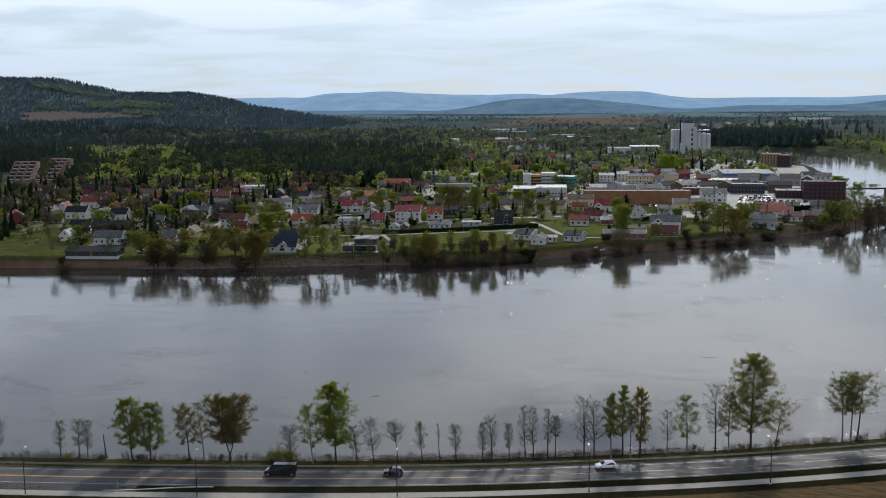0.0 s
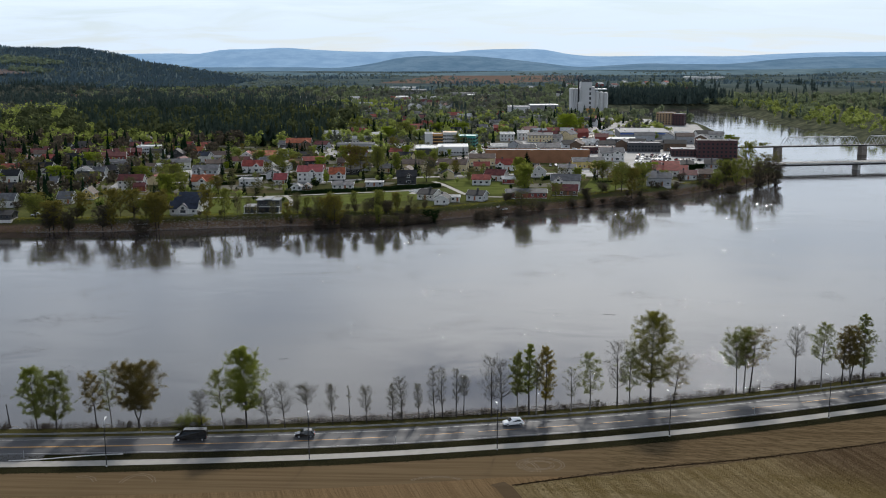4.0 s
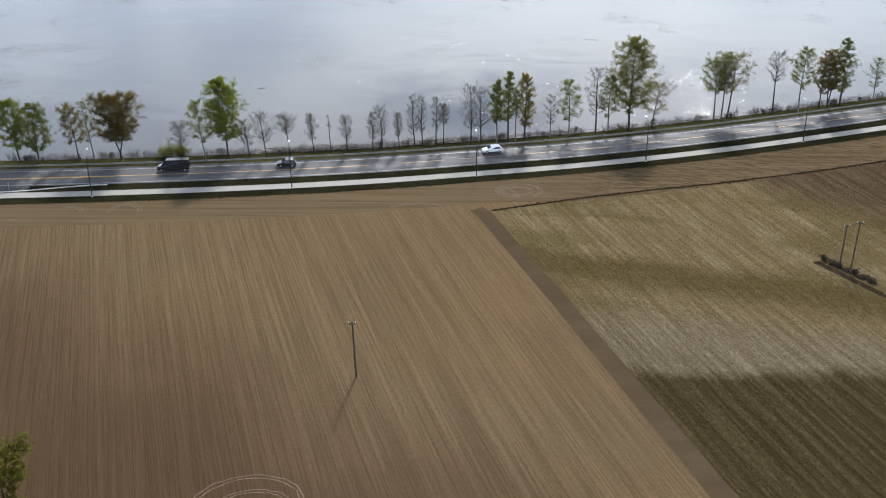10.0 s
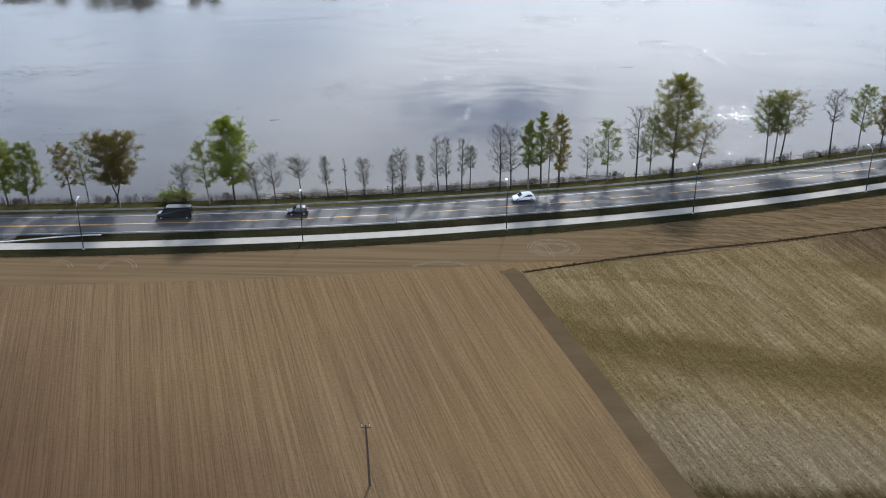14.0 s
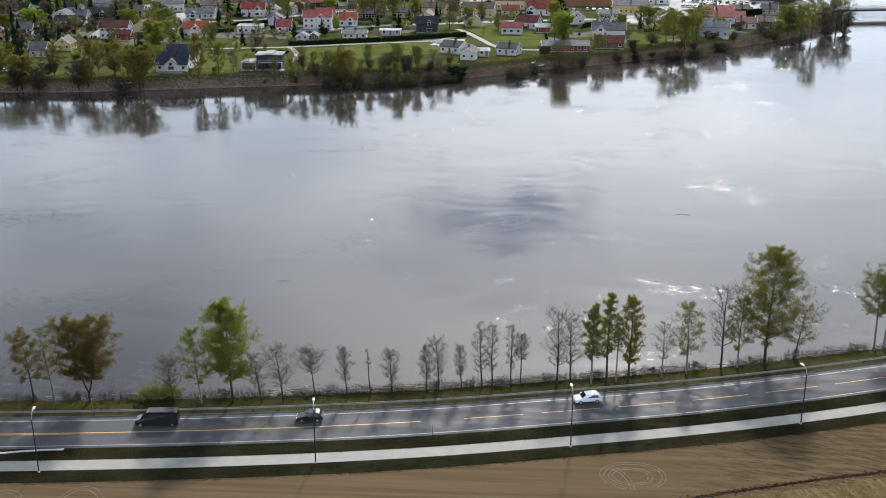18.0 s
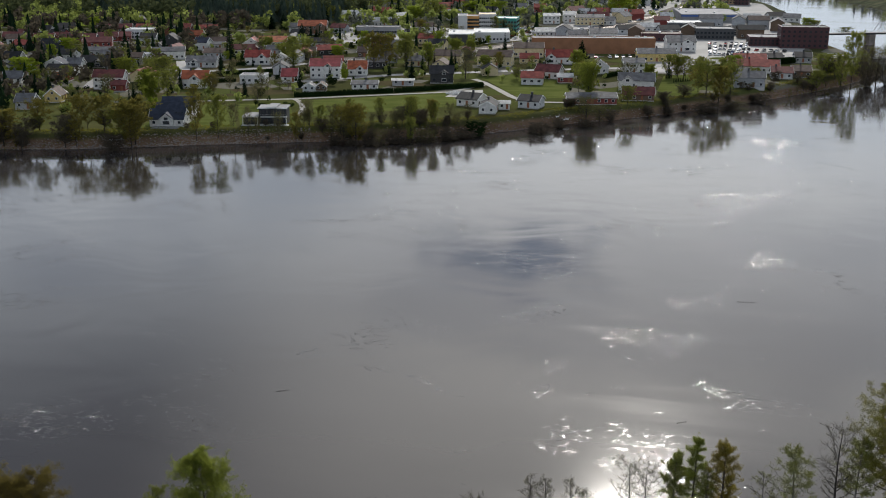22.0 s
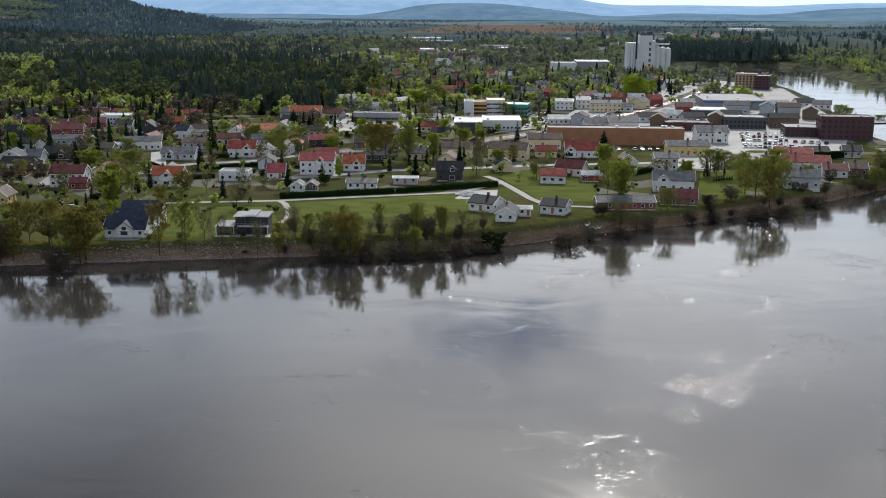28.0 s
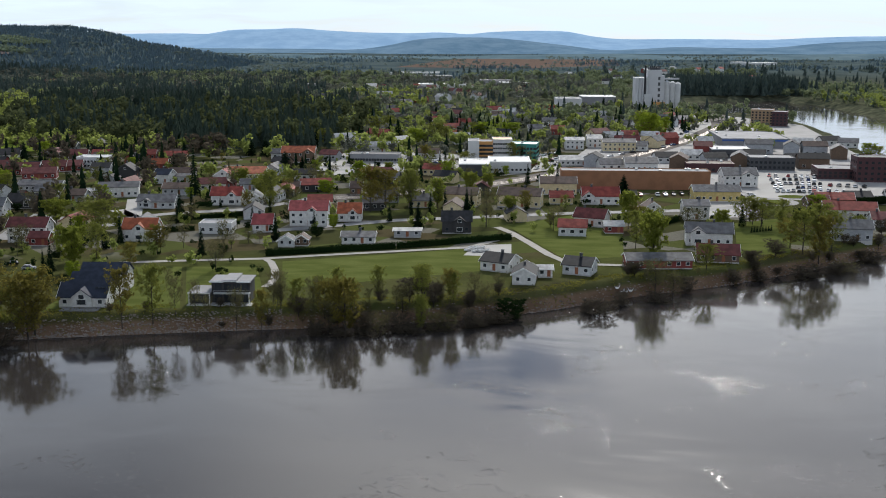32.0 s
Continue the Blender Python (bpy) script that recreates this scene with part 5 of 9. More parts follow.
def boat(x, y, turn):
    """A small open boat laid up on land."""
    m = pose(x, y, float(land(x, y)) + 0.25, 0, 0, turn)
    if "boat" in SHARED:
        return copy_thing(SHARED["boat"], m)
    t = thing("rowing_boat", m, "small white boat laid up on the bank", "boat", "boats on the bank")
    bm = bmesh.new()
    rings = []
    for x0, w, z0 in ((-2.3, 0.62, 0.0), (-1.0, 0.82, -0.06), (0.6, 0.80, -0.06), (1.7, 0.5, 0.0), (2.4, 0.06, 0.15)):
        rings.append([bm.verts.new(p) for p in ((x0, -w, 0.55 + z0 * 0.4), (x0, -w * 0.6, z0), (x0, w * 0.6, z0), (x0, w, 0.55 + z0 * 0.4))])
    for a, b in zip(rings, rings[1:]):
        for k in range(3):
            bm.faces.new((a[k], a[k + 1], b[k + 1], b[k]))
    bm.faces.new(rings[0])
    part("hull", bm, "white_paint", t)
    part("thwart", boxed(-0.9, -0.6, -0.75, 0.75, 0.38, 0.43), "driftwood", t)
    part("thwart", boxed(0.5, 0.8, -0.72, 0.72, 0.38, 0.43), "driftwood", t)
    SHARED["boat"] = t
    return t


def grain_silo(x, y):
    """A grain silo: a slab of concrete bins, a tall lift tower with plant on top, and white steel bins."""
    s = thing("grain_silo", pose(x, y, TOWN), "tall pale concrete grain silo with white steel bins", "silo", "buildings in the town")
    part("bin_block", boxed(-20.5, -9, -8, 8, -1, 31), "silo_concrete", s)
    for i in range(4):
        part("rib", bar((-19 + i * 2.9, -8, -1), (-19 + i * 2.9, -8, 31), 1.45, 1.45, 14), "silo_concrete", s)
    part("lift_tower", boxed(-9, 3.5, -7, 8, -1, 38), "silo_concrete", s)
    part("shaft", boxed(3.5, 7.0, -4, 6, -1, 33), "silo_concrete", s)
    part("plant_room", boxed(-7.5, 2.5, -5, 6, 38, 40.2), "dark_flat", s)
    for i in range(6):
        part("plant", boxed(-7 + i * 1.7, -6 + i * 1.7, -4.6, -3.4, 40.2, 41.4), "dark_metal", s)
    for i in range(5):
        part("dark_panel", boxed(0.4, 2.4, -7.06, -6.9, 8 + i * 5.2, 11 + i * 5.2), "dark_flat", s)
    part("annex", boxed(-12.5, -6.5, -12, -8, -1, 16), "white_flat", s)
    for i in range(3):
        b = part("steel_bin", bar((9.6 + i * 5.2, -1 + 0.6 * i, -1), (9.6 + i * 5.2, -1 + 0.6 * i, 27 - i * 0.8), 2.75, 2.75, 20), "white_flat", s)
        part("bin_cap", bar((9.6 + i * 5.2, -1 + 0.6 * i, 27 - i * 0.8), (9.6 + i * 5.2, -1 + 0.6 * i, 28.4 - i * 0.8), 2.75, 0.5, 20), "galvanised", b)
    part("gallery", boxed(3, 21, -0.6, 0.8, 29, 30.6), "galvanised", s)
    part("chimney", bar((-12, -9.6, 0), (-12, -9.6, 42), 0.9, 0.8, 14), "dark_metal", s)
    part("shed", boxed(-4, 6, -16, -9, -1, 9), "ochre_panel", s)

# ---- the town across the river ----
def riverside_house():
    """A long white house of three roofs, each a step above the one before it, with a glazed gable to the river."""
    h = house(-131.6, 294.2, 0, 12.6, 8.2, 1, 3.0, 'white_board', 'roof_blue', cross=(0.0, 5.4), chimney=False, where='above the river')
    for k in (1, 2):
        m = Matrix.Translation((0, 8.6 * k, 0.85 * k))
        bm = bmesh.new()
        gable_prism(bm, 12.6, 8.2, 3.1, 3.0, -1.5)
        bmesh.ops.recalc_face_normals(bm, faces=bm.faces[:])
        bm.transform(m)
        w = part("wing", bm, 'white_board', h)
        bm = bmesh.new()
        roof_slabs(bm, 12.6, 8.2, 3.1, 3.0)
        bm.transform(m)
        part("wing_roof", bm, 'roof_blue', w)
    for x in (-0.9, 0.0, 0.9):
        part("gable_pane", boxed(x - 0.38, x + 0.38, -4.86, -4.82, 1.0, 2.5), "glass", h)
    for x in (3.4, 4.5, 5.4):
        part("roof_light", boxed(x - 0.3, x + 0.3, -2.3, -1.5, 4.95, 5.2), "glass", h)
    part("terrace", boxed(-5.0, 5.0, -8.0, -4.2, 0.0, 0.3), "grey_flat", h)
    return h


riverside_house()
house(-181.7, 382.9, 0, 13.5, 8.0, 2, 2.6, 'white_board', 'roof_maroon')
house(-175.5, 375.6, 0, 6.6, 5.0, 1, 1.6, 'red_board', 'roof_maroon', chimney=False, name='annex')
house(-143.2, 385.9, 0, 11.7, 8.0, 1.6, 3.0, 'white_board', 'roof_orange', cross=(0.0, 4.5))
house(-182.6, 486.6, 12, 16.9, 8.0, 1.6, 1.8, 'white_board', 'roof_grey')
house(-190.7, 484.8, 0, 10.9, 8.0, 1, 0.7, 'white_board', 'roof_light', chimney=False, name='garage')
house(-157.1, 456.9, 0, 15.4, 9.0, 1, 2.4, 'pale_board', 'roof_grey', cross=(-3.8, 4.0))
house(-158.5, 494.5, 0, 12.1, 9.0, 1, 2.0, 'grey_board', 'roof_brown')
house(-173.8, 529.4, -15, 7.8, 7.0, 1.6, 2.2, 'white_board', 'roof_blue')
house(-166.3, 533.1, 0, 8.1, 6.0, 1, 1.0, 'pale_board', 'roof_grey', chimney=False, name='annex')
house(-191.2, 585.1, 0, 8.3, 7.0, 1, 2.4, 'red_board', 'roof_orange')
house(-210.2, 628.6, 0, 10.2, 8.0, 1, 2.4, 'red_board', 'roof_red', chimney=False, name='barn')
house(-240.5, 544.6, 12, 16.0, 9.0, 1, 2.4, 'red_board', 'roof_maroon')
house(-238.0, 575.3, 12, 15.8, 9.0, 1, 2.4, 'red_board', 'roof_maroon')
house(-261.3, 556.7, 12, 13.1, 9.0, 1, 2.4, 'red_board', 'roof_maroon')
house(-211.7, 455.5, 0, 14.3, 9.0, 1, 2.6, 'black_board', 'roof_black', cross=(1.4, 4.0))
house(-223.4, 502.5, 0, 19.7, 8.0, 1, 1.6, 'grey_board', 'roof_grey')
house(-196.9, 545.9, 90, 9.0, 9.6, 1.5, 3.2, 'black_board', 'roof_black')
house(-213.5, 557.6, 0, 9.6, 8.0, 1.5, 2.0, 'grey_board', 'roof_black')
house(-197.4, 473.4, 0, 9.3, 8.0, 1, 2.0, 'grey_board', 'roof_brown')
house(-289.3, 628.9, 0, 10.5, 8.0, 1, 2.0, 'grey_board', 'roof_black')
house(-270.8, 670.9, 0, 9.9, 8.0, 1, 2.0, 'grey_board', 'roof_grey')
house(-252.2, 671.5, 90, 8.0, 9.2, 1.5, 2.5, 'black_board', 'roof_black')
house(-129.8, 466.0, 0, 12.7, 8.0, 1.5, 3.0, 'white_board', 'roof_red', cross=(2.5, 4.0))
house(-118.6, 466.3, 90, 8.0, 7.7, 1, 2.6, 'white_board', 'roof_light')
house(-144.4, 527.4, 90, 9.0, 9.3, 1.5, 3.0, 'white_board', 'roof_pink')
house(-137.5, 549.1, 0, 19.3, 12.0, 1, 2.6, 'white_board', 'roof_orange')
house(-127.9, 508.3, 0, 8.9, 7.0, 1, 2.0, 'grey_board', 'roof_grey')
house(-88.1, 417.9, 0, 14.2, 9.0, 2.2, 2.8, 'white_board', 'roof_pink', cross=(1.4, 3.4))
house(-73.6, 427.6, 0, 9.0, 8.0, 1.2, 3.2, 'white_board', 'roof_orange', cross=(1.3, 3.6))
house(-103.5, 405.3, 0, 7.1, 8.0, 1, 3.0, 'white_board', 'roof_pink')
house(-121.6, 619.0, 0, 18.4, 10.0, 2, 3.0, 'brown_board', 'roof_orange', cross=(5.5, 6.0))
house(-107.4, 501.3, 0, 6.6, 6.0, 1, 1.8, 'brown_board', 'roof_brown')
house(-31.9, 404.3, 0, 10.6, 9.0, 1.6, 3.0, 'black_board', 'roof_black', cross=(1.1, 4.0))
house(-66.1, 382.3, 0, 11.4, 7.0, 0.85, 1.3, 'white_board', 'roof_grey')
house(-49.6, 394.7, 0, 9.6, 6.0, 0.75, 0.5, 'grey_board', 'roof_light', chimney=False, name='carport')
house(-90.3, 375.7, 90, 5.0, 5.5, 0.7, 1.6, 'pale_board', 'roof_grey', chimney=False, name='shed')
house(-85.3, 377.8, 90, 5.0, 4.6, 0.7, 1.5, 'brown_board', 'roof_brown', chimney=False, name='shed')
house(-18.2, 340.7, -28, 9.4, 9.0, 1, 2.0, 'white_board', 'roof_black', where='above the river')
house(-11.5, 324.7, 82, 11.0, 6.6, 1, 1.8, 'white_board', 'roof_black', where='beside the river')
house(-5.1, 331.3, 0, 4.2, 5.0, 0.8, 0.8, 'white_board', 'roof_light', chimney=False, name='annex')
house(6.1, 336.1, -22, 8.8, 8.0, 1, 1.9, 'pale_board', 'roof_black', where='beside a drive')
house(19.7, 419.0, -25, 11.8, 8.0, 1.2, 2.8, 'white_board', 'roof_maroon')
house(25.8, 404.3, 0, 6.7, 6.0, 0.9, 1.4, 'red_board', 'roof_light', chimney=False, name='shed')
house(29.7, 472.4, 0, 15.6, 9.0, 1.3, 3.2, 'white_board', 'roof_red', cross=(-5.5, 5.0))
house(12.9, 472.5, 0, 9.7, 7.0, 1, 2.2, 'cream_board', 'roof_red')
house(-5.0, 464.0, -14, 18.0, 9.0, 1.8, 2.6, 'cream_board', 'roof_brown')
house(14.1, 501.1, 0, 16.3, 9.0, 1.8, 2.4, 'cream_board', 'roof_brown')
house(-29.7, 466.3, -14, 14.5, 9.0, 1.8, 2.4, 'cream_board', 'roof_brown')
house(-46.5, 462.4, 0, 11.3, 8.0, 1, 2.2, 'cream_board', 'roof_grey')
house(-77.7, 498.0, 0, 4.9, 8.0, 1, 2.5, 'brown_board', 'roof_brown')
house(45.5, 436.4, 90, 9.0, 8.5, 1.3, 3.0, 'white_board', 'roof_brown')
house(62.3, 435.0, 0, 9.9, 8.0, 2, 1.8, 'white_board', 'roof_grey')
house(56.0, 383.3, -8, 15.6, 9.0, 1.6, 2.8, 'white_board', 'roof_grey', cross=(-3.9, 5.0))
house(52.5, 355.1, -8, 13.1, 8.0, 0.9, 2.6, 'brown_board', 'roof_maroon', where='above the river')
house(31.4, 345.4, 2, 20.4, 8.0, 0.9, 1.6, 'red_board', 'roof_grey', chimney=False, name='barn', where='beside the river')
house(103.0, 528.5, 0, 16.1, 12.0, 2, 3.0, 'white_board', 'roof_grey', cross=(3.2, 6.0))
house(81.2, 481.6, 0, 20.1, 9.0, 1.6, 2.2, 'yellow_board', 'roof_grey')
house(36.1, 609.4, 0, 22.5, 12.0, 1, 2.0, 'white_board', 'roof_light')
house(67.7, 680.0, 0, 19.8, 10.0, 2, 1.8, 'cream_board', 'roof_grey')
house(65.7, 586.1, 0, 17.0, 12.0, 1.5, 2.6, 'white_board', 'roof_grey')
house(126.3, 703.9, 0, 8.9, 8.0, 1.5, 2.5, 'yellow_board', 'roof_light')
house(150.7, 885.9, 0, 15.5, 14.0, 1.2, 2.6, 'red_board', 'roof_grey', chimney=False, name='barn')
house(125.0, 440.3, -12, 20.0, 10.0, 1.2, 2.6, 'white_board', 'roof_red', where='above the river')
house(108.9, 392.8, -10, 13.3, 9.0, 1.6, 2.4, 'grey_board', 'roof_grey', where='above the river')
house(141.5, 477.0, 0, 10.4, 9.0, 1, 2.0, 'black_board', 'roof_black')
house(118.9, 461.5, 0, 8.9, 9.0, 1, 2.4, 'brown_board', 'roof_maroon')
house(108.6, 795.5, 0, 19.4, 9.0, 1.2, 2.4, 'red_board', 'roof_red')
house(55.5, 703.5, 0, 8.9, 12.0, 2, 2.0, 'white_board', 'roof_light')
house(41.5, 692.0, 0, 11.4, 10.0, 2, 1.5, 'white_board', 'roof_light')
house(-132.8, 851.2, 0, 16.7, 8.0, 1.5, 2.4, 'pale_board', 'roof_red')
house(-121.5, 778.1, 0, 8.8, 8.0, 1, 2.4, 'white_board', 'roof_grey')
house(-79.3, 671.0, 0, 11.5, 8.0, 1.2, 2.4, 'white_board', 'roof_light')
house(-47.6, 864.7, 0, 12.7, 8.0, 1.5, 2.4, 'white_board', 'roof_red')
house(-30.0, 760.9, 0, 11.1, 8.0, 1, 2.4, 'cream_board', 'roof_orange')
house(39.1, 852.8, 0, 10.4, 8.0, 1.5, 2.4, 'white_board', 'roof_grey')
house(39.4, 783.9, 0, 9.6, 8.0, 1.5, 2.4, 'red_board', 'roof_red')
house(19.0, 905.1, 0, 13.3, 8.0, 1.5, 2.4, 'grey_board', 'roof_grey')
house(23.9, 791.9, 0, 9.7, 8.0, 1.5, 2.4, 'pale_board', 'roof_grey')
house(2.2, 921.7, 0, 11.2, 8.0, 1.5, 2.4, 'brown_board', 'roof_brown')
house(72.7, 907.3, 0, 13.3, 8.0, 1.5, 2.4, 'white_board', 'roof_grey')
house(84.6, 745.5, 0, 10.9, 8.0, 1.5, 2.4, 'brown_board', 'roof_red')
house(85.1, 869.8, 0, 10.6, 8.0, 1.5, 2.4, 'pale_board', 'roof_grey')
house(-201.5, 735.4, 0, 9.0, 8.0, 1.2, 2.4, 'brown_board', 'roof_brown')
house(-231.3, 716.0, 0, 10.5, 8.0, 1, 2.4, 'brown_board', 'roof_brown')
house(-106.2, 731.3, 0, 8.9, 8.0, 1, 2.4, 'white_board', 'roof_light')
house(-310.9, 490.8, 0, 12.7, 8.0, 1.5, 2.8, 'white_board', 'roof_red')
house(-292.6, 428.0, 0, 12.8, 8.0, 1.6, 2.8, 'white_board', 'roof_black')
house(-261.1, 416.3, 0, 10.1, 8.0, 1.6, 2.8, 'white_board', 'roof_black')
house(-257.2, 457.0, 0, 11.4, 8.0, 1.6, 2.8, 'white_board', 'roof_black')
house(-224.6, 432.5, 90, 8.0, 10.9, 1.6, 2.8, 'white_board', 'roof_blue')
house(-216.8, 438.1, 0, 7.1, 8.0, 1.3, 2.8, 'pale_board', 'roof_grey')
house(-265.1, 370.6, 0, 11.7, 8.0, 1, 2.8, 'white_board', 'roof_black')
house(-254.8, 331.0, 90, 8.0, 6.0, 1, 2.8, 'white_board', 'roof_light')
house(-227.0, 318.7, 0, 14.3, 8.0, 1.3, 2.8, 'pale_board', 'roof_grey')
house(-237.2, 375.0, 90, 8.0, 17.0, 1, 2.8, 'cream_board', 'roof_brown')
house(-193.8, 347.2, 90, 8.0, 6.7, 1, 2.8, 'yellow_board', 'roof_brown')
house(-199.4, 330.5, 0, 7.0, 8.0, 1, 2.8, 'grey_board', 'roof_grey')
house(-261.6, 525.3, 0, 9.9, 8.0, 1.3, 2.8, 'grey_board', 'roof_black')
house(-289.1, 511.3, 90, 8.0, 10.9, 1.3, 2.8, 'grey_board', 'roof_maroon')
house(-276.0, 427.7, 90, 8.0, 11.5, 1.3, 2.8, 'white_board', 'roof_black')
house(-314.4, 458.2, 90, 8.0, 4.7, 1.5, 2.8, 'white_board', 'roof_red')
house(-232.5, 399.8, 0, 9.2, 8.0, 0.8, 2.8, 'white_board', 'roof_grey')
house(-251.1, 503.2, 0, 10.0, 8.0, 1.2, 2.8, 'black_board', 'roof_black')
house(-218.3, 279.4, 0, 25.0, 9.0, 0.8, 1.6, 'black_board', 'roof_black', where='above the river')
house(-211.5, 406.4, 0, 6.8, 6.0, 0.7, 1.5, 'red_board', 'roof_orange', chimney=False, name='garage')
house(-369.4, 642.0, 10, 12.8, 8.0, 1, 2.4, 'brown_board', 'roof_maroon')
house(-365.6, 657.2, 10, 13.1, 8.0, 1, 2.4, 'red_board', 'roof_maroon')
house(-361.6, 672.9, 10, 13.3, 8.0, 1, 2.4, 'brown_board', 'roof_maroon')
house(-357.5, 689.2, 10, 13.5, 8.0, 1, 2.4, 'red_board', 'roof_maroon')
house(-303.7, 574.7, 10, 11.8, 8.0, 1, 2.4, 'brown_board', 'roof_maroon')
house(-320.8, 575.2, 10, 11.8, 8.0, 1, 2.4, 'red_board', 'roof_maroon')
house(-280.7, 565.5, 10, 11.7, 8.0, 1, 2.4, 'brown_board', 'roof_maroon')
house(-271.0, 573.6, 10, 11.8, 8.0, 1, 2.4, 'red_board', 'roof_maroon')
house(-254.3, 564.6, 10, 11.6, 8.0, 1, 2.4, 'brown_board', 'roof_maroon')
house(-243.5, 572.7, 10, 11.7, 8.0, 1, 2.4, 'red_board', 'roof_maroon')
house(-251.1, 627.4, 10, 12.5, 8.0, 1, 2.4, 'brown_board', 'roof_maroon')
house(-300.8, 592.0, 10, 12.1, 8.0, 1, 2.4, 'red_board', 'roof_maroon')


def stepped_flats(x, y, rot, W, tiers):
    """Brick flats stepped up a slope, a pale balcony in front of every tier."""
    h = thing("stepped_flats", pose(x, y, TOWN, 0, 0, rot), "pinkish brick flats stepped up the slope, with pale balconies", "apartment building", "stepped flats")
    for k in range(tiers):
        y0, z0 = 5.0 * k, 2.9 * k
        t = part("tier", boxed(-W / 2, W / 2, y0, y0 + 9.0, z0 - 1.0 if k == 0 else z0 - 2.9, z0 + 2.9), "brick_pink", h)
        part("roof", boxed(-W / 2 - 0.3, W / 2 + 0.3, y0 - 0.4, y0 + 9.2, z0 + 2.903, z0 + 3.1), "roof_brown", t)
        n = int(W / 5.5)
        for i in range(n):
            a = -W / 2 + W * (i + 0.12) / n
            c = -W / 2 + W * (i + 0.88) / n
            part("balcony", boxed(a, c, y0 - 1.5, y0 - 1.35, z0 + 0.1, z0 + 1.0), "white_flat", t)
            part("pane", boxed(a + 0.4, c - 0.4, y0 - 0.05, y0 - 0.005, z0 + 0.3, z0 + 2.3), "glass", t)
            part("party_wall", boxed(c + 0.3, c + 0.75, y0 - 1.6, y0 - 0.003, z0, z0 + 2.9), "brick_pink", t)


plain("brick_pink", (0.30, 0.185, 0.150), 0.9, spread=0.3, scale=0.8)
stepped_flats(-482.0, 728.0, 8, 21.0, 5)
stepped_flats(-455.0, 722.0, -6, 19.0, 6)
BUILT.extend(((-482.0, 740.0, 18.0), (-455.0, 736.0, 18.0)))
house(111.6, 413.0, -10, 7.9, 9.0, 1.2, 2.2, 'pale_board', 'roof_grey')
house(131.4, 420.7, -10, 9.8, 9.0, 1, 2.2, 'pale_board', 'roof_maroon')
house(142.2, 426.0, -10, 8.7, 9.0, 1, 2.2, 'brown_board', 'roof_brown')
house(127.7, 467.6, -10, 16.5, 9.0, 1.2, 2.2, 'brown_board', 'roof_red')
house(159.0, 479.6, -10, 8.4, 9.0, 1, 2.2, 'grey_board', 'roof_black')
block('factory_hall', 51.8, 519.6, -2, 69.4, 11.0, 8.4, 'rust_brick', 'grey_flat', 'long windowless rust-brown brick hall with grey roof', 'hall', 0, 0)
block('office_building', -22.6, 633.7, 0, 6.1, 17.0, 11.0, 'white_flat', 'grey_flat', 'plain white stair tower of the office building', 'office building', 0, 0)
block('office_building', -15.6, 635.1, 0, 7.8, 15.0, 10.5, 'ochre_panel', 'grey_flat', 'ochre four-storey office building with window bands', 'office building', 4, 6)
block('office_building', -6.1, 637.5, 0, 11.1, 16.0, 11.5, 'white_flat', 'ochre_panel', 'white four-storey office building with small windows', 'office building', 4, 8)
block('office_wing', 7.0, 636.9, -10, 15.3, 16.0, 9.0, 'teal_panel', 'teal_panel', 'teal glazed office wing', 'office building', 3, 8)
block('shop_building', -23.3, 572.3, 0, 15.6, 26.0, 6.0, 'dark_flat', 'white_flat', 'black flat-roofed shop with pale roof', 'shop', 0, 0)
block('shop_building', -4.2, 586.3, 0, 21.9, 26.0, 5.5, 'white_flat', 'white_flat', 'white flat-roofed shop beside parked cars', 'shop', 1, 10)
block('school_building', -78.6, 621.3, -3, 28.6, 12.0, 4.5, 'grey_flat', 'dark_flat', 'long low grey building with a row of windows', 'school', 1, 18)
block('apartment_building', -227.5, 588.4, 0, 16.3, 11.0, 6.0, 'pale_board', 'white_flat', 'long pale two-storey flats', 'apartment building', 2, 9)
block('workshop', -120.0, 402.0, 0, 12.0, 9.0, 3.6, 'white_flat', 'grey_flat', 'low white flat-roofed workshop', 'workshop', 1, 4)
block('supermarket', 160.4, 728.5, -4, 42.6, 55.0, 5.5, 'grey_flat', 'grey_flat', 'wide grey-roofed supermarket with a blue band', 'supermarket', 0, 0, band="blue_panel")
block('apartment_building', 211.1, 877.7, -20, 17.0, 14.0, 12.0, 'tan_panel', 'grey_flat', 'tan five-storey flats beside the river', 'apartment building', 5, 6)
block('apartment_building', 222.5, 868.9, -20, 11.5, 16.0, 11.0, 'maroon_panel', 'grey_flat', 'dark five-storey flats beside the river', 'apartment building', 4, 4)
block('office_building', 137.1, 594.9, -6, 23.6, 16.0, 6.5, 'dark_flat', 'grey_flat', 'dark grey glazed office block', 'office building', 2, 10)
block('shop_building', 101.6, 583.5, -5, 24.4, 14.0, 4.5, 'maroon_panel', 'roof_brown', 'low dark red shop with stepped roof', 'shop', 1, 8)
block('shop_building', 129.3, 653.0, -5, 22.5, 18.0, 5.0, 'dark_flat', 'white_flat', 'low shop with white roof', 'shop', 1, 6)
block('shop_building', 160.5, 561.0, -8, 19.9, 18.0, 5.0, 'maroon_panel', 'grey_flat', 'two-storey brown shop building', 'shop', 2, 8)
block('apartment_building', 179.1, 547.7, -6, 27.2, 13.0, 12.0, 'maroon_panel', 'dark_flat', 'dark red and black four-storey flats with pale balconies', 'apartment building', 4, 9)
grain_silo(152.1, 1024.2)
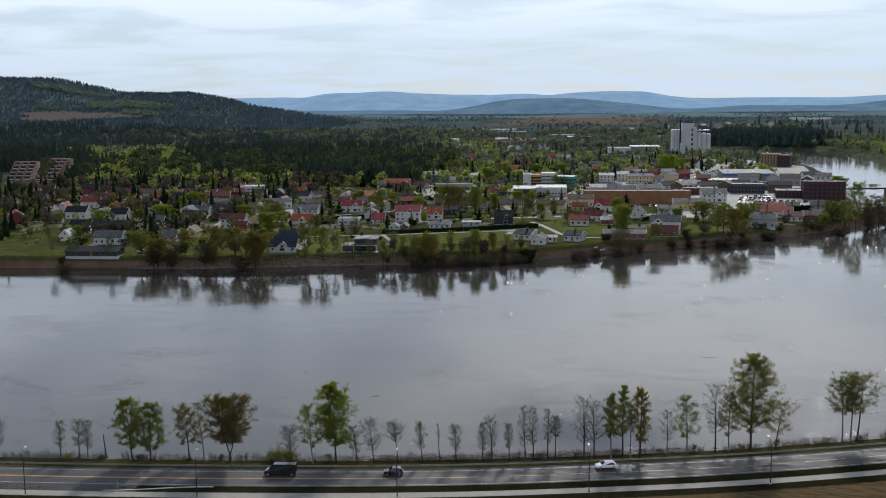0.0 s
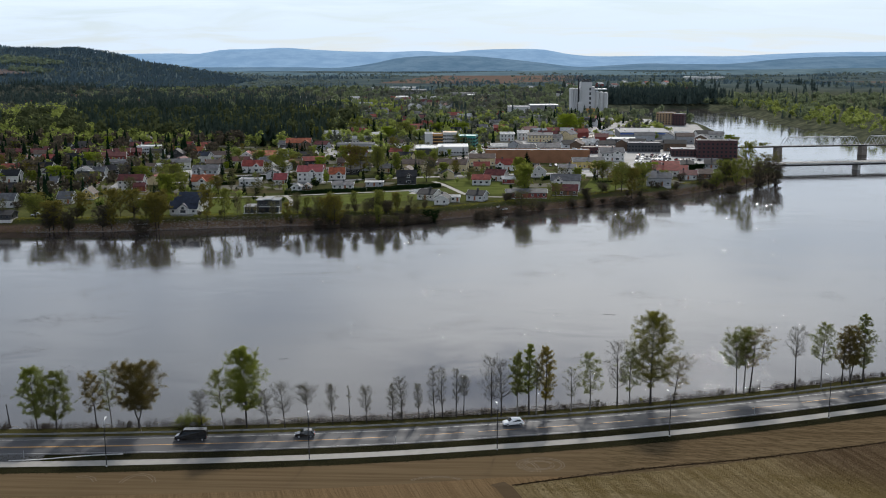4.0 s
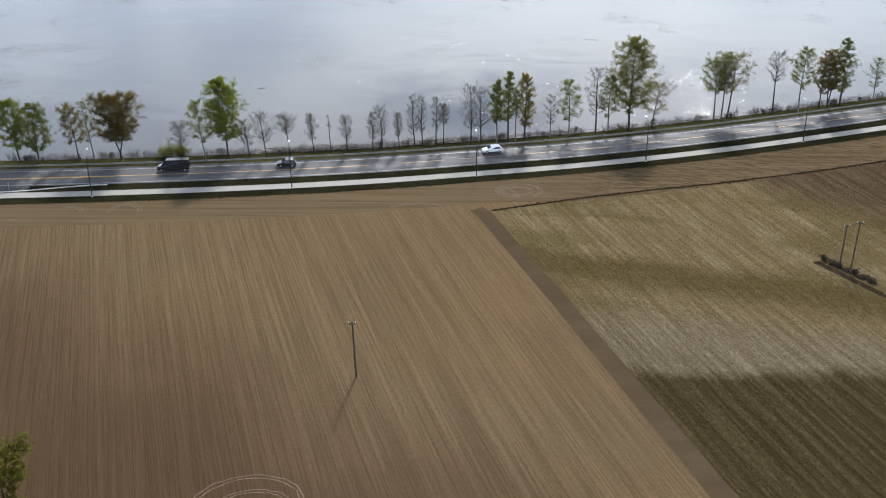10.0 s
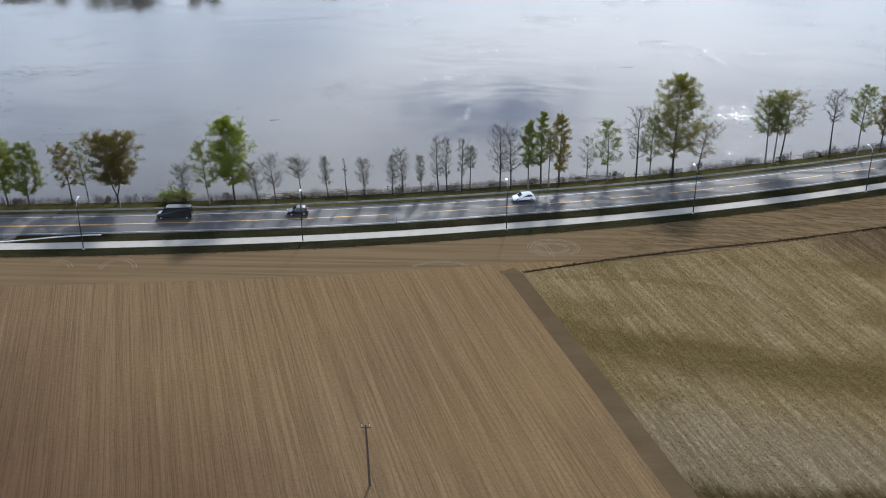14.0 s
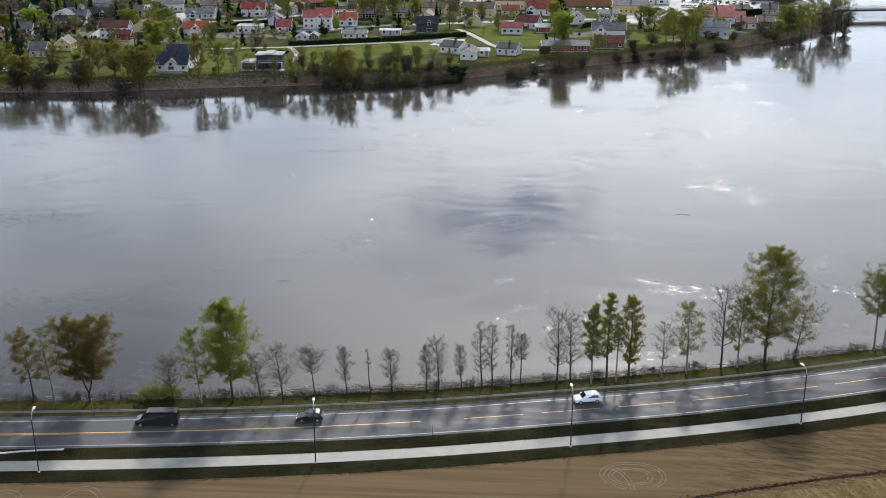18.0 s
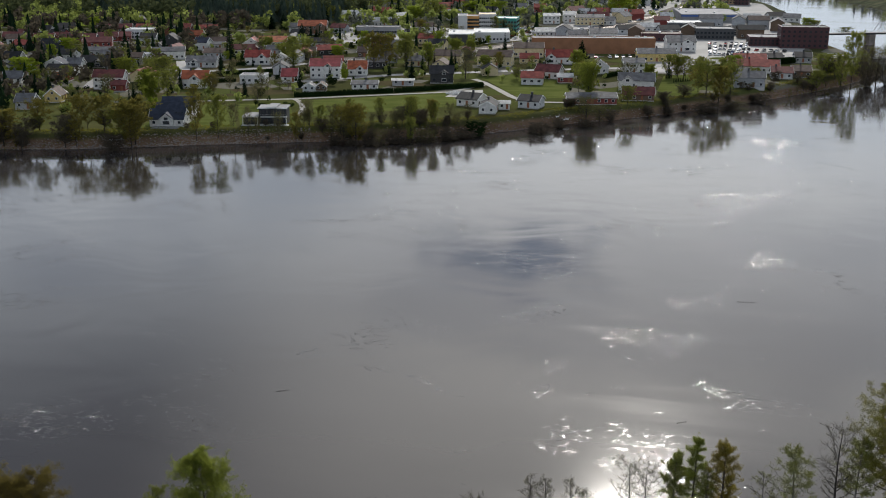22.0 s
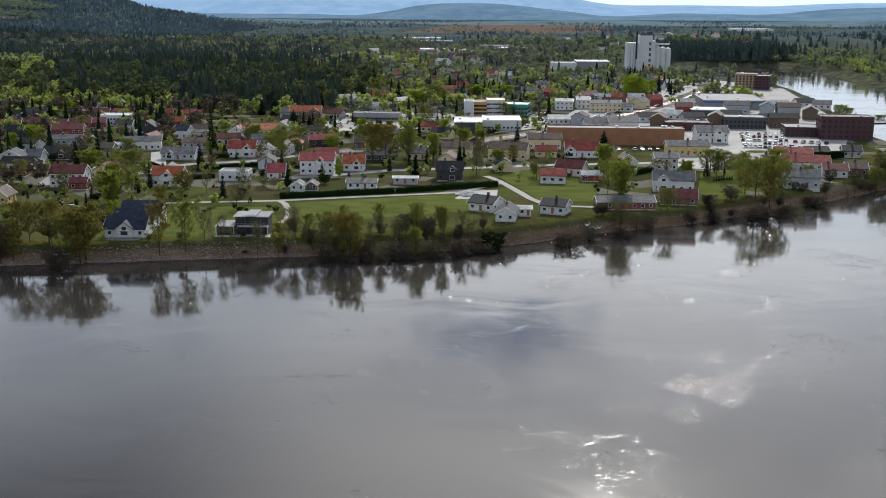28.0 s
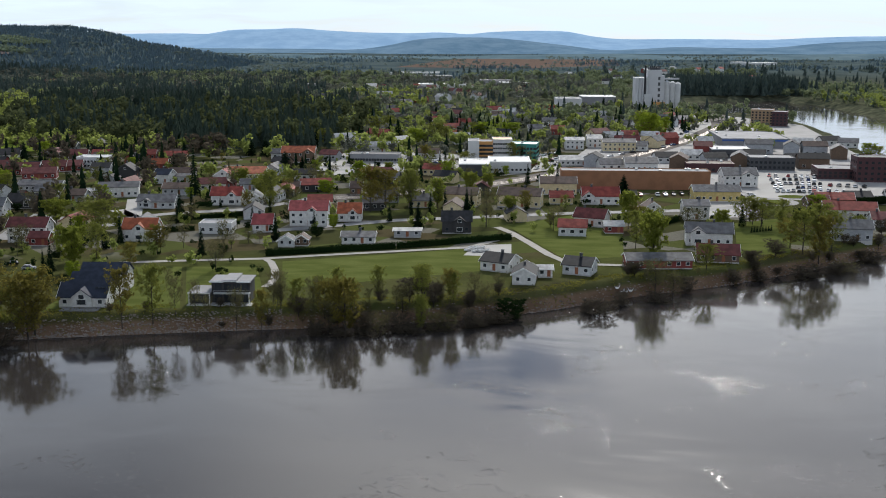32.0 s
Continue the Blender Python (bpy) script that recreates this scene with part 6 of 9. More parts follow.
block('warehouse', -104.5, 1834.6, 0, 82.7, 30.0, 5.0, 'white_flat', 'white_flat', 'long low warehouse with a pale flat roof far beyond the town', 'warehouse', 0, 0)
block('warehouse', -73.0, 1649.8, 0, 63.3, 30.0, 7.0, 'grey_flat', 'grey_flat', 'long low warehouse with a pale flat roof far beyond the town', 'warehouse', 0, 0)
block('warehouse', -52.5, 1412.1, 0, 61.3, 30.0, 6.0, 'white_flat', 'white_flat', 'long low warehouse with a pale flat roof far beyond the town', 'warehouse', 0, 0)
block('warehouse', 19.0, 1502.9, 0, 42.2, 30.0, 7.0, 'grey_flat', 'dark_flat', 'long low warehouse with a pale flat roof far beyond the town', 'warehouse', 0, 0)
block('warehouse', 45.5, 1459.6, 0, 44.7, 30.0, 6.0, 'maroon_panel', 'white_flat', 'long low warehouse with a pale flat roof far beyond the town', 'warehouse', 0, 0)
block('warehouse', 80.1, 1118.8, 0, 25.6, 30.0, 6.0, 'white_flat', 'grey_flat', 'long low warehouse with a pale flat roof far beyond the town', 'warehouse', 0, 0)
block('warehouse', 112.2, 1137.4, 0, 34.7, 30.0, 7.0, 'grey_flat', 'white_flat', 'long low warehouse with a pale flat roof far beyond the town', 'warehouse', 0, 0)
block('warehouse', 608.6, 2318.8, 0, 53.3, 30.0, 9.0, 'white_flat', 'white_flat', 'long low warehouse with a pale flat roof far beyond the town', 'warehouse', 0, 0)
block('warehouse', 576.8, 2390.5, 0, 29.3, 30.0, 8.0, 'white_flat', 'white_flat', 'long low warehouse with a pale flat roof far beyond the town', 'warehouse', 0, 0)
patch('field_4', [(-82.0, 312.4), (-24.5, 337.5), (-22.3, 372.7), (-27.6, 372.6), (-87.7, 350.0)], 2.05, 'lawn', 'bright mown meadow beside the river', 'field')
patch('field_5', [(-13.2, 418.7), (13.9, 440.0), (31.7, 419.9), (23.1, 359.8), (3.4, 354.9)], 2.05, 'lawn', 'green field between houses', 'field')
patch('lawn_1', [(-141.5, 285.8), (-105.7, 290.7), (-118.1, 341.7), (-141.4, 341.1)], 2.05, 'lawn', 'lawn round the riverside house', 'lawn')
patch('lawn_2', [(-104.2, 290.7), (-83.5, 295.4), (-94.5, 342.2), (-116.6, 341.7)], 2.06, 'lawn', 'lawn round the modern house', 'lawn')
patch('lawn_3', [(61.7, 365.3), (79.1, 363.9), (101.6, 438.3), (75.7, 424.8)], 2.05, 'lawn', 'lawn above the bank', 'lawn')
patch('parking_7', [(20.9, 583.1), (50.8, 696.9), (146.4, 889.0), (204.5, 968.5), (241.2, 871.4), (199.4, 593.3), (158.8, 488.6), (89.6, 480.2), (86.2, 510.7)], 2.04, 'town_asphalt', 'grey paved town centre between the shops', 'square')
patch('parking_1', [(94.4, 589.9), (102.5, 486.9), (163.3, 500.4), (183.4, 552.2), (172.3, 592.3), (136.5, 611.2)], 2.06, 'parking_gravel', 'pale car park beside the shops', 'car park')
patch('parking_2', [(-108.9, 595.9), (-103.5, 659.5), (-63.2, 673.3), (-25.1, 653.1), (-25.7, 586.2), (-64.5, 575.6), (-95.6, 561.1)], 2.06, 'parking_gravel', 'pale yard round the school', 'yard')
patch('parking_3', [(-11.5, 559.2), (21.3, 587.7), (27.7, 640.2), (17.8, 663.5), (12.5, 612.5), (7.7, 587.3)], 2.06, 'parking_gravel', 'car park beside the white shop', 'car park')
patch('parking_4', [(113.7, 734.2), (132.5, 742.4), (192.0, 907.2), (154.4, 905.7)], 2.07, 'parking_gravel', 'station yard', 'yard')
patch('parking_5', [(67.6, 437.3), (89.1, 437.9), (102.5, 486.9), (77.1, 479.8)], 2.06, 'parking_gravel', 'gravel yard', 'yard')
patch('parking_6', [(-29.6, 361.1), (-13.9, 358.8), (-12.8, 380.8), (-25.7, 377.4)], 2.07, 'parking_gravel', 'earth yard with stacked boats and logs', 'yard')
patch('meadow_1', [(-362.0, 661.1), (-273.2, 664.1), (-309.6, 764.1), (-411.6, 760.4)], 2.30, 'meadow', 'bright spring-green meadow at the wood edge', 'meadow')
patch('far_field_1', [(-160.5, 2234.3), (285.4, 2135.6), (386.0, 2915.8), (-19.0, 2997.2)], 2.30, 'far_field', 'bare reddish far field', 'field')
patch('far_field_2', [(390.2, 1714.7), (659.9, 1518.0), (979.2, 2219.8), (552.4, 2326.5)], 2.30, 'far_field', 'bare reddish field beyond the river', 'field')
strip('street_1', [(-161.1, 412.2), (-160.7, 432.4), (-142.1, 443.7), (-122.6, 449.9), (-102.4, 471.4), (-90.3, 492.9)], 6, 2.10, 'town_asphalt', 'grey residential street', 'street')
strip('street_2', [(-173.3, 478.9), (-160.6, 432.3), (-172.5, 448.5)], 7, 2.11, 'parking_gravel', 'concrete driveway', 'driveway')
strip('lane_1', [(-142.9, 345.8), (-124.1, 349.7), (-95.7, 353.9), (-70.8, 361.7), (-27.6, 374.2), (-12.1, 395.2)], 3, 2.12, 'gravel_path', 'gravel lane past the hedge', 'lane')
strip('lane_2', [(-94.4, 354.8), (-91.2, 348.7), (-88.4, 338.8), (-86.4, 327.9), (-86.1, 319.0), (-87.3, 314.7)], 2.4, 2.13, 'gravel_path', 'gravel drive to the modern house', 'lane')
strip('lane_3', [(-16.6, 413.3), (-11.8, 401.8), (-5.9, 380.6), (-1.2, 362.4), (3.1, 351.8), (11.6, 347.7), (22.2, 346.3)], 3, 2.14, 'gravel_path', 'gravel lane along the field', 'lane')
strip('street_3', [(-108.2, 399.6), (-84.9, 411.7), (-55.9, 427.3), (-20.3, 436.1), (12.1, 445.1), (69.3, 455.1), (107.5, 474.0)], 6, 2.10, 'town_asphalt', 'grey street through the houses', 'street')
strip('street_4', [(-155.4, 581.9), (-118.6, 578.3), (-83.1, 584.1), (-34.8, 585.6)], 7, 2.10, 'town_asphalt', 'street in front of the school', 'street')
strip('street_5', [(40.3, 607.8), (54.6, 670.6), (83.2, 697.5), (121.0, 761.2), (137.0, 790.9)], 8, 2.10, 'town_asphalt', 'station street', 'street')
strip('street_6', [(-193.1, 383.3), (-195.8, 399.6), (-201.8, 436.7), (-162.2, 412.2)], 5, 2.09, 'town_asphalt', 'garden street', 'street')
strip('railway_bed', [(-93.9, 480.9), (-60.0, 498.7), (-29.0, 515.8), (11.6, 559.2), (54.3, 618.3), (92.1, 687.3), (141.2, 782.0), (176.9, 867.7), (196.7, 966.7), (191.1, 1020.9)], 16, 2.15, 'ballast', 'brown railway ballast curving through the town', 'railway')
strip('rail_line', [(-94.1, 482.5), (-60.1, 500.4), (-29.0, 517.6), (11.8, 561.5), (54.7, 621.1), (92.7, 690.8), (142.2, 786.6), (178.3, 873.4)], 0.5, 2.20, 'rail_steel', 'worn steel rails on the ballast', 'railway')
strip('rail_line', [(-93.7, 479.6), (-59.9, 497.3), (-29.0, 514.3), (11.5, 557.6), (54.0, 616.3), (91.7, 684.9), (140.5, 778.9), (176.0, 863.9)], 0.5, 2.20, 'rail_steel', 'worn steel rails on the ballast', 'railway')
strip('rail_line', [(-93.3, 476.7), (-59.8, 494.2), (-29.0, 511.0), (11.2, 553.7), (53.4, 611.5), (90.6, 679.1), (138.8, 771.4), (173.8, 854.7)], 0.5, 2.20, 'rail_steel', 'worn steel rails on the ballast', 'railway')
strip('street_7', [(-286.4, 388.2), (-278.2, 414.5), (-240.9, 356.3), (-233.3, 310.2)], 5, 2.10, 'town_asphalt', 'grey garden street', 'street')
strip('street_8', [(-311.7, 529.4), (-264.7, 509.3), (-231.4, 527.0)], 5, 2.10, 'town_asphalt', 'grey garden street', 'street')


def roundabout(x, y, r):
    """A paved circle with a grass island and kerbs, and a grass wedge at each approach."""
    ring = [(x + r * math.cos(2 * math.pi * i / 20), y + r * 1.15 * math.sin(2 * math.pi * i / 20)) for i in range(20)]
    patch('roundabout', ring, 2.10, 'town_asphalt', 'grey asphalt roundabout beside the car park', 'roundabout')
    isle = [(x + 0.5 * r * math.cos(2 * math.pi * i / 16), y + 0.6 * r * math.sin(2 * math.pi * i / 16)) for i in range(16)]
    patch('island', isle, 2.16, 'lawn', 'green island of the roundabout', 'traffic island')
    for dx, dy, w, d in ((-16, 14, 6, 7), (12, 15, 7, 5), (20, -3, 5, 4)):
        wedge = [(x + dx + w * math.cos(2 * math.pi * i / 10), y + dy + d * math.sin(2 * math.pi * i / 10)) for i in range(10)]
        patch('island', wedge, 2.15, 'lawn', 'green verge beside the roundabout', 'traffic island')


roundabout(107, 478, 9.5)


def modern_house():
    """Two black boxes with white roof edges, a terrace and glazed fronts."""
    h = thing("modern_house", pose(-95.8, 298, TOWN), "black flat-roofed modern house with white eaves above the river", "house", "houses in the town")
    part("low_wing", boxed(-8, -2.4, -3.5, 4, 0, 3.1), "black_board", h)
    part("low_roof", boxed(-8.4, -2.4, -4.4, 4.4, 3.1, 3.5), "grey_flat", h)
    part("main_wing", boxed(-2.4, 8, -2, 5, 0, 6.0), "black_board", h)
    part("main_roof", boxed(-2.8, 1.0, -3, 5.4, 6.0, 6.3), "grey_flat", h)
    part("upper_roof", boxed(1.0, 4.6, -3.6, 5.4, 6.3, 6.8), "grey_flat", h)
    part("end_roof", boxed(4.6, 8.4, -3, 5.4, 6.0, 6.3), "grey_flat", h)
    for x0, x1, y0, z0 in ((-2.85, 1.0, -3.06, 6.02), (0.95, 4.65, -3.66, 6.35), (4.6, 8.45, -3.06, 6.02), (-8.45, -2.4, -4.46, 3.14)):
        part("fascia", boxed(x0, x1, y0, y0 + 0.06, z0, z0 + 0.36), "white_paint", h)
    part("terrace", boxed(-8.6, 9.0, -5.4, -2.0, 0.0, 0.25), "concrete", h)
    part("balcony", boxed(-1.6, 8.2, -3.6, -2.0, 2.9, 3.15), "white_flat", h)
    rail = part("balcony_rail", boxed(-1.6, 8.2, -3.6, -3.55, 3.9, 3.97), "galvanised", h)
    for i in range(11):
        part("baluster", boxed(-1.6 + i * 0.97, -1.55 + i * 0.97, -3.6, -3.55, 3.15, 3.9), "galvanised", rail)
    for x in (-0.6, 1.9, 4.4, 6.7):
        for z0, z1 in ((0.5, 2.7), (3.3, 5.5)):
            w = part("window", boxed(x - 0.95, x + 0.95, -2.03, -1.9, z0, z1), "glass", h)
            part("mullion", boxed(x - 0.05, x + 0.05, -2.06, -2.03, z0, z1), "dark_metal", w)
    for x in (-6.6, -4.0):
        part("window", boxed(x - 1.15, x + 1.15, -3.53, -3.4, 0.4, 2.7), "glass", h)
    for x in (-8.2, -2.6, 8.1):
        part("post", boxed(x - 0.12, x + 0.12, -4.2, -3.95, 0.2, 3.1), "white_paint", h)


modern_house()


def conservatory_front():
    """The glazed gable bay and planted tubs before the riverside house."""
    for dx in (-2.6, 2.6):
        bush("shrub", -135.6 + dx * 1.2, 298.6, TOWN, 1.2, 2.0, int(40 + dx), "hedge_leaf", "dark clipped shrub before the riverside house")


conservatory_front()


def bridges():
    """A flat road bridge and, behind it, a steel truss railway bridge on stone piers."""
    b = thing("road_bridge", pose(205, 503, 0, 0, 0, 9), "long flat grey concrete road bridge over the river", "bridge")
    part("deck", boxed(-25, 190, -4.5, 4.5, 1.6, 2.6), "concrete", b)
    part("girder", boxed(-2, 190, -4.0, 4.0, 0.6, 1.6), "dark_metal", b)
    part("roadway", boxed(-25, 190, -3.6, 3.6, 2.6, 2.66), "asphalt", b)
    for y in (-4.4, 4.3):
        r = part("railing", boxed(-25, 190, y, y + 0.08, 3.6, 3.7), "galvanised", b)
        for i in range(36):
            part("railing_post", boxed(-25 + i * 6, -24.9 + i * 6, y, y + 0.08, 2.6, 3.6), "galvanised", r)
    for x in (60, 120):
        part("pier", boxed(x - 1, x + 1, -3.6, 3.6, -6, 0.6), "concrete", b)
    t = thing("railway_bridge", pose(240, 606, 0, 0, 0, 8), "grey steel truss railway bridge on dark stone piers", "bridge")
    part("deck", boxed(-40, 200, -2.4, 2.4, 3.6, 4.6), "dark_metal", t)
    for x in (0, 68, 136):
        part("pier", boxed(x - 2, x + 2.5, -3.2, 3.2, -6, 3.6, 0.2), "rock", t)
    for s in range(3):
        x0 = 3 + s * 68
        for y in (-2.4, 2.4):
            tr = part("truss", boxed(x0 + 5, x0 + 57, y - 0.2, y + 0.2, 10.6, 11.1), "galvanised", t)
            n = 8
            for i in range(n):
                a = (x0 + 62 * i / n, y, 4.6)
                c = (x0 + 62 * (i + 0.5) / n, y, 10.8)
                d = (x0 + 62 * (i + 1) / n, y, 4.6)
                part("strut", bar(a, c, 0.22, 0.22, 4), "galvanised", tr)
                part("strut", bar(c, d, 0.22, 0.22, 4), "galvanised", tr)


bridges()


CAR_PAINTS = ("car_white", "car_black", "car_silver", "car_black", "car_blue", "car_silver", "car_black", "car_silver", "car_white", "car_black", "car_red")
CAR_WORDS = {"car_white": "white", "car_black": "black", "car_silver": "silver", "car_red": "red", "car_blue": "dark blue"}


def parked(x, y, turn, n, dx, dy, where):
    for i in range(n):
        if rnd.random() < 0.14:
            continue
        p = rnd.choice(CAR_PAINTS)
        far_car(pose(x + i * dx + rnd.uniform(-0.2, 0.2), y + i * dy + rnd.uniform(-0.3, 0.3), TOWN + 0.1, 0, 0, turn + rnd.choice((0, 180))), p,
                f"{CAR_WORDS[p]} car parked {where}")


parked(127.9, 561.7, 70, 9, 3.09, -0.45, 'in the shopping car park')
parked(125.1, 548.8, 70, 9, 2.92, -0.43, 'in the shopping car park')
parked(122.0, 534.6, 70, 9, 2.72, -0.41, 'in the shopping car park')
parked(119.1, 521.1, 70, 9, 2.54, -0.39, 'in the shopping car park')
parked(116.3, 508.2, 70, 9, 2.37, -0.37, 'in the shopping car park')
parked(134.4, 512.3, 75, 8, 2.84, -1.93, 'in the shopping car park')
parked(147.4, 527.6, 60, 7, 3.61, -1.15, 'in the shopping car park')
parked(46.8, 494.1, 90, 8, 3.85, 0.35, 'beside the brick hall')
parked(10.4, 605.1, 60, 5, 3.66, 6.07, 'beside the white shop')
parked(10.7, 587.8, 60, 5, 3.44, 4.44, 'beside the white shop')
parked(16.5, 646.1, 60, 4, 3.87, 6.09, 'beside the white shop')
parked(-52.1, 652.7, 10, 5, 0.63, -14.86, 'in the school yard')
parked(-46.5, 674.4, 10, 6, 0.61, -16.19, 'in the school yard')
parked(-38.6, 653.1, 80, 5, 3.42, 5.50, 'in the school yard')
parked(-54.5, 585.8, 5, 5, 4.93, -1.63, 'beside the street')
parked(50.2, 635.8, 30, 8, 8.22, 11.03, 'beside the railway')
parked(105.7, 742.2, 40, 6, 7.46, 15.37, 'beside the station')
parked(88.8, 486.9, 10, 3, 5.93, 3.49, 'in a gravel yard')
parked(188.6, 726.5, 60, 6, 4.99, 3.90, 'behind the supermarket')
parked(-171.8, 342.3, 10, 2, 7.53, -6.36, 'in a garden drive')
parked(-199.7, 288.5, 10, 3, 5.32, -3.50, 'beside a riverside house')
parked(-82.8, 580.2, 5, 3, 7.35, 2.60, 'in the school yard')
hedge(-94.8, 358.9, -52.7, 372.2, 1.6, 2.2, 'long dark clipped hedge beside the gravel lane', 1)
hedge(-52.3, 372.2, -12.4, 389.4, 1.6, 2.2, 'long dark clipped hedge beside the gravel lane', 2)
hedge(-143.5, 423.1, -117.6, 436.8, 1.4, 1.8, 'dark clipped garden hedge', 3)
hedge(-143.5, 399.2, -129.1, 404.1, 1.4, 1.8, 'dark clipped garden hedge', 4)
hedge(101.6, 434.6, 120.7, 443.1, 3, 4, 'tall dark conifer hedge', 5)
hedge(116.6, 457.0, 153.9, 476.0, 3, 3.2, 'tall dark conifer hedge', 6)
hedge(-141.4, 460.2, -134.1, 464.9, 1.4, 1.8, 'dark clipped garden hedge', 7)
hedge(46.1, 418.1, 56.2, 430.9, 1.6, 2, 'dark clipped garden hedge', 8)
for kind, x, y, h, w in (("light", -51.1, 450.8, 18.3, 7.0), ("lime", -40.1, 457.5, 13.4, 5.0), ("spruce", -27.8, 444.8, 11.0, 4.6), ("green", 32.4, 410.8, 14.9, 7.0), ("green", 31.0, 350.6, 17.0, 8.0),
                         ("light", -41.2, 0, 13.4, 5.0), ("bare", -46.5, 0, 8.7, 6.0), ("bare", -70.1, 0, 11.4, 4.6), ("bronze", -64.0, 0, 10.1, 4.4)):
    town_tree(kind, x, y or float(town_y(x)) + 3.0, h, w)
town_tree('spruce', 76.9, 404.8, 2.6, 1.2)
town_tree('spruce', 78.1, 405.4, 2.6, 1.2)
town_tree('spruce', 79.3, 406.0, 2.6, 1.2)
town_tree('spruce', 80.5, 406.6, 2.6, 1.2)
town_tree('spruce', 81.7, 407.2, 2.6, 1.2)
town_tree('spruce', 83.0, 407.8, 2.6, 1.2)
town_tree('spruce', 84.2, 408.4, 2.6, 1.2)
town_tree('spruce', 85.4, 409.1, 2.6, 1.2)
boat(-27.3, 369.0, 40)
boat(-26.1, 372.8, 40)
boat(-24.8, 367.1, 40)
boat(-23.8, 371.9, 40)
boat(-22.6, 367.2, 40)
boat(16.1, 325.6, 80)
boat(17.5, 325.6, 80)
boat(18.9, 326.4, 80)
boat(20.4, 327.2, 80)
boat(-126.8, 273.5, 30)
boat(-147.4, 278.5, 10)

# ---- the near bank: road, lamps, guard rail, cars ----
XS3 = list(range(-400, -130, 15)) + list(range(-130, 131, 3)) + list(range(140, 301, 10))
ribbon("edge_line_1", XS3, 3.72, 3.86, 0.068, "line_white", "white edge line on the river side", "road marking")
ribbon("edge_line_2", XS3, -3.80, -3.66, 0.068, "line_white", "white edge line on the field side", "road marking")
ribbon("centre_line", list(range(-400, -130, 15)) + list(range(-130, -19, 3)), -0.10, 0.10, 0.068, "line_yellow", "unbroken yellow centre line", "road marking")
ribbon("centre_line_2", list(range(-400, -130, 15)) + list(range(-130, -70, 3)), -0.40, -0.24, 0.068, "line_yellow", "second yellow centre line", "road marking")


def centre_dashes():
    """Broken yellow centre line."""
    for i in range(18):
        x0 = -15.5 + 12 * i
        xs = [x0 + 3 * k for k in range(4)]
        ribbon("centre_dash", xs, -0.08, 0.08, 0.068, "line_yellow", "dash of the broken yellow centre line", "road marking")


centre_dashes()


def side_junction():
    """The lay-by widening with its pale kerbed tip, where the path meets the road."""
    ribbon("junction", list(range(-400, -130, 15)) + list(range(-130, -86, 3)), -8.3, -4.5, 0.064, "asphalt", "asphalt mouth of a side junction", "road")
    ribbon("junction_kerb", list(range(-94, -72, 3)), lambda x: -7.6 + 2.6 * step(-94, -74, x), lambda x: -7.2 + 2.6 * step(-94, -74, x), 0.14,
           "concrete", "pale kerb round the grass tip", "kerb", thick=0.1)


side_junction()


def guard_rail():
    """A galvanised beam on posts along the river side."""
    g = thing("guard_rail", pose(0, 0, 0), "galvanised steel guard rail on posts along the river road", "guard rail")
    xs = np.arange(-200, 160, 4.0)
    ys = road_y(xs) + 5.75
    for z0, z1, n in ((0.45, 0.60, "beam"), (0.66, 0.80, "beam")):
        verts, faces = [], []
        for x, y in zip(xs, ys):
            verts += [(x, y - 0.05, z0), (x, y - 0.05, z1), (x, y + 0.03, z1), (x, y + 0.03, z0)]
        for i in range(len(xs) - 1):
            for k in range(4):
                j = (k + 1) % 4
                faces.append((4 * i + k, 4 * i + j, 4 * i + 4 + j, 4 * i + 4 + k))
        raw(n, verts, faces, "rail_dull", g)
    post = boxed(-0.05, 0.05, 0.03, 0.15, -0.3, 0.78)
    me = bpy.data.meshes.new("post")
    post.to_mesh(me)
    post.free()
    me.materials.append(MATS["dark_metal"])
    for x, y in zip(xs, ys):
        share("post", me, pose(x, y, 0), g)


guard_rail()
for lx, ly in ((-142, -11.3), (-108, -11.1), (-74.3, -10.5), (-36.4, -7.5), (-0.2, -2.6), (35.0, 4.6), (70.9, 15.1), (105, 27), (138, 40)):
    street_lamp(lx, ly, 4 if lx < 0 else 15)


def marker_post(x, y):
    t = thing("marker_post", pose(x, y, 0.03), "slim roadside marker post with a reflector", "marker post")
    part("stake", boxed(-0.05, 0.05, -0.03, 0.03, -0.2, 1.6, 0.01), "galvanised", t)
    part("reflector", boxed(-0.04, 0.04, -0.045, -0.03, 1.3, 1.48), "lamp_head", t)


for mx, my in ((-20.2, 0.6), (-73, 8.4), (-91.5, -6.4), (56, 18)):
    marker_post(mx, my)

car("van", pose(-61.5, 3.4, 0.07, 0, 0, 182), "car_black", "long black van driving along the river road", L=6.4, W=2.0, H=2.35, van=True, group="cars on the road")
car("small_car", pose(-38.8, 4.9, 0.07, 0, 0, 184), "car_black", "black hatchback on the river road", L=4.0, H=1.55, group="cars on the road")
car("hatchback", pose(3.8, 11.4, 0.07, 0, 0, 190), "car_white", "white hatchback on the river road", L=4.3, H=1.5, group="cars on the road")

# ---- the row of river trees ----
ROW = "trees along the near river bank"
GREEN = "fresh green birch in leaf on the river bank"
LIGHT = "thin young birch with light spring leaves on the river bank"
BROWN = "broad tree with bronze opening leaves on the river bank"
BARE = "bare slender alder on the river bank"


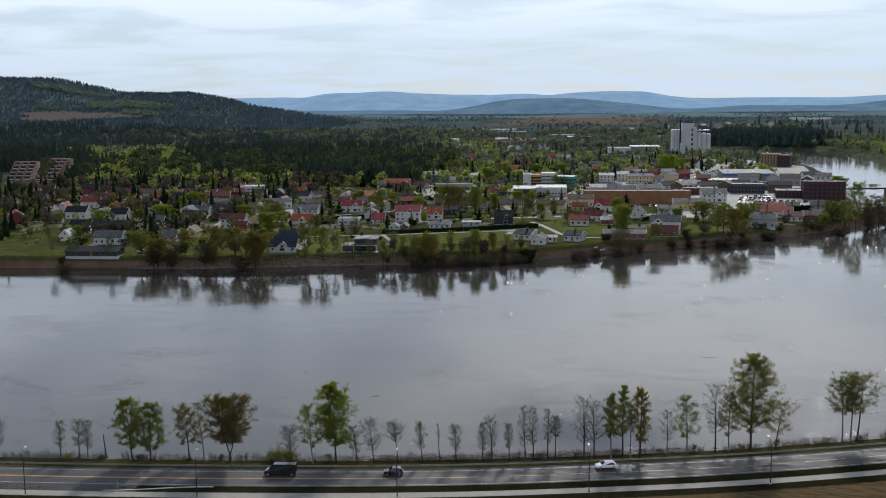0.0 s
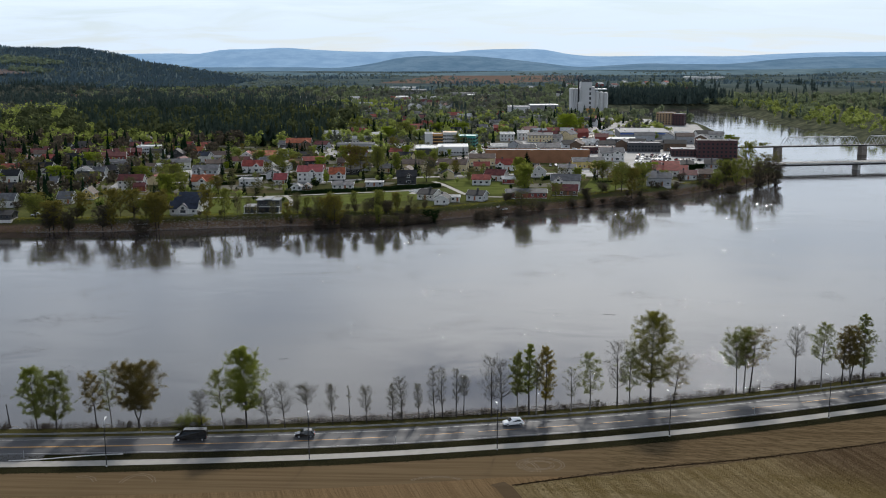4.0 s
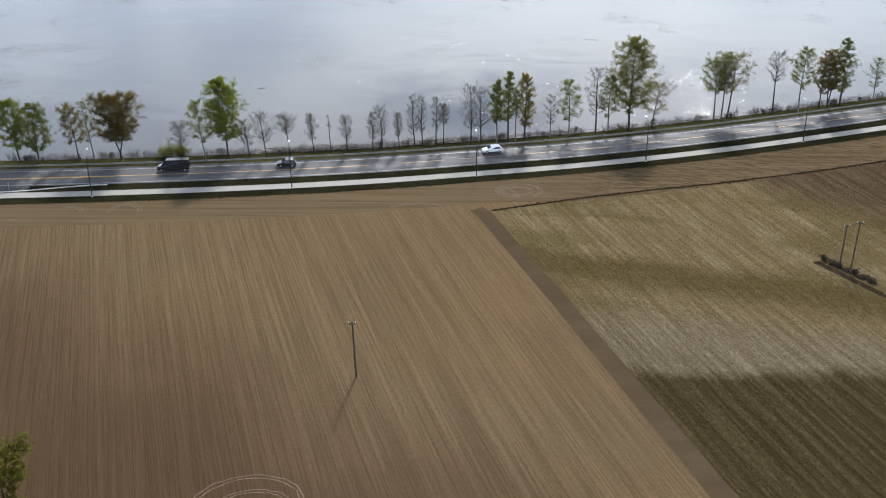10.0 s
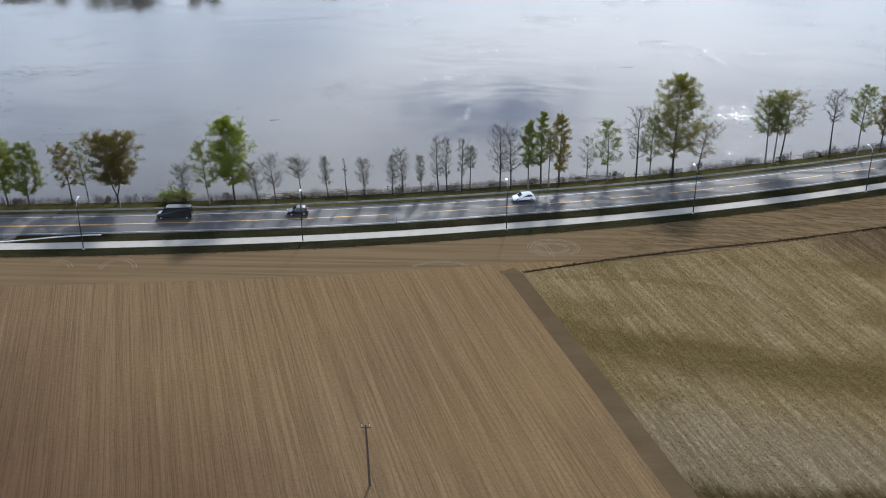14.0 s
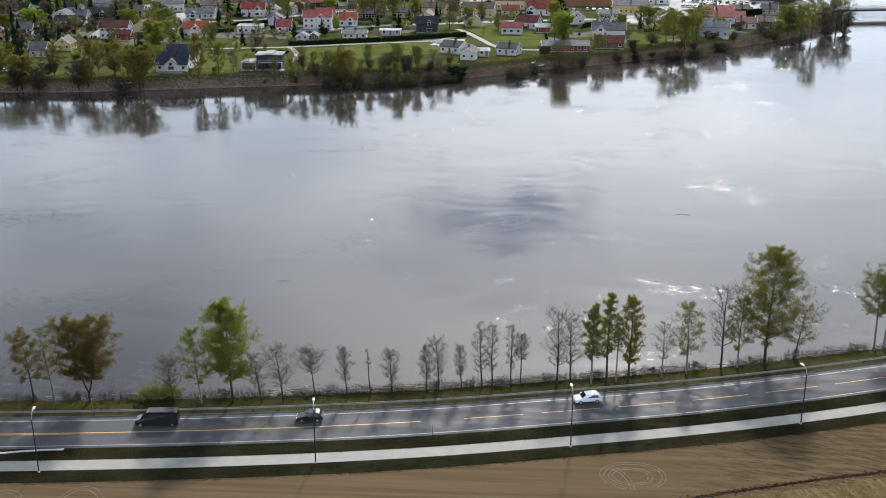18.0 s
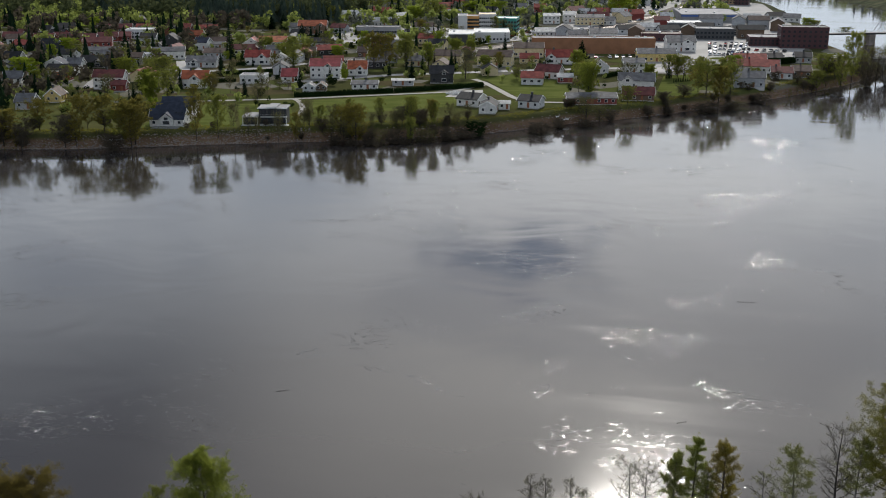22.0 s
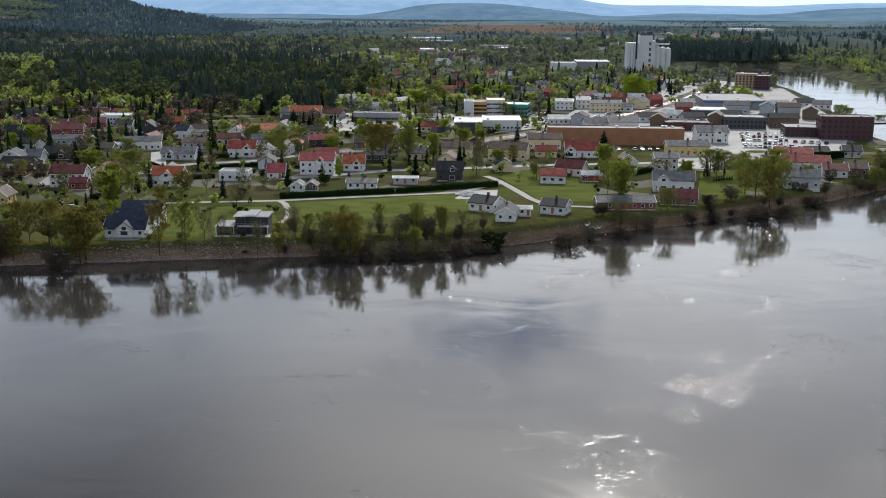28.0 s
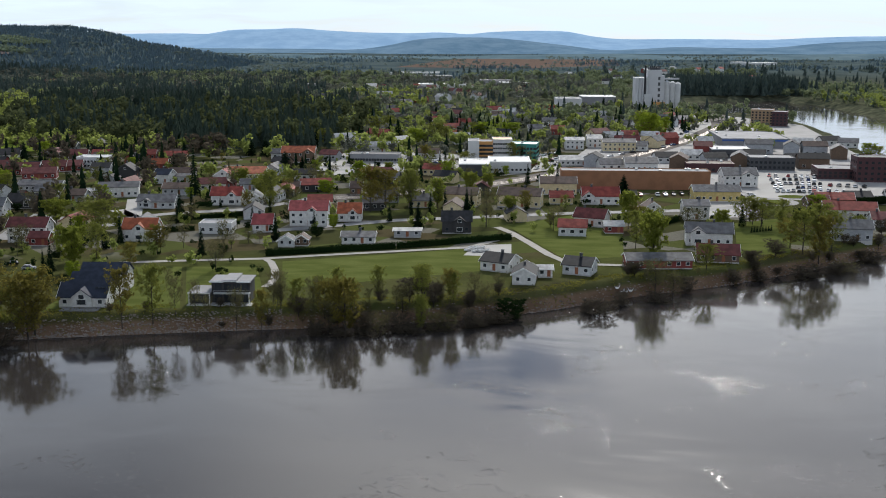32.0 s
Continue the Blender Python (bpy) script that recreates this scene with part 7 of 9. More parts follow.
KINDS = {
    "g": ("birch_tree", "leaf_fresh", "bark", GREEN, dict(limbs=46, twigs=8, leaves=22, crown_base=0.22, shape="egg", spread=0.35)),
    "d": ("birch_tree", "leaf_green", "bark", "dark green birch in leaf on the river bank", dict(limbs=36, twigs=8, leaves=20, crown_base=0.2, shape="egg", spread=0.35)),
    "l": ("birch_tree", "leaf_light", "birch_bark", LIGHT, dict(limbs=26, twigs=8, leaves=7, crown_base=0.28, shape="egg", spread=0.5)),
    "b": ("bronze_tree", "leaf_brown", "bark", BROWN, dict(limbs=26, twigs=8, leaves=8, crown_base=0.3, spread=0.4)),
    "y": ("birch_tree", "leaf_olive", "bark", "columnar birch with olive-bronze leaves on the river bank", dict(limbs=28, twigs=8, leaves=20, crown_base=0.2, shape="column", spread=0.4)),
    "r": ("birch_tree", "leaf_rust", "bark", "narrow birch with rust-yellow leaves on the river bank", dict(limbs=40, twigs=8, leaves=16, crown_base=0.2, shape="egg", spread=0.45)),
    "n": ("bare_tree", "leaf_bud", "bark", BARE, dict(limbs=30, twigs=13, leaves=1, crown_base=0.28, spread=0.7, size=0.10))}


def row_tree(x, y, h, w, kind, seed, lean=(0.0, 0), **kw):
    name, leaf, bark, label, shape = KINDS[kind]
    plant(name, x, y, float(land(x, y)) - 0.05, h, w, seed, leaf, bark, label, "tree", ROW, lean=lean, **{**dict(size=0.135, detail=2), **shape, **kw})


row_tree(-94.6, 9.2, 14.1, 5.6, "g", 11, lean=(-1.2, 0), leaves=22)
row_tree(-90.9, 9.8, 13.0, 6.8, "d", 12, leaves=26, crown_base=0.15)
row_tree(-82.9, 10.8, 12.6, 5.0, "b", 13, lean=(-0.8, 0), leaves=15)
row_tree(-79.6, 10.5, 13.0, 3.6, "l", 14, lean=(-1.0, 0), leaves=4)
row_tree(-74.0, 10.4, 14.8, 9.8, "b", 15, stems=2, limbs=40, twigs=8, leaves=27, crown_base=0.28, shape="oval", fork=0.2, spread=0.35)
row_tree(-60.7, 10.2, 8.6, 4.4, "n", 16, lean=(-0.7, 0))
row_tree(-56.3, 10.1, 12.9, 5.4, "l", 17, lean=(-1.2, 0), leaves=12)
row_tree(-51.6, 10.6, 17.7, 7.2, "g", 18, limbs=64, leaves=34, lean=(-0.7, 0), crown_base=0.22)
row_tree(-47.1, 10.6, 8.4, 3.0, "n", 19, lean=(-1.0, 0))
row_tree(-43.7, 10.5, 10.2, 5.6, "n", 20, lean=(-0.7, 0), limbs=28)
row_tree(-38.8, 11.4, 9.8, 4.2, "n", 21, lean=(-0.6, 0), crown_base=0.5)
row_tree(-33.8, 11.9, 9.4, 2.8, "n", 22, lean=(-0.5, 0), crown_base=0.35)
row_tree(-30.2, 12.6, 8.5, 0.9, "n", 23, lean=(-0.5, 0), limbs=6, crown_base=0.6)
row_tree(-26.8, 12.6, 8.7, 3.2, "n", 24, lean=(-0.4, 0), crown_base=0.3)
row_tree(-21.5, 14.2, 8.5, 2.5, "n", 25)
row_tree(-19.5, 14.4, 10.1, 3.1, "n", 26, lean=(-0.3, 0))
row_tree(-15.9, 15.0, 8.4, 2.0, "n", 27, lean=(-0.3, 0), crown_base=0.3)
row_tree(-12.6, 15.6, 11.7, 3.0, "n", 28, lean=(-0.4, 0), crown_base=0.25, limbs=26)
row_tree(-10.9, 15.8, 11.5, 2.4, "n", 29, lean=(-0.3, 0), crown_base=0.25, limbs=26)
row_tree(-8.0, 16.2, 11.2, 2.3, "n", 30, crown_base=0.3, limbs=24)
row_tree(-6.4, 16.6, 9.5, 2.5, "n", 31, crown_base=0.5)
row_tree(-0.5, 17.0, 13.9, 5.8, "n", 32, limbs=34, crown_base=0.22, twigs=10)
row_tree(1.6, 17.2, 13.3, 5.2, "n", 33, limbs=32, crown_base=0.25, twigs=10)
row_tree(5.1, 17.5, 14.7, 2.9, "l", 34, crown_base=0.32, limbs=34, leaves=18)
row_tree(7.6, 18.0, 16.4, 3.2, "g", 35, crown_base=0.3, limbs=38, leaves=13)
row_tree(9.2, 18.2, 12.0, 2.2, "l", 36, crown_base=0.5, leaves=3)
row_tree(11.2, 18.5, 16.0, 4.0, "r", 37)
row_tree(16.9, 20.2, 10.2, 3.8, "l", 38, leaves=1)
row_tree(21.1, 21.2, 13.3, 5.4, "l", 39, crown_base=0.25, leaves=11)
row_tree(27.4, 23.6, 15.2, 5.2, "n", 40, limbs=34, crown_base=0.25)
row_tree(30.2, 23.9, 13.1, 4.6, "l", 41, leaves=12)
row_tree(35.0, 25.0, 21.2, 9.4, "y", 42, limbs=70, twigs=8, leaves=30, crown_base=0.2, shape="egg")
row_tree(40.6, 27.2, 11.2, 7.0, "b", 43, lean=(1.2, 0), leaves=7, limbs=26, crown_base=0.25)
row_tree(55.6, 31.2, 15.4, 6.0, "l", 44, crown_base=0.42, limbs=32, leaves=14, lean=(-0.6, 0), shape="oval")
row_tree(57.4, 31.8, 16.0, 5.0, "l", 45, crown_base=0.42, limbs=32, leaves=13, lean=(0.2, 0), shape="oval")
row_tree(58.9, 32.4, 15.8, 7.6, "b", 46, crown_base=0.4, leaves=13, lean=(1.3, 0), shape="wide", limbs=26)
row_tree(70.1, 35.0, 15.3, 4.8, "n", 47, crown_base=0.5, limbs=28)
row_tree(76.6, 36.4, 15.6, 5.4, "l", 48, crown_base=0.36, leaves=15)
row_tree(82.0, 38.0, 12.7, 4.4, "b", 49, leaves=13)
row_tree(84.2, 38.8, 14.4, 5.6, "b", 50, leaves=17, stems=2, fork=0.15)
row_tree(87.6, 40.1, 17.1, 5.0, "d", 51, leaves=17)
row_tree(97.3, 44.6, 11.0, 4.2, "l", 52, leaves=4)
row_tree(104, 47.6, 14.0, 6.0, "b", 53, leaves=5)
row_tree(-110.8, 10.4, 8.6, 2.6, "n", 54)
row_tree(-106.8, 10.6, 9.4, 2.8, "n", 55)
row_tree(-105.0, 10.7, 9.0, 2.6, "n", 56)
row_tree(-125.0, 10.8, 9.0, 4.0, "n", 58)
row_tree(-137.0, 10.8, 12.0, 5.4, "l", 59)
BEHIND = "trees at the field's edge below the camera"
plant("field_tree", -57.6, -105.0, 0, 9.5, 6.5, 60, "leaf_olive", "bark", "green leafy tree at the edge of the tilled field", "tree", BEHIND, limbs=26, twigs=7, leaves=18,
      size=0.22, crown_base=0.1, detail=2)
bush("hedge_bush", -53.0, -112, 0, 3.0, 4.0, 61, "leaf_olive", "bronze leafy bush at the edge of the tilled field", BEHIND)


def stump_pole(x, y):
    t = thing("sawn_trunk", pose(x, y, -0.3), "bare limbless trunk standing on the river bank", "tree trunk")
    part("stem", bar((0, 0, 0), (-0.5, 0, 5.2), 0.16, 0.10, 8), "bark", t)


stump_pole(-101.3, 11.6)


def bank_z(o):
    """The near bank's height at the offset o from the road's middle."""
    return WATER - WATER * step(0, 3.2, 13.5 - o)


def bank_clutter():
    """Driftwood, reeds, brush and saplings between the tree row and the water."""
    rg = np.random.RandomState(3)
    segs = []
    for i in range(1500):
        x = rg.choice([rg.uniform(-45, 12), rg.uniform(-112, 100)], p=[0.75, 0.25])
        o = rg.uniform(10.3, 13.6)
        y = float(road_y(x)) + o
        z = float(bank_z(o)) + rg.uniform(0.05, 1.2)
        L, az = rg.uniform(0.8, 3.4), rg.uniform(-0.5, 0.5) + (math.pi if rg.rand() < 0.5 else 0)
        p = np.array([x, y, z])
        segs.append((p, p + np.array([math.cos(az), math.sin(az) * 0.8, rg.uniform(-0.12, 0.22)]) * L, rg.uniform(0.05, 0.11), 0.025))
    v, f = segments_mesh(segs, 4)
    tagged(raw("driftwood", v, f, "driftwood"), "grey driftwood and broken branches heaped along the water's edge", "driftwood", kind="stuff")
    for name, n, mat, low, high, thin, cut, seed, label, cat in (
            ("reeds", 8000, "reed", 0.4, 1.2, 0.018, -0.2, 0.0, "dry straw-coloured reeds and grass along the water's edge", "reeds"),
            ("brush", 7000, "brush_twig", 0.9, 2.3, 0.022, -0.18, 4.0, "leafless reddish-brown brush along the water's edge", "brush")):
        segs = []
        for i in range(n):
            x, o = rg.uniform(-160, 130), rg.uniform(10.1, 11.7) if rg.rand() < 0.8 else rg.uniform(11.7, 13.2)
            if noise.noise(Vector((x / 6.0, seed, 0))) < cut:
                continue
            y = float(road_y(x)) + o
            p = np.array([x, y, float(bank_z(o)) - 0.1])
            q = p + np.array([rg.normal() * 0.28, rg.normal() * 0.22, rg.uniform(low, high) * (0.6 + 0.6 * noise.noise(Vector((x / 2.5, 3.0, seed))) + 0.3)])
            segs.append((p, q, thin, 0.007))
            if name == "brush":
                for _ in range(3):
                    a = p + (q - p) * rg.uniform(0.35, 0.8)
                    segs.append((a, a + np.array([rg.normal() * 0.3, rg.normal() * 0.25, rg.uniform(0.2, 0.7)]), 0.011, 0.006))
        v, f = segments_mesh(segs, 3)
        tagged(raw(name, v, f, mat), label, cat, kind="stuff")
    c = np.stack([rg.uniform(-200, 150, 9000), rg.uniform(6.2, 12.6, 9000), np.zeros(9000)], 1)
    c[:, 1] += road_y(c[:, 0])
    c[:, 2] = land(c[:, 0], c[:, 1]) + rg.uniform(0.02, 0.18, 9000)
    v, f = leaf_cards(c, 0.20, rg)
    tagged(raw("grass_tufts", v, f, "verge_blade"), "olive grass tufts under the river trees", "grass", kind="stuff")
    for low, high in ((-8.0, -4.7), (-14.1, -11.0)):
        n = 16000
        c = np.stack([rg.uniform(-140, 120, n), rg.uniform(low, high, n), rg.uniform(0.03, 0.12, n)], 1)
        c[:, 1] += road_y(c[:, 0])
        v, f = leaf_cards(c, 0.17, rg)
        tagged(raw("verge_tufts", v, f, "verge_blade"), "short dark grass tufts and dry stalks on the verge", "grass", kind="stuff")


plain("brush_twig", (0.060, 0.042, 0.034), 0.95, spread=0.3)
bank_clutter()
for i in range(24):
    bx = -110 + i * 9.0 + rnd.uniform(-3, 3)
    kind = "leaf_olive" if i % 8 == 0 else "bare_crown"
    by = float(road_y(bx)) + rnd.uniform(10.2, 11.8)
    bush("bank_bush", bx, by, float(land(bx, by)), rnd.uniform(0.9, 1.9), rnd.uniform(1.2, 2.6), 100 + i, kind,
         "low twiggy bush at the water's edge" if kind == "bare_crown" else "low olive bush at the water's edge", "bushes along the near river bank", 0.5)
bush("bank_bush", -64.5, 11.6, float(land(-64.5, 11.6)), 2.2, 4.2, 131, "leaf_green", "rounded dark green bush at the water's edge", "bushes along the near river bank", 1.4)
bush("bank_bush", -61.8, 11.8, float(land(-61.8, 11.8)), 1.6, 3.0, 132, "leaf_olive", "low olive bush at the water's edge", "bushes along the near river bank", 1.2)


def power_pole(x, y, h, lean=(0.0, 0), stay=False):
    t = thing("power_pole", pose(x, y, 0), "dark wooden power pole with a short crossarm in the field", "power pole", "power poles")
    top = (lean[0], lean[1], h)
    part("pole", bar((0, 0, -0.4), top, 0.16, 0.11, 10), "wood_pole", t)
    arm = part("crossarm", boxed(top[0] - 0.55, top[0] + 0.55, top[1] - 0.07, top[1] + 0.07, h - 0.45, h - 0.3, 0.01), "wood_pole", t)
    for k in (-0.45, 0.0, 0.45):
        part("insulator", bar((top[0] + k, top[1], h - 0.3), (top[0] + k, top[1], h - 0.02), 0.06, 0.045, 8), "lamp_head", arm)
    return t


power_pole(-20.1, -77.0, 8.6, lean=(-0.2, 0))
power_pole(57.9, -48.4, 9.4, lean=(0.3, 0))
power_pole(57.2, -45.6, 7.6, lean=(0.2, 0))
for i in range(7):
    bx, by = 55.6 + i * 0.8, -43.0 - i * 1.35
    bush("scrub_bush", bx, by, 0, rnd.uniform(0.3, 0.8), rnd.uniform(1.0, 2.0), 300 + i, "bare_crown", "dark leafless scrub along the ditch by the power poles", "scrub round the poles", 0.8)
strip("ditch", [(54.0, -43.5), (56.4, -48), (60.5, -55.5), (66, -66), (74, -82)], 1.3, 0.03, "furrow_soil", "dark overgrown ditch across the stubble", "ditch")


def soil_marks():
    """Curved double wheel marks of a turning tractor on the headland."""
    rg = np.random.RandomState(9)
    for cx, cy, rx, ry, a0, a1 in ((7.6, -10.4, 4.4, 3.7, -0.9, 4.4), (7.2, -10.5, 2.9, 2.3, 0.2, 6.2), (4.0, -13.0, 3.4, 5.2, -0.2, 1.5), (-66.3, -19.5, 3.4, 5.4, 0.3, 2.9),
                                   (-77.0, -19.5, 3.4, 4.4, 0.5, 2.0), (-12.0, -19.5, 5.6, 3.8, 0.6, 2.6), (-31.0, -104.5, 6.4, 6.0, -0.4, 5.0), (-30.2, -104.8, 4.2, 3.6, 0.4, 5.8)):
        for off in (0.0, 0.55):
            pts = []
            for i in range(37):
                a = a0 + (a1 - a0) * i / 36
                k = 1 + 0.035 * math.sin(2.3 * a + cx) + 0.012 * rg.normal() - off / rx
                pts.append((cx + rx * k * math.cos(a), cy + ry * k * math.sin(a)))
            strip("wheel_mark", pts, 0.15, 0.034 + 0.002 * off, "gravel_soil", "pale curved wheel mark in the soil", "wheel mark")


def furrow_clods():
    """Turned clods heaped along the furrow between headland and stubble."""
    rg = np.random.RandomState(27)
    base = np.array([(1, 0, 0), (-1, 0, 0), (0, 1, 0), (0, -1, 0), (0, 0, 1), (0, 0, -1)], float)
    tri = [(0, 2, 4), (2, 1, 4), (1, 3, 4), (3, 0, 4), (2, 0, 5), (1, 2, 5), (3, 1, 5), (0, 3, 5)]
    edge = curve_of([(1.6, -20.0), (16.3, -15.4), (32.2, -11.2), (48.5, -7.6), (73.9, -0.3), (120, 16)])
    V, F = [], []
    for i in range(1500):
        x = rg.uniform(2, 118)
        y = float(edge(x)) + rg.normal() * 0.3 
        r = rg.uniform(0.05, 0.15)
        V.append(base * rg.uniform(0.6, 1.3, size=(6, 3)) * r * np.array([1.2, 1.0, 0.7]) + np.array([x, y, 0.03 + 0.3 * r]))
        F += [tuple(k + 6 * i for k in t) for t in tri]
    tagged(raw("clods", np.concatenate(V).tolist(), F, "furrow_soil"), "dark turned clods of soil along the furrow", "clods", kind="stuff")


furrow_clods()


def stubble_tufts():
    """Straw tufts, clods and weeds that stand out of the stubble."""
    rg = np.random.RandomState(17)
    for name, n, mat, high, size, label in (("straw_tufts", 20000, "straw", 0.08, 0.20, "pale straw tufts standing in the stubble"),
                                            ("weed_tufts", 22000, "weed", 0.05, 0.16, "dark weeds and clods between the stubble rows")):
        x, y = rg.uniform(2, 125, n), rg.uniform(-135, 12, n)
        keep = (y < -20.5 + (x - 1.6) * 0.279) & (x > 1.6 + (-20.2 - y) * 0.2752 + 0.6)
        # no straw where the field's cloud shade is painted
        if mat == "straw":
            keep &= y > -81 - 0.1 * x
        x, y = x[keep], y[keep]
        row = np.round((x * math.cos(FURROW) + y * math.sin(FURROW)) / 0.9) * 0.9 - (x * math.cos(FURROW) + y * math.sin(FURROW))
        x = x + row * 0.7
        v, f = leaf_cards(np.stack([x, y, 0.02 + rg.uniform(0.0, high, len(x))], 1), size, rg)
        tagged(raw(name, v, f, mat), label, "stubble", kind="stuff")


leafy("straw", (0.170, 0.130, 0.065), (0.330, 0.265, 0.150), through=0.2)
leafy("weed", (0.040, 0.030, 0.011), (0.105, 0.080, 0.032), through=0.2)
stubble_tufts()
plain("gravel_soil", (0.135, 0.098, 0.061), 0.95, spread=0.42, scale=0.9)
soil_marks()


def floating_logs():
    for x, y, L, a in ((40, 118, 4.0, -10), (-53, 71, 2.2, 12), (15, 60, 2.0, 20)):
        t = thing("floating_log", pose(x, y, WATER + 0.05, 0, 0, a), "thin dark log drifting on the river", "log", "logs on the river")
        part("stem", bar((-L / 2, 0, 0), (L / 2, 0, 0.03), 0.035, 0.02, 8), "bark", t)
        part("twig", bar((L * 0.2, 0, 0.02), (L * 0.35, 0.3, 0.16), 0.025, 0.015, 5), "bark", t)


floating_logs()

# ---- trees of the town bank and the woods ----
town_tree('bronze', -140.2, 278.6, 18.5, 13.0)
town_tree('light', -145.7, 278.5, 12.6, 8.1)
town_tree('green', -149.8, 334.7, 15.0, 8.6)
town_tree('light', -145.2, 342.9, 14.5, 6.6)
town_tree('spruce', -151.4, 369.7, 9.4, 3.9)
town_tree('bronze', -119.0, 283.0, 17.7, 6.9)
town_tree('light', -111.4, 284.9, 16.6, 7.5)
town_tree('bare', -105.9, 286.8, 12.5, 4.7)
town_tree('bare', -100.7, 286.9, 12.5, 3.3)
town_tree('bare', -97.2, 284.6, 10.8, 3.0)
town_tree('bare', -89.4, 284.8, 13.0, 4.3)
town_tree('bronze', -83.0, 285.5, 12.9, 4.3)
town_tree('bare', -78.8, 291.5, 11.6, 3.7)
town_tree('light', -74.5, 291.6, 10.1, 4.4)
town_tree('bare', -70.2, 287.6, 9.5, 4.3)
town_tree('bare', -65.4, 285.4, 11.5, 4.6)
town_tree('bronze', -60.9, 284.3, 17.8, 11.9)
town_tree('bush', -56.6, 285.6, 8.5, 6.6)
town_tree('bare', -51.8, 284.5, 8.8, 5.6)
town_tree('bush', -47.4, 285.8, 8.5, 7.0)
town_tree('light', -41.1, 288.2, 12.5, 4.0)
town_tree('bare', -37.4, 288.3, 8.0, 5.0)
town_tree('bare', -34.1, 288.4, 8.7, 6.4)
town_tree('bush', -28.1, 290.9, 8.2, 6.7)
town_tree('bush', -68.1, 283.0, 6.0, 6.6)
town_tree('bush', -62.1, 282.0, 5.6, 7.2)
town_tree('bush', -54.2, 283.3, 5.3, 8.2)
town_tree('bush', -43.3, 285.9, 5.5, 7.3)
town_tree('bush', -35.9, 288.3, 4.9, 7.7)
town_tree('bush', -25.4, 292.7, 5.5, 7.8)
town_tree('bush', -20.7, 295.8, 5.5, 8.9)
town_tree('hedge', -16.6, 300.9, 6.7, 7.3)
town_tree('bush', 8.4, 306.0, 7.6, 9.6)
town_tree('bush', 5.3, 309.2, 4.9, 5.4)
town_tree('light', 29.3, 374.2, 13.7, 6.9)
town_tree('light', 31.7, 360.2, 16.9, 8.7)
town_tree('bare', 27.7, 327.3, 12.9, 8.7)
town_tree('bare', 33.1, 327.5, 9.5, 7.6)
town_tree('bush', 27.2, 320.0, 5.9, 7.4)
town_tree('light', 46.3, 342.6, 8.3, 7.1)
town_tree('bush', 55.1, 342.8, 4.7, 7.1)
town_tree('light', 78.5, 418.9, 12.0, 10.2)
town_tree('light', 83.7, 416.7, 11.3, 10.1)
town_tree('bronze', 81.8, 421.5, 8.3, 7.3)
town_tree('bronze', 82.2, 375.5, 10.8, 9.1)
town_tree('light', 84.1, 367.9, 15.9, 11.0)
town_tree('bronze', 89.8, 368.1, 17.8, 9.8)
town_tree('light', 96.6, 375.9, 14.7, 7.8)
town_tree('bare', 97.0, 361.8, 7.0, 7.9)
town_tree('bush', 73.1, 361.2, 5.7, 9.6)
town_tree('bush', 81.1, 352.6, 6.5, 12.2)
town_tree('bush', 92.4, 359.0, 6.2, 8.3)
town_tree('bush', 64.5, 348.0, 3.7, 8.0)
town_tree('bush', 109.8, 376.2, 5.9, 8.7)
town_tree('bush', 15.9, 316.3, 5.9, 7.3)
town_tree('bush', 37.8, 331.4, 6.1, 6.5)
town_tree('bronze', -67.5, 447.7, 19.8, 10.4)
town_tree('bronze', -61.2, 446.5, 18.8, 11.4)
town_tree('light', -51.6, 455.3, 14.2, 11.1)
town_tree('light', -39.8, 455.6, 13.0, 6.9)
town_tree('spruce', -46.5, 413.3, 10.2, 6.2)
town_tree('spruce', -58.0, 425.3, 7.6, 3.2)
town_tree('spruce', -28.1, 444.6, 11.6, 3.9)
town_tree('spruce', -26.0, 447.4, 10.3, 3.6)
town_tree('bare', -20.8, 414.0, 15.5, 11.0)
town_tree('light', -111.8, 468.6, 14.6, 14.1)
town_tree('green', -119.0, 484.4, 9.6, 8.4)
town_tree('lime', -91.2, 493.6, 7.0, 7.4)
town_tree('spruce', -122.4, 574.3, 11.9, 11.3)
town_tree('spruce', -107.6, 574.8, 9.5, 6.0)
town_tree('spruce', -150.3, 491.9, 24.2, 6.9)
town_tree('spruce', -139.3, 441.6, 13.4, 3.3)
town_tree('spruce', -144.3, 441.5, 11.6, 4.6)
town_tree('spruce', -182.0, 577.1, 12.0, 5.4)
town_tree('spruce', -96.0, 386.3, 10.8, 4.9)
town_tree('spruce', -116.0, 359.3, 10.2, 4.2)
town_tree('bare', -137.3, 399.3, 6.7, 5.1)
town_tree('bare', -129.9, 360.8, 9.5, 5.0)
town_tree('bare', -124.8, 370.4, 8.8, 4.3)
town_tree('bare', -110.3, 366.0, 11.6, 3.8)
town_tree('light', -3.5, 453.7, 5.7, 4.7)
town_tree('spruce', 5.4, 484.6, 3.5, 2.2)
town_tree('spruce', 43.0, 494.0, 10.5, 9.1)
town_tree('lime', 96.1, 741.9, 19.8, 18.0)
town_tree('lime', 106.6, 757.8, 15.9, 14.0)
town_tree('light', 102.6, 803.9, 16.5, 11.1)
town_tree('light', -104.9, 828.6, 10.7, 15.4)
town_tree('light', -90.5, 775.2, 14.0, 10.8)
town_tree('light', -80.6, 784.1, 14.1, 10.9)
town_tree('spruce', -70.8, 717.5, 17.4, 12.5)
town_tree('lime', -59.6, 714.3, 11.0, 9.9)
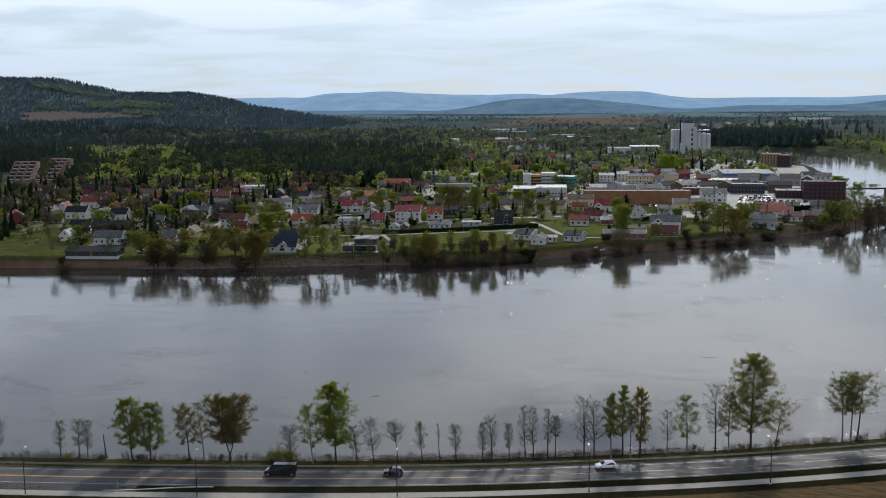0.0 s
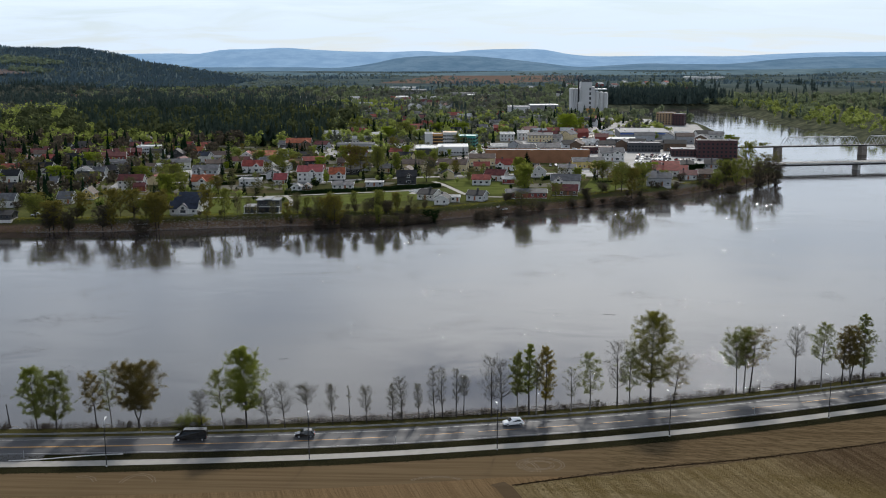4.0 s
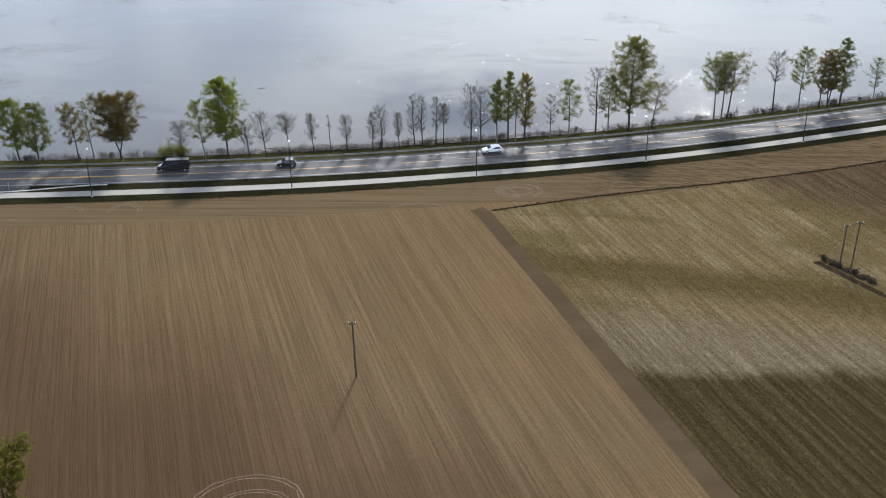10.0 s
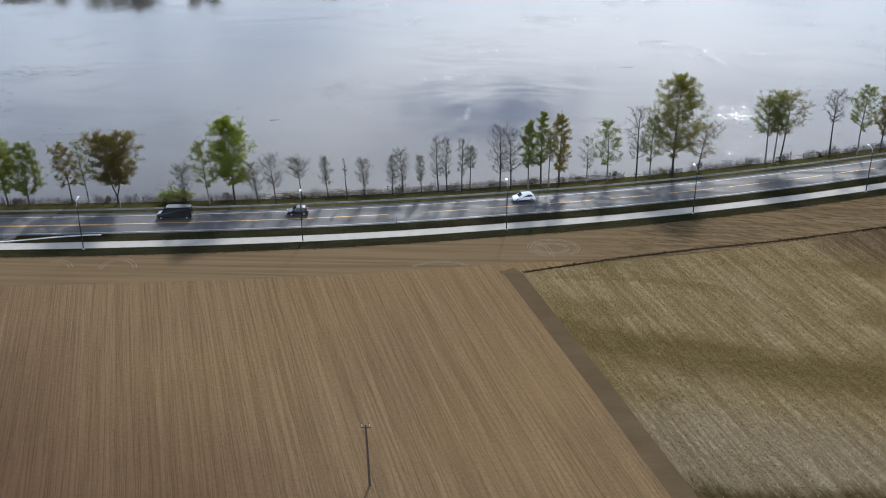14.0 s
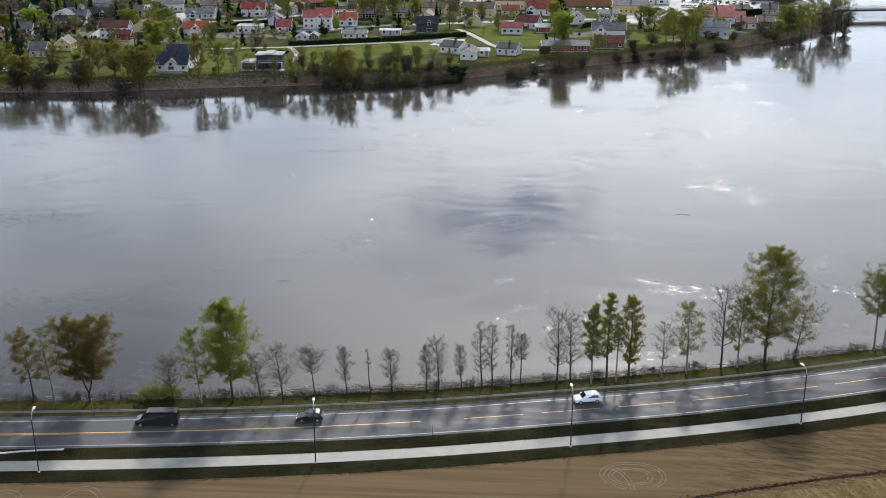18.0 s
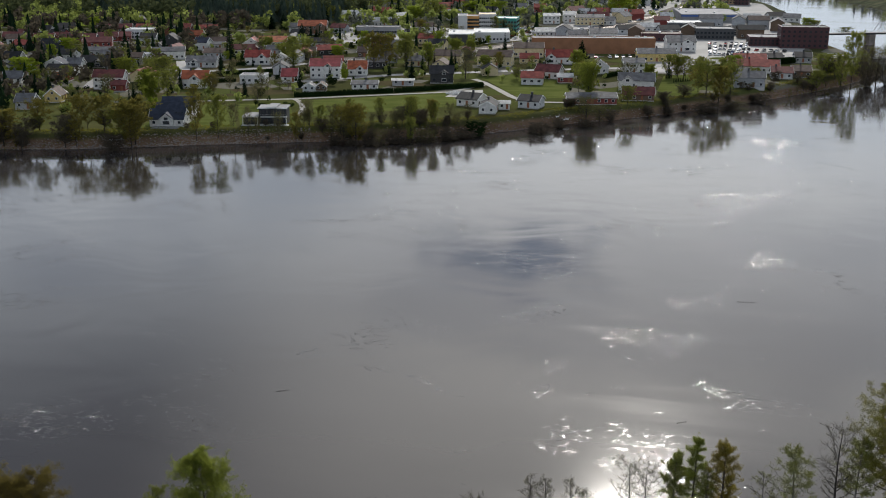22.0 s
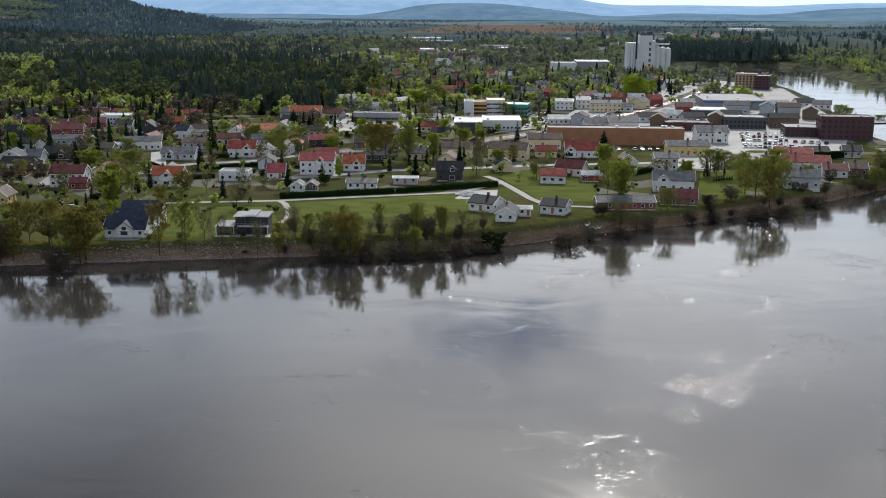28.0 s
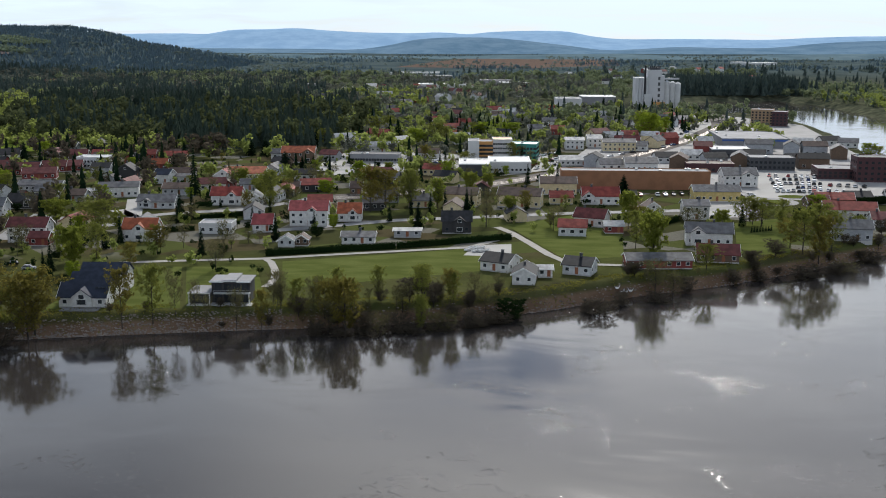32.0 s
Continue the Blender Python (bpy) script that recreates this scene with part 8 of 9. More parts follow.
town_tree('light', -46.2, 729.3, 13.9, 14.4)
town_tree('light', -39.5, 737.1, 10.6, 10.2)
town_tree('light', -20.9, 765.3, 11.0, 8.9)
town_tree('lime', -11.4, 765.6, 11.0, 18.6)
town_tree('lime', 5.6, 766.2, 10.6, 14.2)
town_tree('spruce', 19.2, 762.7, 13.3, 6.6)
town_tree('spruce', 18.0, 843.0, 13.8, 6.3)
town_tree('spruce', -1.9, 832.5, 12.0, 7.7)
town_tree('spruce', -29.9, 785.9, 12.9, 5.5)
town_tree('spruce', -25.8, 794.8, 11.4, 4.6)
town_tree('lime', 161.7, 687.8, 7.4, 10.3)
town_tree('lime', 117.7, 457.0, 6.7, 7.4)
town_tree('light', 229.8, 683.6, 10.5, 7.1)
town_tree('light', -117.9, 791.4, 12.6, 12.8)
town_tree('light', -116.0, 691.6, 13.2, 10.4)
town_tree('spruce', -130.7, 733.9, 13.2, 11.9)
town_tree('bare', -19.7, 582.1, 7.2, 6.7)
town_tree('bare', -34.7, 574.7, 8.6, 8.0)
town_tree('bare', -43.4, 563.1, 7.3, 8.5)
town_tree('bare', -50.9, 571.9, 7.7, 7.3)
town_tree('spruce', -121.3, 691.5, 15.0, 6.4)
town_tree('spruce', -114.9, 584.0, 7.6, 6.8)
town_tree('light', -107.0, 484.7, 6.3, 5.1)
town_tree('spruce', -262.7, 617.5, 9.6, 7.2)
town_tree('spruce', -270.7, 598.9, 10.6, 6.3)
town_tree('spruce', -245.6, 579.9, 9.7, 4.0)
town_tree('light', -205.4, 527.0, 6.9, 5.5)
town_tree('bare', -187.1, 490.9, 5.1, 4.6)
town_tree('light', -218.6, 576.0, 7.2, 7.4)
town_tree('light', -181.7, 732.1, 7.6, 9.3)
town_tree('light', -203.2, 688.7, 7.8, 12.0)
town_tree('spruce', -154.6, 649.3, 10.1, 9.8)
town_tree('spruce', -146.2, 649.6, 11.8, 9.0)
town_tree('spruce', -177.0, 491.2, 5.9, 3.4)
town_tree('spruce', -128.7, 492.5, 5.1, 4.0)
town_tree('light', -111.2, 529.7, 6.9, 6.8)
town_tree('bare', -99.0, 520.4, 8.1, 7.8)
town_tree('bare', -95.7, 561.5, 5.8, 7.2)
town_tree('bare', -143.5, 385.1, 5.1, 3.6)
town_tree('bare', -104.6, 380.9, 5.0, 4.9)
town_tree('bare', -108.5, 370.8, 7.8, 5.2)
town_tree('bare', -100.7, 381.0, 5.0, 4.4)
town_tree('hedge', -82.3, 391.9, 4.1, 5.0)
town_tree('light', -234.0, 489.6, 10.2, 7.4)
town_tree('bare', -184.0, 444.6, 7.0, 6.2)
town_tree('green', -185.9, 418.2, 9.9, 9.7)
town_tree('spruce', -162.5, 369.5, 11.7, 5.2)
town_tree('bronze', -186.6, 274.7, 14.3, 12.7)
town_tree('bronze', -175.8, 281.5, 12.6, 9.3)
town_tree('bush', -178.9, 271.4, 10.8, 8.6)
town_tree('bronze', -161.2, 281.4, 14.2, 9.3)
town_tree('bronze', -152.0, 281.4, 14.1, 11.1)
town_tree('bronze', -140.4, 274.6, 19.1, 10.9)
town_tree('light', -197.0, 281.6, 11.6, 9.4)
town_tree('lime', -270.0, 407.0, 7.9, 10.3)
town_tree('lime', -234.4, 414.6, 10.3, 12.6)
town_tree('lime', -245.8, 506.2, 9.9, 9.3)
town_tree('spruce', -280.5, 624.6, 10.6, 8.9)
town_tree('spruce', -264.2, 623.9, 9.3, 5.9)
town_tree('light', -160.8, 394.7, 13.5, 12.2)
town_tree('bush', -164.4, 274.7, 10.4, 8.6)
town_tree('bush', -216.6, 310.8, 4.2, 7.4)
town_tree('hedge', -239.3, 310.9, 4.2, 6.8)
town_tree('bush', -146.5, 271.3, 8.2, 9.7)
town_tree('bush', -223.8, 258.7, 7.6, 8.4)
town_tree('light', 152.4, 421.3, 13.7, 9.5)
town_tree('light', 167.4, 426.6, 28.8, 8.8)
town_tree('light', 158.6, 415.7, 20.0, 7.9)
town_tree('bare', 183.6, 437.6, 24.0, 17.2)
town_tree('bush', 185.7, 431.8, 16.9, 12.6)
town_tree('bush', 174.4, 426.4, 15.8, 11.0)
town_tree('lime', 224.5, 686.4, 10.1, 9.3)
town_tree('light', 145.6, 410.5, 10.9, 7.2)
town_tree('bush', 152.3, 399.9, 7.3, 12.0)
town_tree('light', 112.5, 395.5, 8.8, 6.3)
town_tree('bush', 122.9, 400.4, 6.3, 7.1)
town_tree('light', 98.6, 395.7, 13.2, 8.4)
town_tree('light', 255.5, 696.2, 5.6, 10.4)




def bank_growth():
    """Brown brush and young trees that crowd the far bank down to the water."""
    rg = random.Random(44)
    for x0, x1, n, low, high, kinds in ((-84, -14, 36, 3.0, 7.5, ("bush", "bush", "bare", "bare", "bare")), (-84, -20, 12, 8.0, 12.0, ("bare", "bare", "light", "bronze")),
                                        (58, 150, 24, 2.6, 5.5, ("bush", "bush", "bare")), (150, 200, 12, 5.0, 12.0, ("bush", "bare", "light")),
                                        (-240, -146, 18, 4.0, 11.0, ("bush", "bronze", "bare", "light")), (14, 46, 9, 3.0, 6.0, ("bush", "bare")), (-130, -90, 6, 1.6, 3.0, ("bush",))):
        for _ in range(n):
            x = rg.uniform(x0, x1)
            k = rg.choice(kinds)
            h = rg.uniform(low, high)
            town_tree(k, x, float(town_y(x)) + rg.uniform(0.8, 7.5 if high < 8 else 10.0), h, h * (rg.uniform(0.8, 1.3) if k == "bush" else rg.uniform(0.35, 0.6)))


bank_growth()


def garden_trees(n, x0, x1, y0, y1, seed):
    """Smaller trees and shrubs in the gardens, clear of the houses."""
    rg = random.Random(seed)
    made = 0
    for _ in range(n * 6):
        x, y = rg.uniform(x0, x1), rg.uniform(y0, y1)
        if made >= n:
            break
        if y < float(town_y(x)) + 34 or x > 190 or any((x - a) ** 2 + (y - b) ** 2 < c * c for a, b, c in BUILT):
            continue
        if -85 < x < 25 and y < 400 or 40 < x < 210 and 440 < y < 640 or any((x - a) ** 2 + (y - b) ** 2 < c * c for a, b, c in LANES):
            continue
        k = rg.choice(("bare", "bare", "light", "green", "spruce", "spruce", "hedge", "lime", "bronze", "hedge"))
        h = rg.uniform(2.0, 4.0) if k == "hedge" else rg.uniform(5.0, 11.5)
        town_tree(k, x, y, h, h * (1.1 if k == "hedge" else 0.36 if k == "spruce" else 0.6))
        made += 1


garden_trees(215, -330, 180, 300, 640, 5)


def conifer_template(rg, rings=6, sides=8):
    """A small spruce: a stem and ragged whorls of drooping boughs."""
    verts, faces = [(-0.012, 0, 0), (0.012, 0, 0), (0, 0, 0.5)], [(0, 1, 2)]
    for i in range(rings):
        z0, r = 0.10 + 0.87 / rings * i, 0.185 * (1 - 0.87 / rings * i)
        n0 = len(verts)
        verts.append((rg.normal() * 0.01, rg.normal() * 0.01, min(1.0, z0 + 1.5 / rings)))
        for k in range(sides):
            a = 2 * math.pi * k / sides + i * 0.45 + rg.uniform(-0.2, 0.2)
            rr = r * (rg.uniform(0.85, 1.3) if k % 2 else rg.uniform(0.45, 0.7))
            verts.append((rr * math.cos(a), rr * math.sin(a), z0 - (0.05 if k % 2 else -0.02) - rg.uniform(0.0, 0.03)))
        faces += [(n0, n0 + 1 + k, n0 + 1 + (k + 1) % sides) for k in range(sides)]
    return np.array(verts), faces


def broadleaf_template(rg, n=58):
    """A small broadleaf tree: a stem and an uneven crown of leaf clumps in lobes."""
    lobes = rg.normal(size=(5, 3)) * np.array([0.13, 0.13, 0.13]) + np.array([0, 0, 0.60])
    p = rg.normal(size=(n, 3))
    p /= np.linalg.norm(p, axis=1)[:, None]
    c = lobes[rg.randint(5, size=n)] + p * rg.uniform(0.25, 1.0, size=(n, 1)) ** 0.5 * np.array([0.19, 0.19, 0.22])
    c[:, 2] = np.clip(c[:, 2], 0.14, 1.0)
    v, f = leaf_cards(c, 0.19, rg)
    v += [(-0.014, 0, 0), (0.014, 0, 0), (0, 0.014, 0.6)]
    f += [(4 * n, 4 * n + 1, 4 * n + 2)]
    return np.array(v), f


def scatter(name, n, area, kinds, height, material, label, seed, keep=None, sink=0.3):
    """A wood: many joined small trees over area (x0, x1, y0, y1)."""
    rg = np.random.RandomState(seed)
    make = {"conifer": conifer_template, "broad": broadleaf_template, "far_conifer": lambda g: conifer_template(g, 3, 6), "far_broad": lambda g: broadleaf_template(g, 30)}[kinds]
    temps = [make(rg) for _ in range(5)]
    x0, x1, y0, y1 = area
    y = rg.uniform(y0, y1, n)
    mid, half = (x0 + x1) / 2, (x1 - x0) / 2
    x = mid + rg.uniform(-1, 1, n) * half
    ok = river_side(x, y) > 4
    if keep is not None:
        ok &= keep(x, y, rg)
    x, y = x[ok], y[ok]
    z = land(x, y) - sink
    V, F, base = [], [], 0
    for i in range(len(x)):
        v, f = temps[rg.randint(5)]
        h = rg.uniform(*height)
        a = rg.rand() * 6.28
        s, c = math.sin(a) * h, math.cos(a) * h
        wide = rg.uniform(0.8, 1.25) * (1.5 if y[i] > 1600 else 1.0)
        w = np.stack([(v[:, 0] * c - v[:, 1] * s) * wide + x[i], (v[:, 0] * s + v[:, 1] * c) * wide + y[i], v[:, 2] * h + z[i]], 1)
        V.append(w)
        F += [tuple(k + base for k in face) for face in f]
        base += len(v)
    ob = raw(name, np.concatenate(V).tolist(), F, material)
    return tagged(ob, label, "forest", kind="stuff")


def patchy(scale, cut, seed):
    def f(x, y, rg):
        return np.array([noise.noise(Vector((a / scale, b / scale, seed))) for a, b in zip(x, y)]) > cut
    return f


def clear(x, y, rg):
    """Where no house, lane or open field is."""
    ok = (y > town_y(x) + 40) & ~((x > -85) & (x < 25) & (y < 400)) & ~((x > 30) & (x < 210) & (y > 440) & (y < 700)) & (x < 190)
    for p, q, r in BUILT + LANES[::2]:
        ok &= (x - p) ** 2 + (y - q) ** 2 > r * r * 0.85
    return ok


def from_lookout(x, y):
    """How far to the left a place lies, seen along the valley."""
    return -(x + 9.0) / (y + 200.0)


def young_stand(x, y):
    """The stand of young birches that opens the spruce wood."""
    u = from_lookout(x, y) + 0.014 * np.sin(y / 37.0)
    return (u > 0.338) & (u < 0.440) & (y > 680) & (y < 1190) & ((y < 860) | (y > 905) | (u < 0.40))


def round_flats(x, y):
    """The open slope in front of the stepped flats."""
    u = from_lookout(x, y)
    return (u > 0.462) & (u < 0.528) & (y > 560) & (y < 800)


def strip_wood(x, y, rg):
    """The light broadleaf stands in front of and within the spruce wood."""
    return ((y < 716) & (x < -215) & (x > -400)) | young_stand(x, y) | ((x > -200) & patchy(60, 0.12, 2.0)(x, y, rg)) | ((from_lookout(x, y) > 0.45) & (y > 1100))


def deep_wood(x, y, rg):
    """The spruce wood behind the houses, but for its clearings."""
    return (x < -112 - 0.06 * (y - 700)) & ~((x < -215) & (x > -420) & (y < 722)) & ~young_stand(x, y) & ~round_flats(x, y) & (patchy(70, -0.30, 31.0)(x, y, rg) | (y < 860))


# clearings on the hill: place, half width, half depth
FELLED = ((-965, 1912, 118, 62),)
GREEN_STANDS = ((-915, 2066, 92, 52), (-1128, 2228, 95, 30), (-838, 1962, 45, 26), (-1060, 2010, 30, 16))


def within(x, y, rings, seed):
    """Inside any of the uneven ovals."""
    ok = np.zeros(np.shape(x), bool)
    for p, q, a, c in rings:
        t = np.arctan2(y - q, x - p)
        ok |= np.hypot((x - p) / a, (y - q) / c) < 1 + 0.18 * np.sin(3 * t + seed) + 0.10 * np.sin(7 * t)
    return ok


def felled_slope():
    """Bare brown ground draped over the hill where the wood was felled."""
    p, q, a, c = FELLED[0]
    verts, faces, n = [(p, q, float(land(p, q)) + 2.5)], [], 40
    for ring in range(1, 8):
        for i in range(n):
            t = 2 * math.pi * i / n
            k = ring / 7 * (1 + 0.18 * math.sin(3 * t + 1) + 0.10 * math.sin(7 * t))
            x, y = p + a * k * math.cos(t), q + c * k * math.sin(t)
            verts.append((x, y, float(land(x, y)) + 2.5))
    faces += [(0, 1 + i, 1 + (i + 1) % n) for i in range(n)]
    faces += [(1 + r * n + i, 1 + (r + 1) * n + i, 1 + (r + 1) * n + (i + 1) % n, 1 + r * n + (i + 1) % n) for r in range(6) for i in range(n)]
    tagged(raw("felled_slope", verts, faces, "felled_slope"), "bare reddish-brown felled clearing on the wooded hill", "clearing", kind="structure")


felled_slope()
scatter("spruce_wood", 4600, (-700, -110, 668, 1120), "conifer", (12, 20), "hazy_far_needles", "dense dark spruce wood behind the houses", 1, deep_wood)
scatter("spruce_belt", 2600, (-760, -150, 1150, 1420), "conifer", (11, 18), "hazy_mid_needles", "dark belt of spruces behind the young birches", 21,
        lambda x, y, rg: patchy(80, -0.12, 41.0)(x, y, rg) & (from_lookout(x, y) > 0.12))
scatter("spruce_plain", 4200, (-1150, -250, 1400, 1800), "far_conifer", (8, 14), "hazy_mid_needles", "dark spruce wood at the foot of the hill", 22,
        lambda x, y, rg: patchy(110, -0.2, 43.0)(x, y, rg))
scatter("birch_wood", 3600, (-620, -60, 655, 1250), "broad", (7, 12), "far_leaf", "spring-green young birches within the wood", 2, strip_wood)
scatter("mixed_edge", 420, (-460, -100, 690, 980), "broad", (13, 19), "forest_leaf", "olive broadleaf trees among the spruces", 17, patchy(40, -0.1, 12.0))
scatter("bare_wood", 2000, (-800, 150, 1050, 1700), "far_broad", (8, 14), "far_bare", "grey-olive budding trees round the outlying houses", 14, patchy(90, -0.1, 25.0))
scatter("spruce_hill", 15000, (-2000, -380, 1750, 2460), "far_conifer", (6, 10), "hazy_hill_needles", "spruce forest covering the round hill", 3,
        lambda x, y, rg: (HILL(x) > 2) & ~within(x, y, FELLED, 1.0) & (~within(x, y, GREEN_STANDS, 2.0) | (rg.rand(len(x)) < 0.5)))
scatter("birch_hill", 1500, (-1700, -300, 1650, 2400), "far_broad", (6, 10), "hazy_hill_leaf", "broadleaf patches on the wooded hill", 4,
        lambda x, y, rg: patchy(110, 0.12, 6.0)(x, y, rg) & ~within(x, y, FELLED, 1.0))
scatter("green_stands", 15000, (-1240, -780, 1930, 2280), "far_broad", (5, 9), "hazy_hill_fresh", "light green birch stands on the wooded hill", 23,
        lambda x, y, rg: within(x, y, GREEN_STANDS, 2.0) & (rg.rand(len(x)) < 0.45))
scatter("mixed_wood", 3000, (-620, 420, 820, 1750), "broad", (7, 14), "hazy_mid_leaf", "mixed trees round the outlying houses", 5,
        lambda x, y, rg: patchy(110, -0.05, 8.0)(x, y, rg) & ~((x < -120) & (y < 1130)) & ~((y > 1150) & (y < 1330) & (x > 180)))
scatter("dark_copse", 1700, (-520, 700, 860, 1900), "conifer", (9, 16), "hazy_mid_needles", "dark spruces between the outlying houses", 6, patchy(80, 0.06, 9.0))
scatter("far_wood", 2600, (-900, 1500, 1700, 3000), "far_broad", (6, 10), "hazy_hill_leaf", "far mixed woods on the plain", 7, patchy(190, 0.0, 11.0))
scatter("far_spruce", 14000, (-900, 1700, 1650, 3300), "far_conifer", (5, 8), "hazy_hill_needles", "far spruce woods on the plain", 8, patchy(230, 0.10, 14.0))
scatter("river_spruce", 900, (205, 380, 1262, 1420), "conifer", (15, 24), "hazy_mid_needles", "tall dark spruces on the far river bank", 9)
scatter("bank_wood", 700, (340, 640, 1080, 1420), "broad", (7, 13), "hazy_mid_leaf", "mixed trees above the river's far bank", 24, patchy(60, -0.15, 47.0))
scatter("bank_trees", 160, (345, 460, 560, 1250), "broad", (7, 13), "far_leaf", "trees on the opposite bank above the bridges", 10)
scatter("suburb_trees", 700, (-330, 200, 520, 880), "broad", (5, 11), "far_leaf", "garden trees among the far houses", 12, lambda x, y, rg: patchy(50, 0.05, 17.0)(x, y, rg) & clear(x, y, rg))
scatter("centre_trees", 520, (-110, 190, 640, 1060), "broad", (6, 12), "far_leaf", "spring-green trees round the houses of the town centre", 18,
        lambda x, y, rg: patchy(40, -0.1, 27.0)(x, y, rg) & clear(x, y, rg))
scatter("centre_bare", 420, (-110, 190, 640, 1060), "broad", (6, 11), "far_bare", "brown budding trees round the houses of the town centre", 19,
        lambda x, y, rg: patchy(45, -0.1, 29.0)(x, y, rg) & clear(x, y, rg))
scatter("centre_spruce", 200, (-110, 170, 640, 1060), "conifer", (8, 15), "needles", "dark spruces round the houses of the town centre", 20,
        lambda x, y, rg: patchy(45, 0.0, 33.0)(x, y, rg) & clear(x, y, rg))
scatter("suburb_spruce", 260, (-330, 200, 500, 900), "conifer", (6, 13), "needles", "dark garden spruces among the far houses", 13, lambda x, y, rg: patchy(45, 0.1, 21.0)(x, y, rg) & clear(x, y, rg))


def far_house(x, y, rot, L, wall, roof, D=8.5, eave=4.6, rise=2.8, name="far_house", where="among far trees", panes=0):
    """A small house far off; panes: windows along its front."""
    h = thing(name, pose(x, y, float(land(x, y)), 0, 0, rot), f"{WORDS[wall]} house with {WORDS[roof]} {where}", "house", "outlying houses")
    bm = bmesh.new()
    gable_prism(bm, L, D, eave, rise, -1.0)
    bmesh.ops.recalc_face_normals(bm, faces=bm.faces[:])
    part("wall", bm, wall, h)
    bm = bmesh.new()
    roof_slabs(bm, L, D, eave, rise)
    part("roof", bm, roof, h)
    for i in range(panes):
        window(h, -L / 2 + L * (i + 0.5) / panes, -D / 2 - 0.01, 1.8, 0, 1.6, 1.3)


def outlying(n, x0, x1, y0, y1, seed, walls=("white_board", "white_board", "pale_board", "red_board", "cream_board", "grey_board"),
             roofs=("roof_black", "roof_grey", "roof_red", "roof_light", "roof_maroon")):
    """Houses far off, strewn between the trees."""
    rg = random.Random(seed)
    for _ in range(n):
        x, y = rg.uniform(x0, x1), rg.uniform(y0, y1)
        if float(river_side(x, y)) > 40 and not any((x - a) ** 2 + (y - b) ** 2 < (c + 8) ** 2 for a, b, c in BUILT):
            BUILT.append((x, y, 9.0))
            far_house(x, y, rg.uniform(-60, 60), rg.uniform(10, 17), rg.choice(walls), rg.choice(roofs))


def infill(n, x0, x1, y0, y1, seed):
    """More houses and outbuildings between the others."""
    rg = random.Random(seed)
    made = 0
    for _ in range(n * 12):
        x, y = rg.uniform(x0, x1), rg.uniform(y0, y1)
        if made >= n:
            return
        if y < float(town_y(x)) + 60 or any((x - a) ** 2 + (y - b) ** 2 < (c + 4.5) ** 2 for a, b, c in BUILT) or any((x - a) ** 2 + (y - b) ** 2 < (c + 3.0) ** 2 for a, b, c in LANES):
            continue
        small = rg.random() < 0.35
        L = rg.uniform(5, 7) if small else rg.uniform(9, 14)
        far_house(x, y, rg.choice((-20, -8, 5, 14, 82, 96)), L, rg.choice(("white_board", "grey_board", "black_board", "brown_board", "pale_board", "red_board", "cream_board")),
                  rg.choice(("roof_black", "roof_black", "roof_grey", "roof_maroon", "roof_brown", "roof_red")), 5.0 if small else 7.5, 2.6 if small else 3.4, 1.5 if small else 2.2,
                  "small_shed" if small else "small_house", "between the gardens", 1 if small else 3)
        BUILT.append((x, y, L / 2 + 1.0))
        made += 1


infill(52, -330, 30, 385, 640, 8)
far_house(80.1, 683.1, -18, 12, 'white_board', 'roof_grey', 9.0, 3.4, 2.4, 'town_house', 'in the town centre', 3)
far_house(94.9, 724.2, -6, 11, 'cream_board', 'roof_light', 9.0, 5.8, 2.4, 'town_house', 'in the town centre', 3)
far_house(86.0, 622.4, 8, 13, 'pale_board', 'roof_black', 9.0, 3.4, 2.4, 'town_house', 'in the town centre', 3)
far_house(88.1, 594.7, 74, 14, 'brown_board', 'roof_brown', 9.0, 5.8, 2.4, 'town_house', 'in the town centre', 3)
far_house(103.6, 636.5, -18, 12, 'white_board', 'roof_light', 9.0, 3.4, 2.4, 'town_house', 'in the town centre', 3)
far_house(115.3, 659.7, -6, 10, 'red_board', 'roof_maroon', 9.0, 5.8, 2.4, 'town_house', 'in the town centre', 3)
far_house(112.9, 620.6, 8, 13, 'grey_board', 'roof_black', 9.0, 3.4, 2.4, 'town_house', 'in the town centre', 3)
far_house(123.6, 605.6, 74, 15, 'brown_board', 'roof_grey', 9.0, 5.8, 2.4, 'town_house', 'in the town centre', 3)
far_house(140.3, 637.6, -18, 12, 'pale_board', 'roof_black', 9.0, 3.4, 2.4, 'town_house', 'in the town centre', 3)
far_house(152.2, 673.0, -6, 16, 'grey_board', 'roof_grey', 9.0, 5.8, 2.4, 'town_house', 'in the town centre', 3)
far_house(159.1, 616.9, 8, 15, 'black_board', 'roof_black', 9.0, 3.4, 2.4, 'town_house', 'in the town centre', 3)
far_house(170.7, 667.5, 74, 13, 'grey_board', 'roof_black', 9.0, 5.8, 2.4, 'town_house', 'in the town centre', 3)
far_house(189.8, 706.5, -18, 12, 'white_board', 'roof_light', 9.0, 3.4, 2.4, 'town_house', 'in the town centre', 3)
far_house(182.5, 661.9, -6, 14, 'grey_board', 'roof_brown', 9.0, 5.8, 2.4, 'town_house', 'in the town centre', 3)
far_house(211.2, 721.1, 8, 13, 'white_board', 'roof_black', 9.0, 3.4, 2.4, 'town_house', 'in the town centre', 3)
far_house(191.4, 644.8, 74, 14, 'brown_board', 'roof_grey', 9.0, 5.8, 2.4, 'town_house', 'in the town centre', 3)
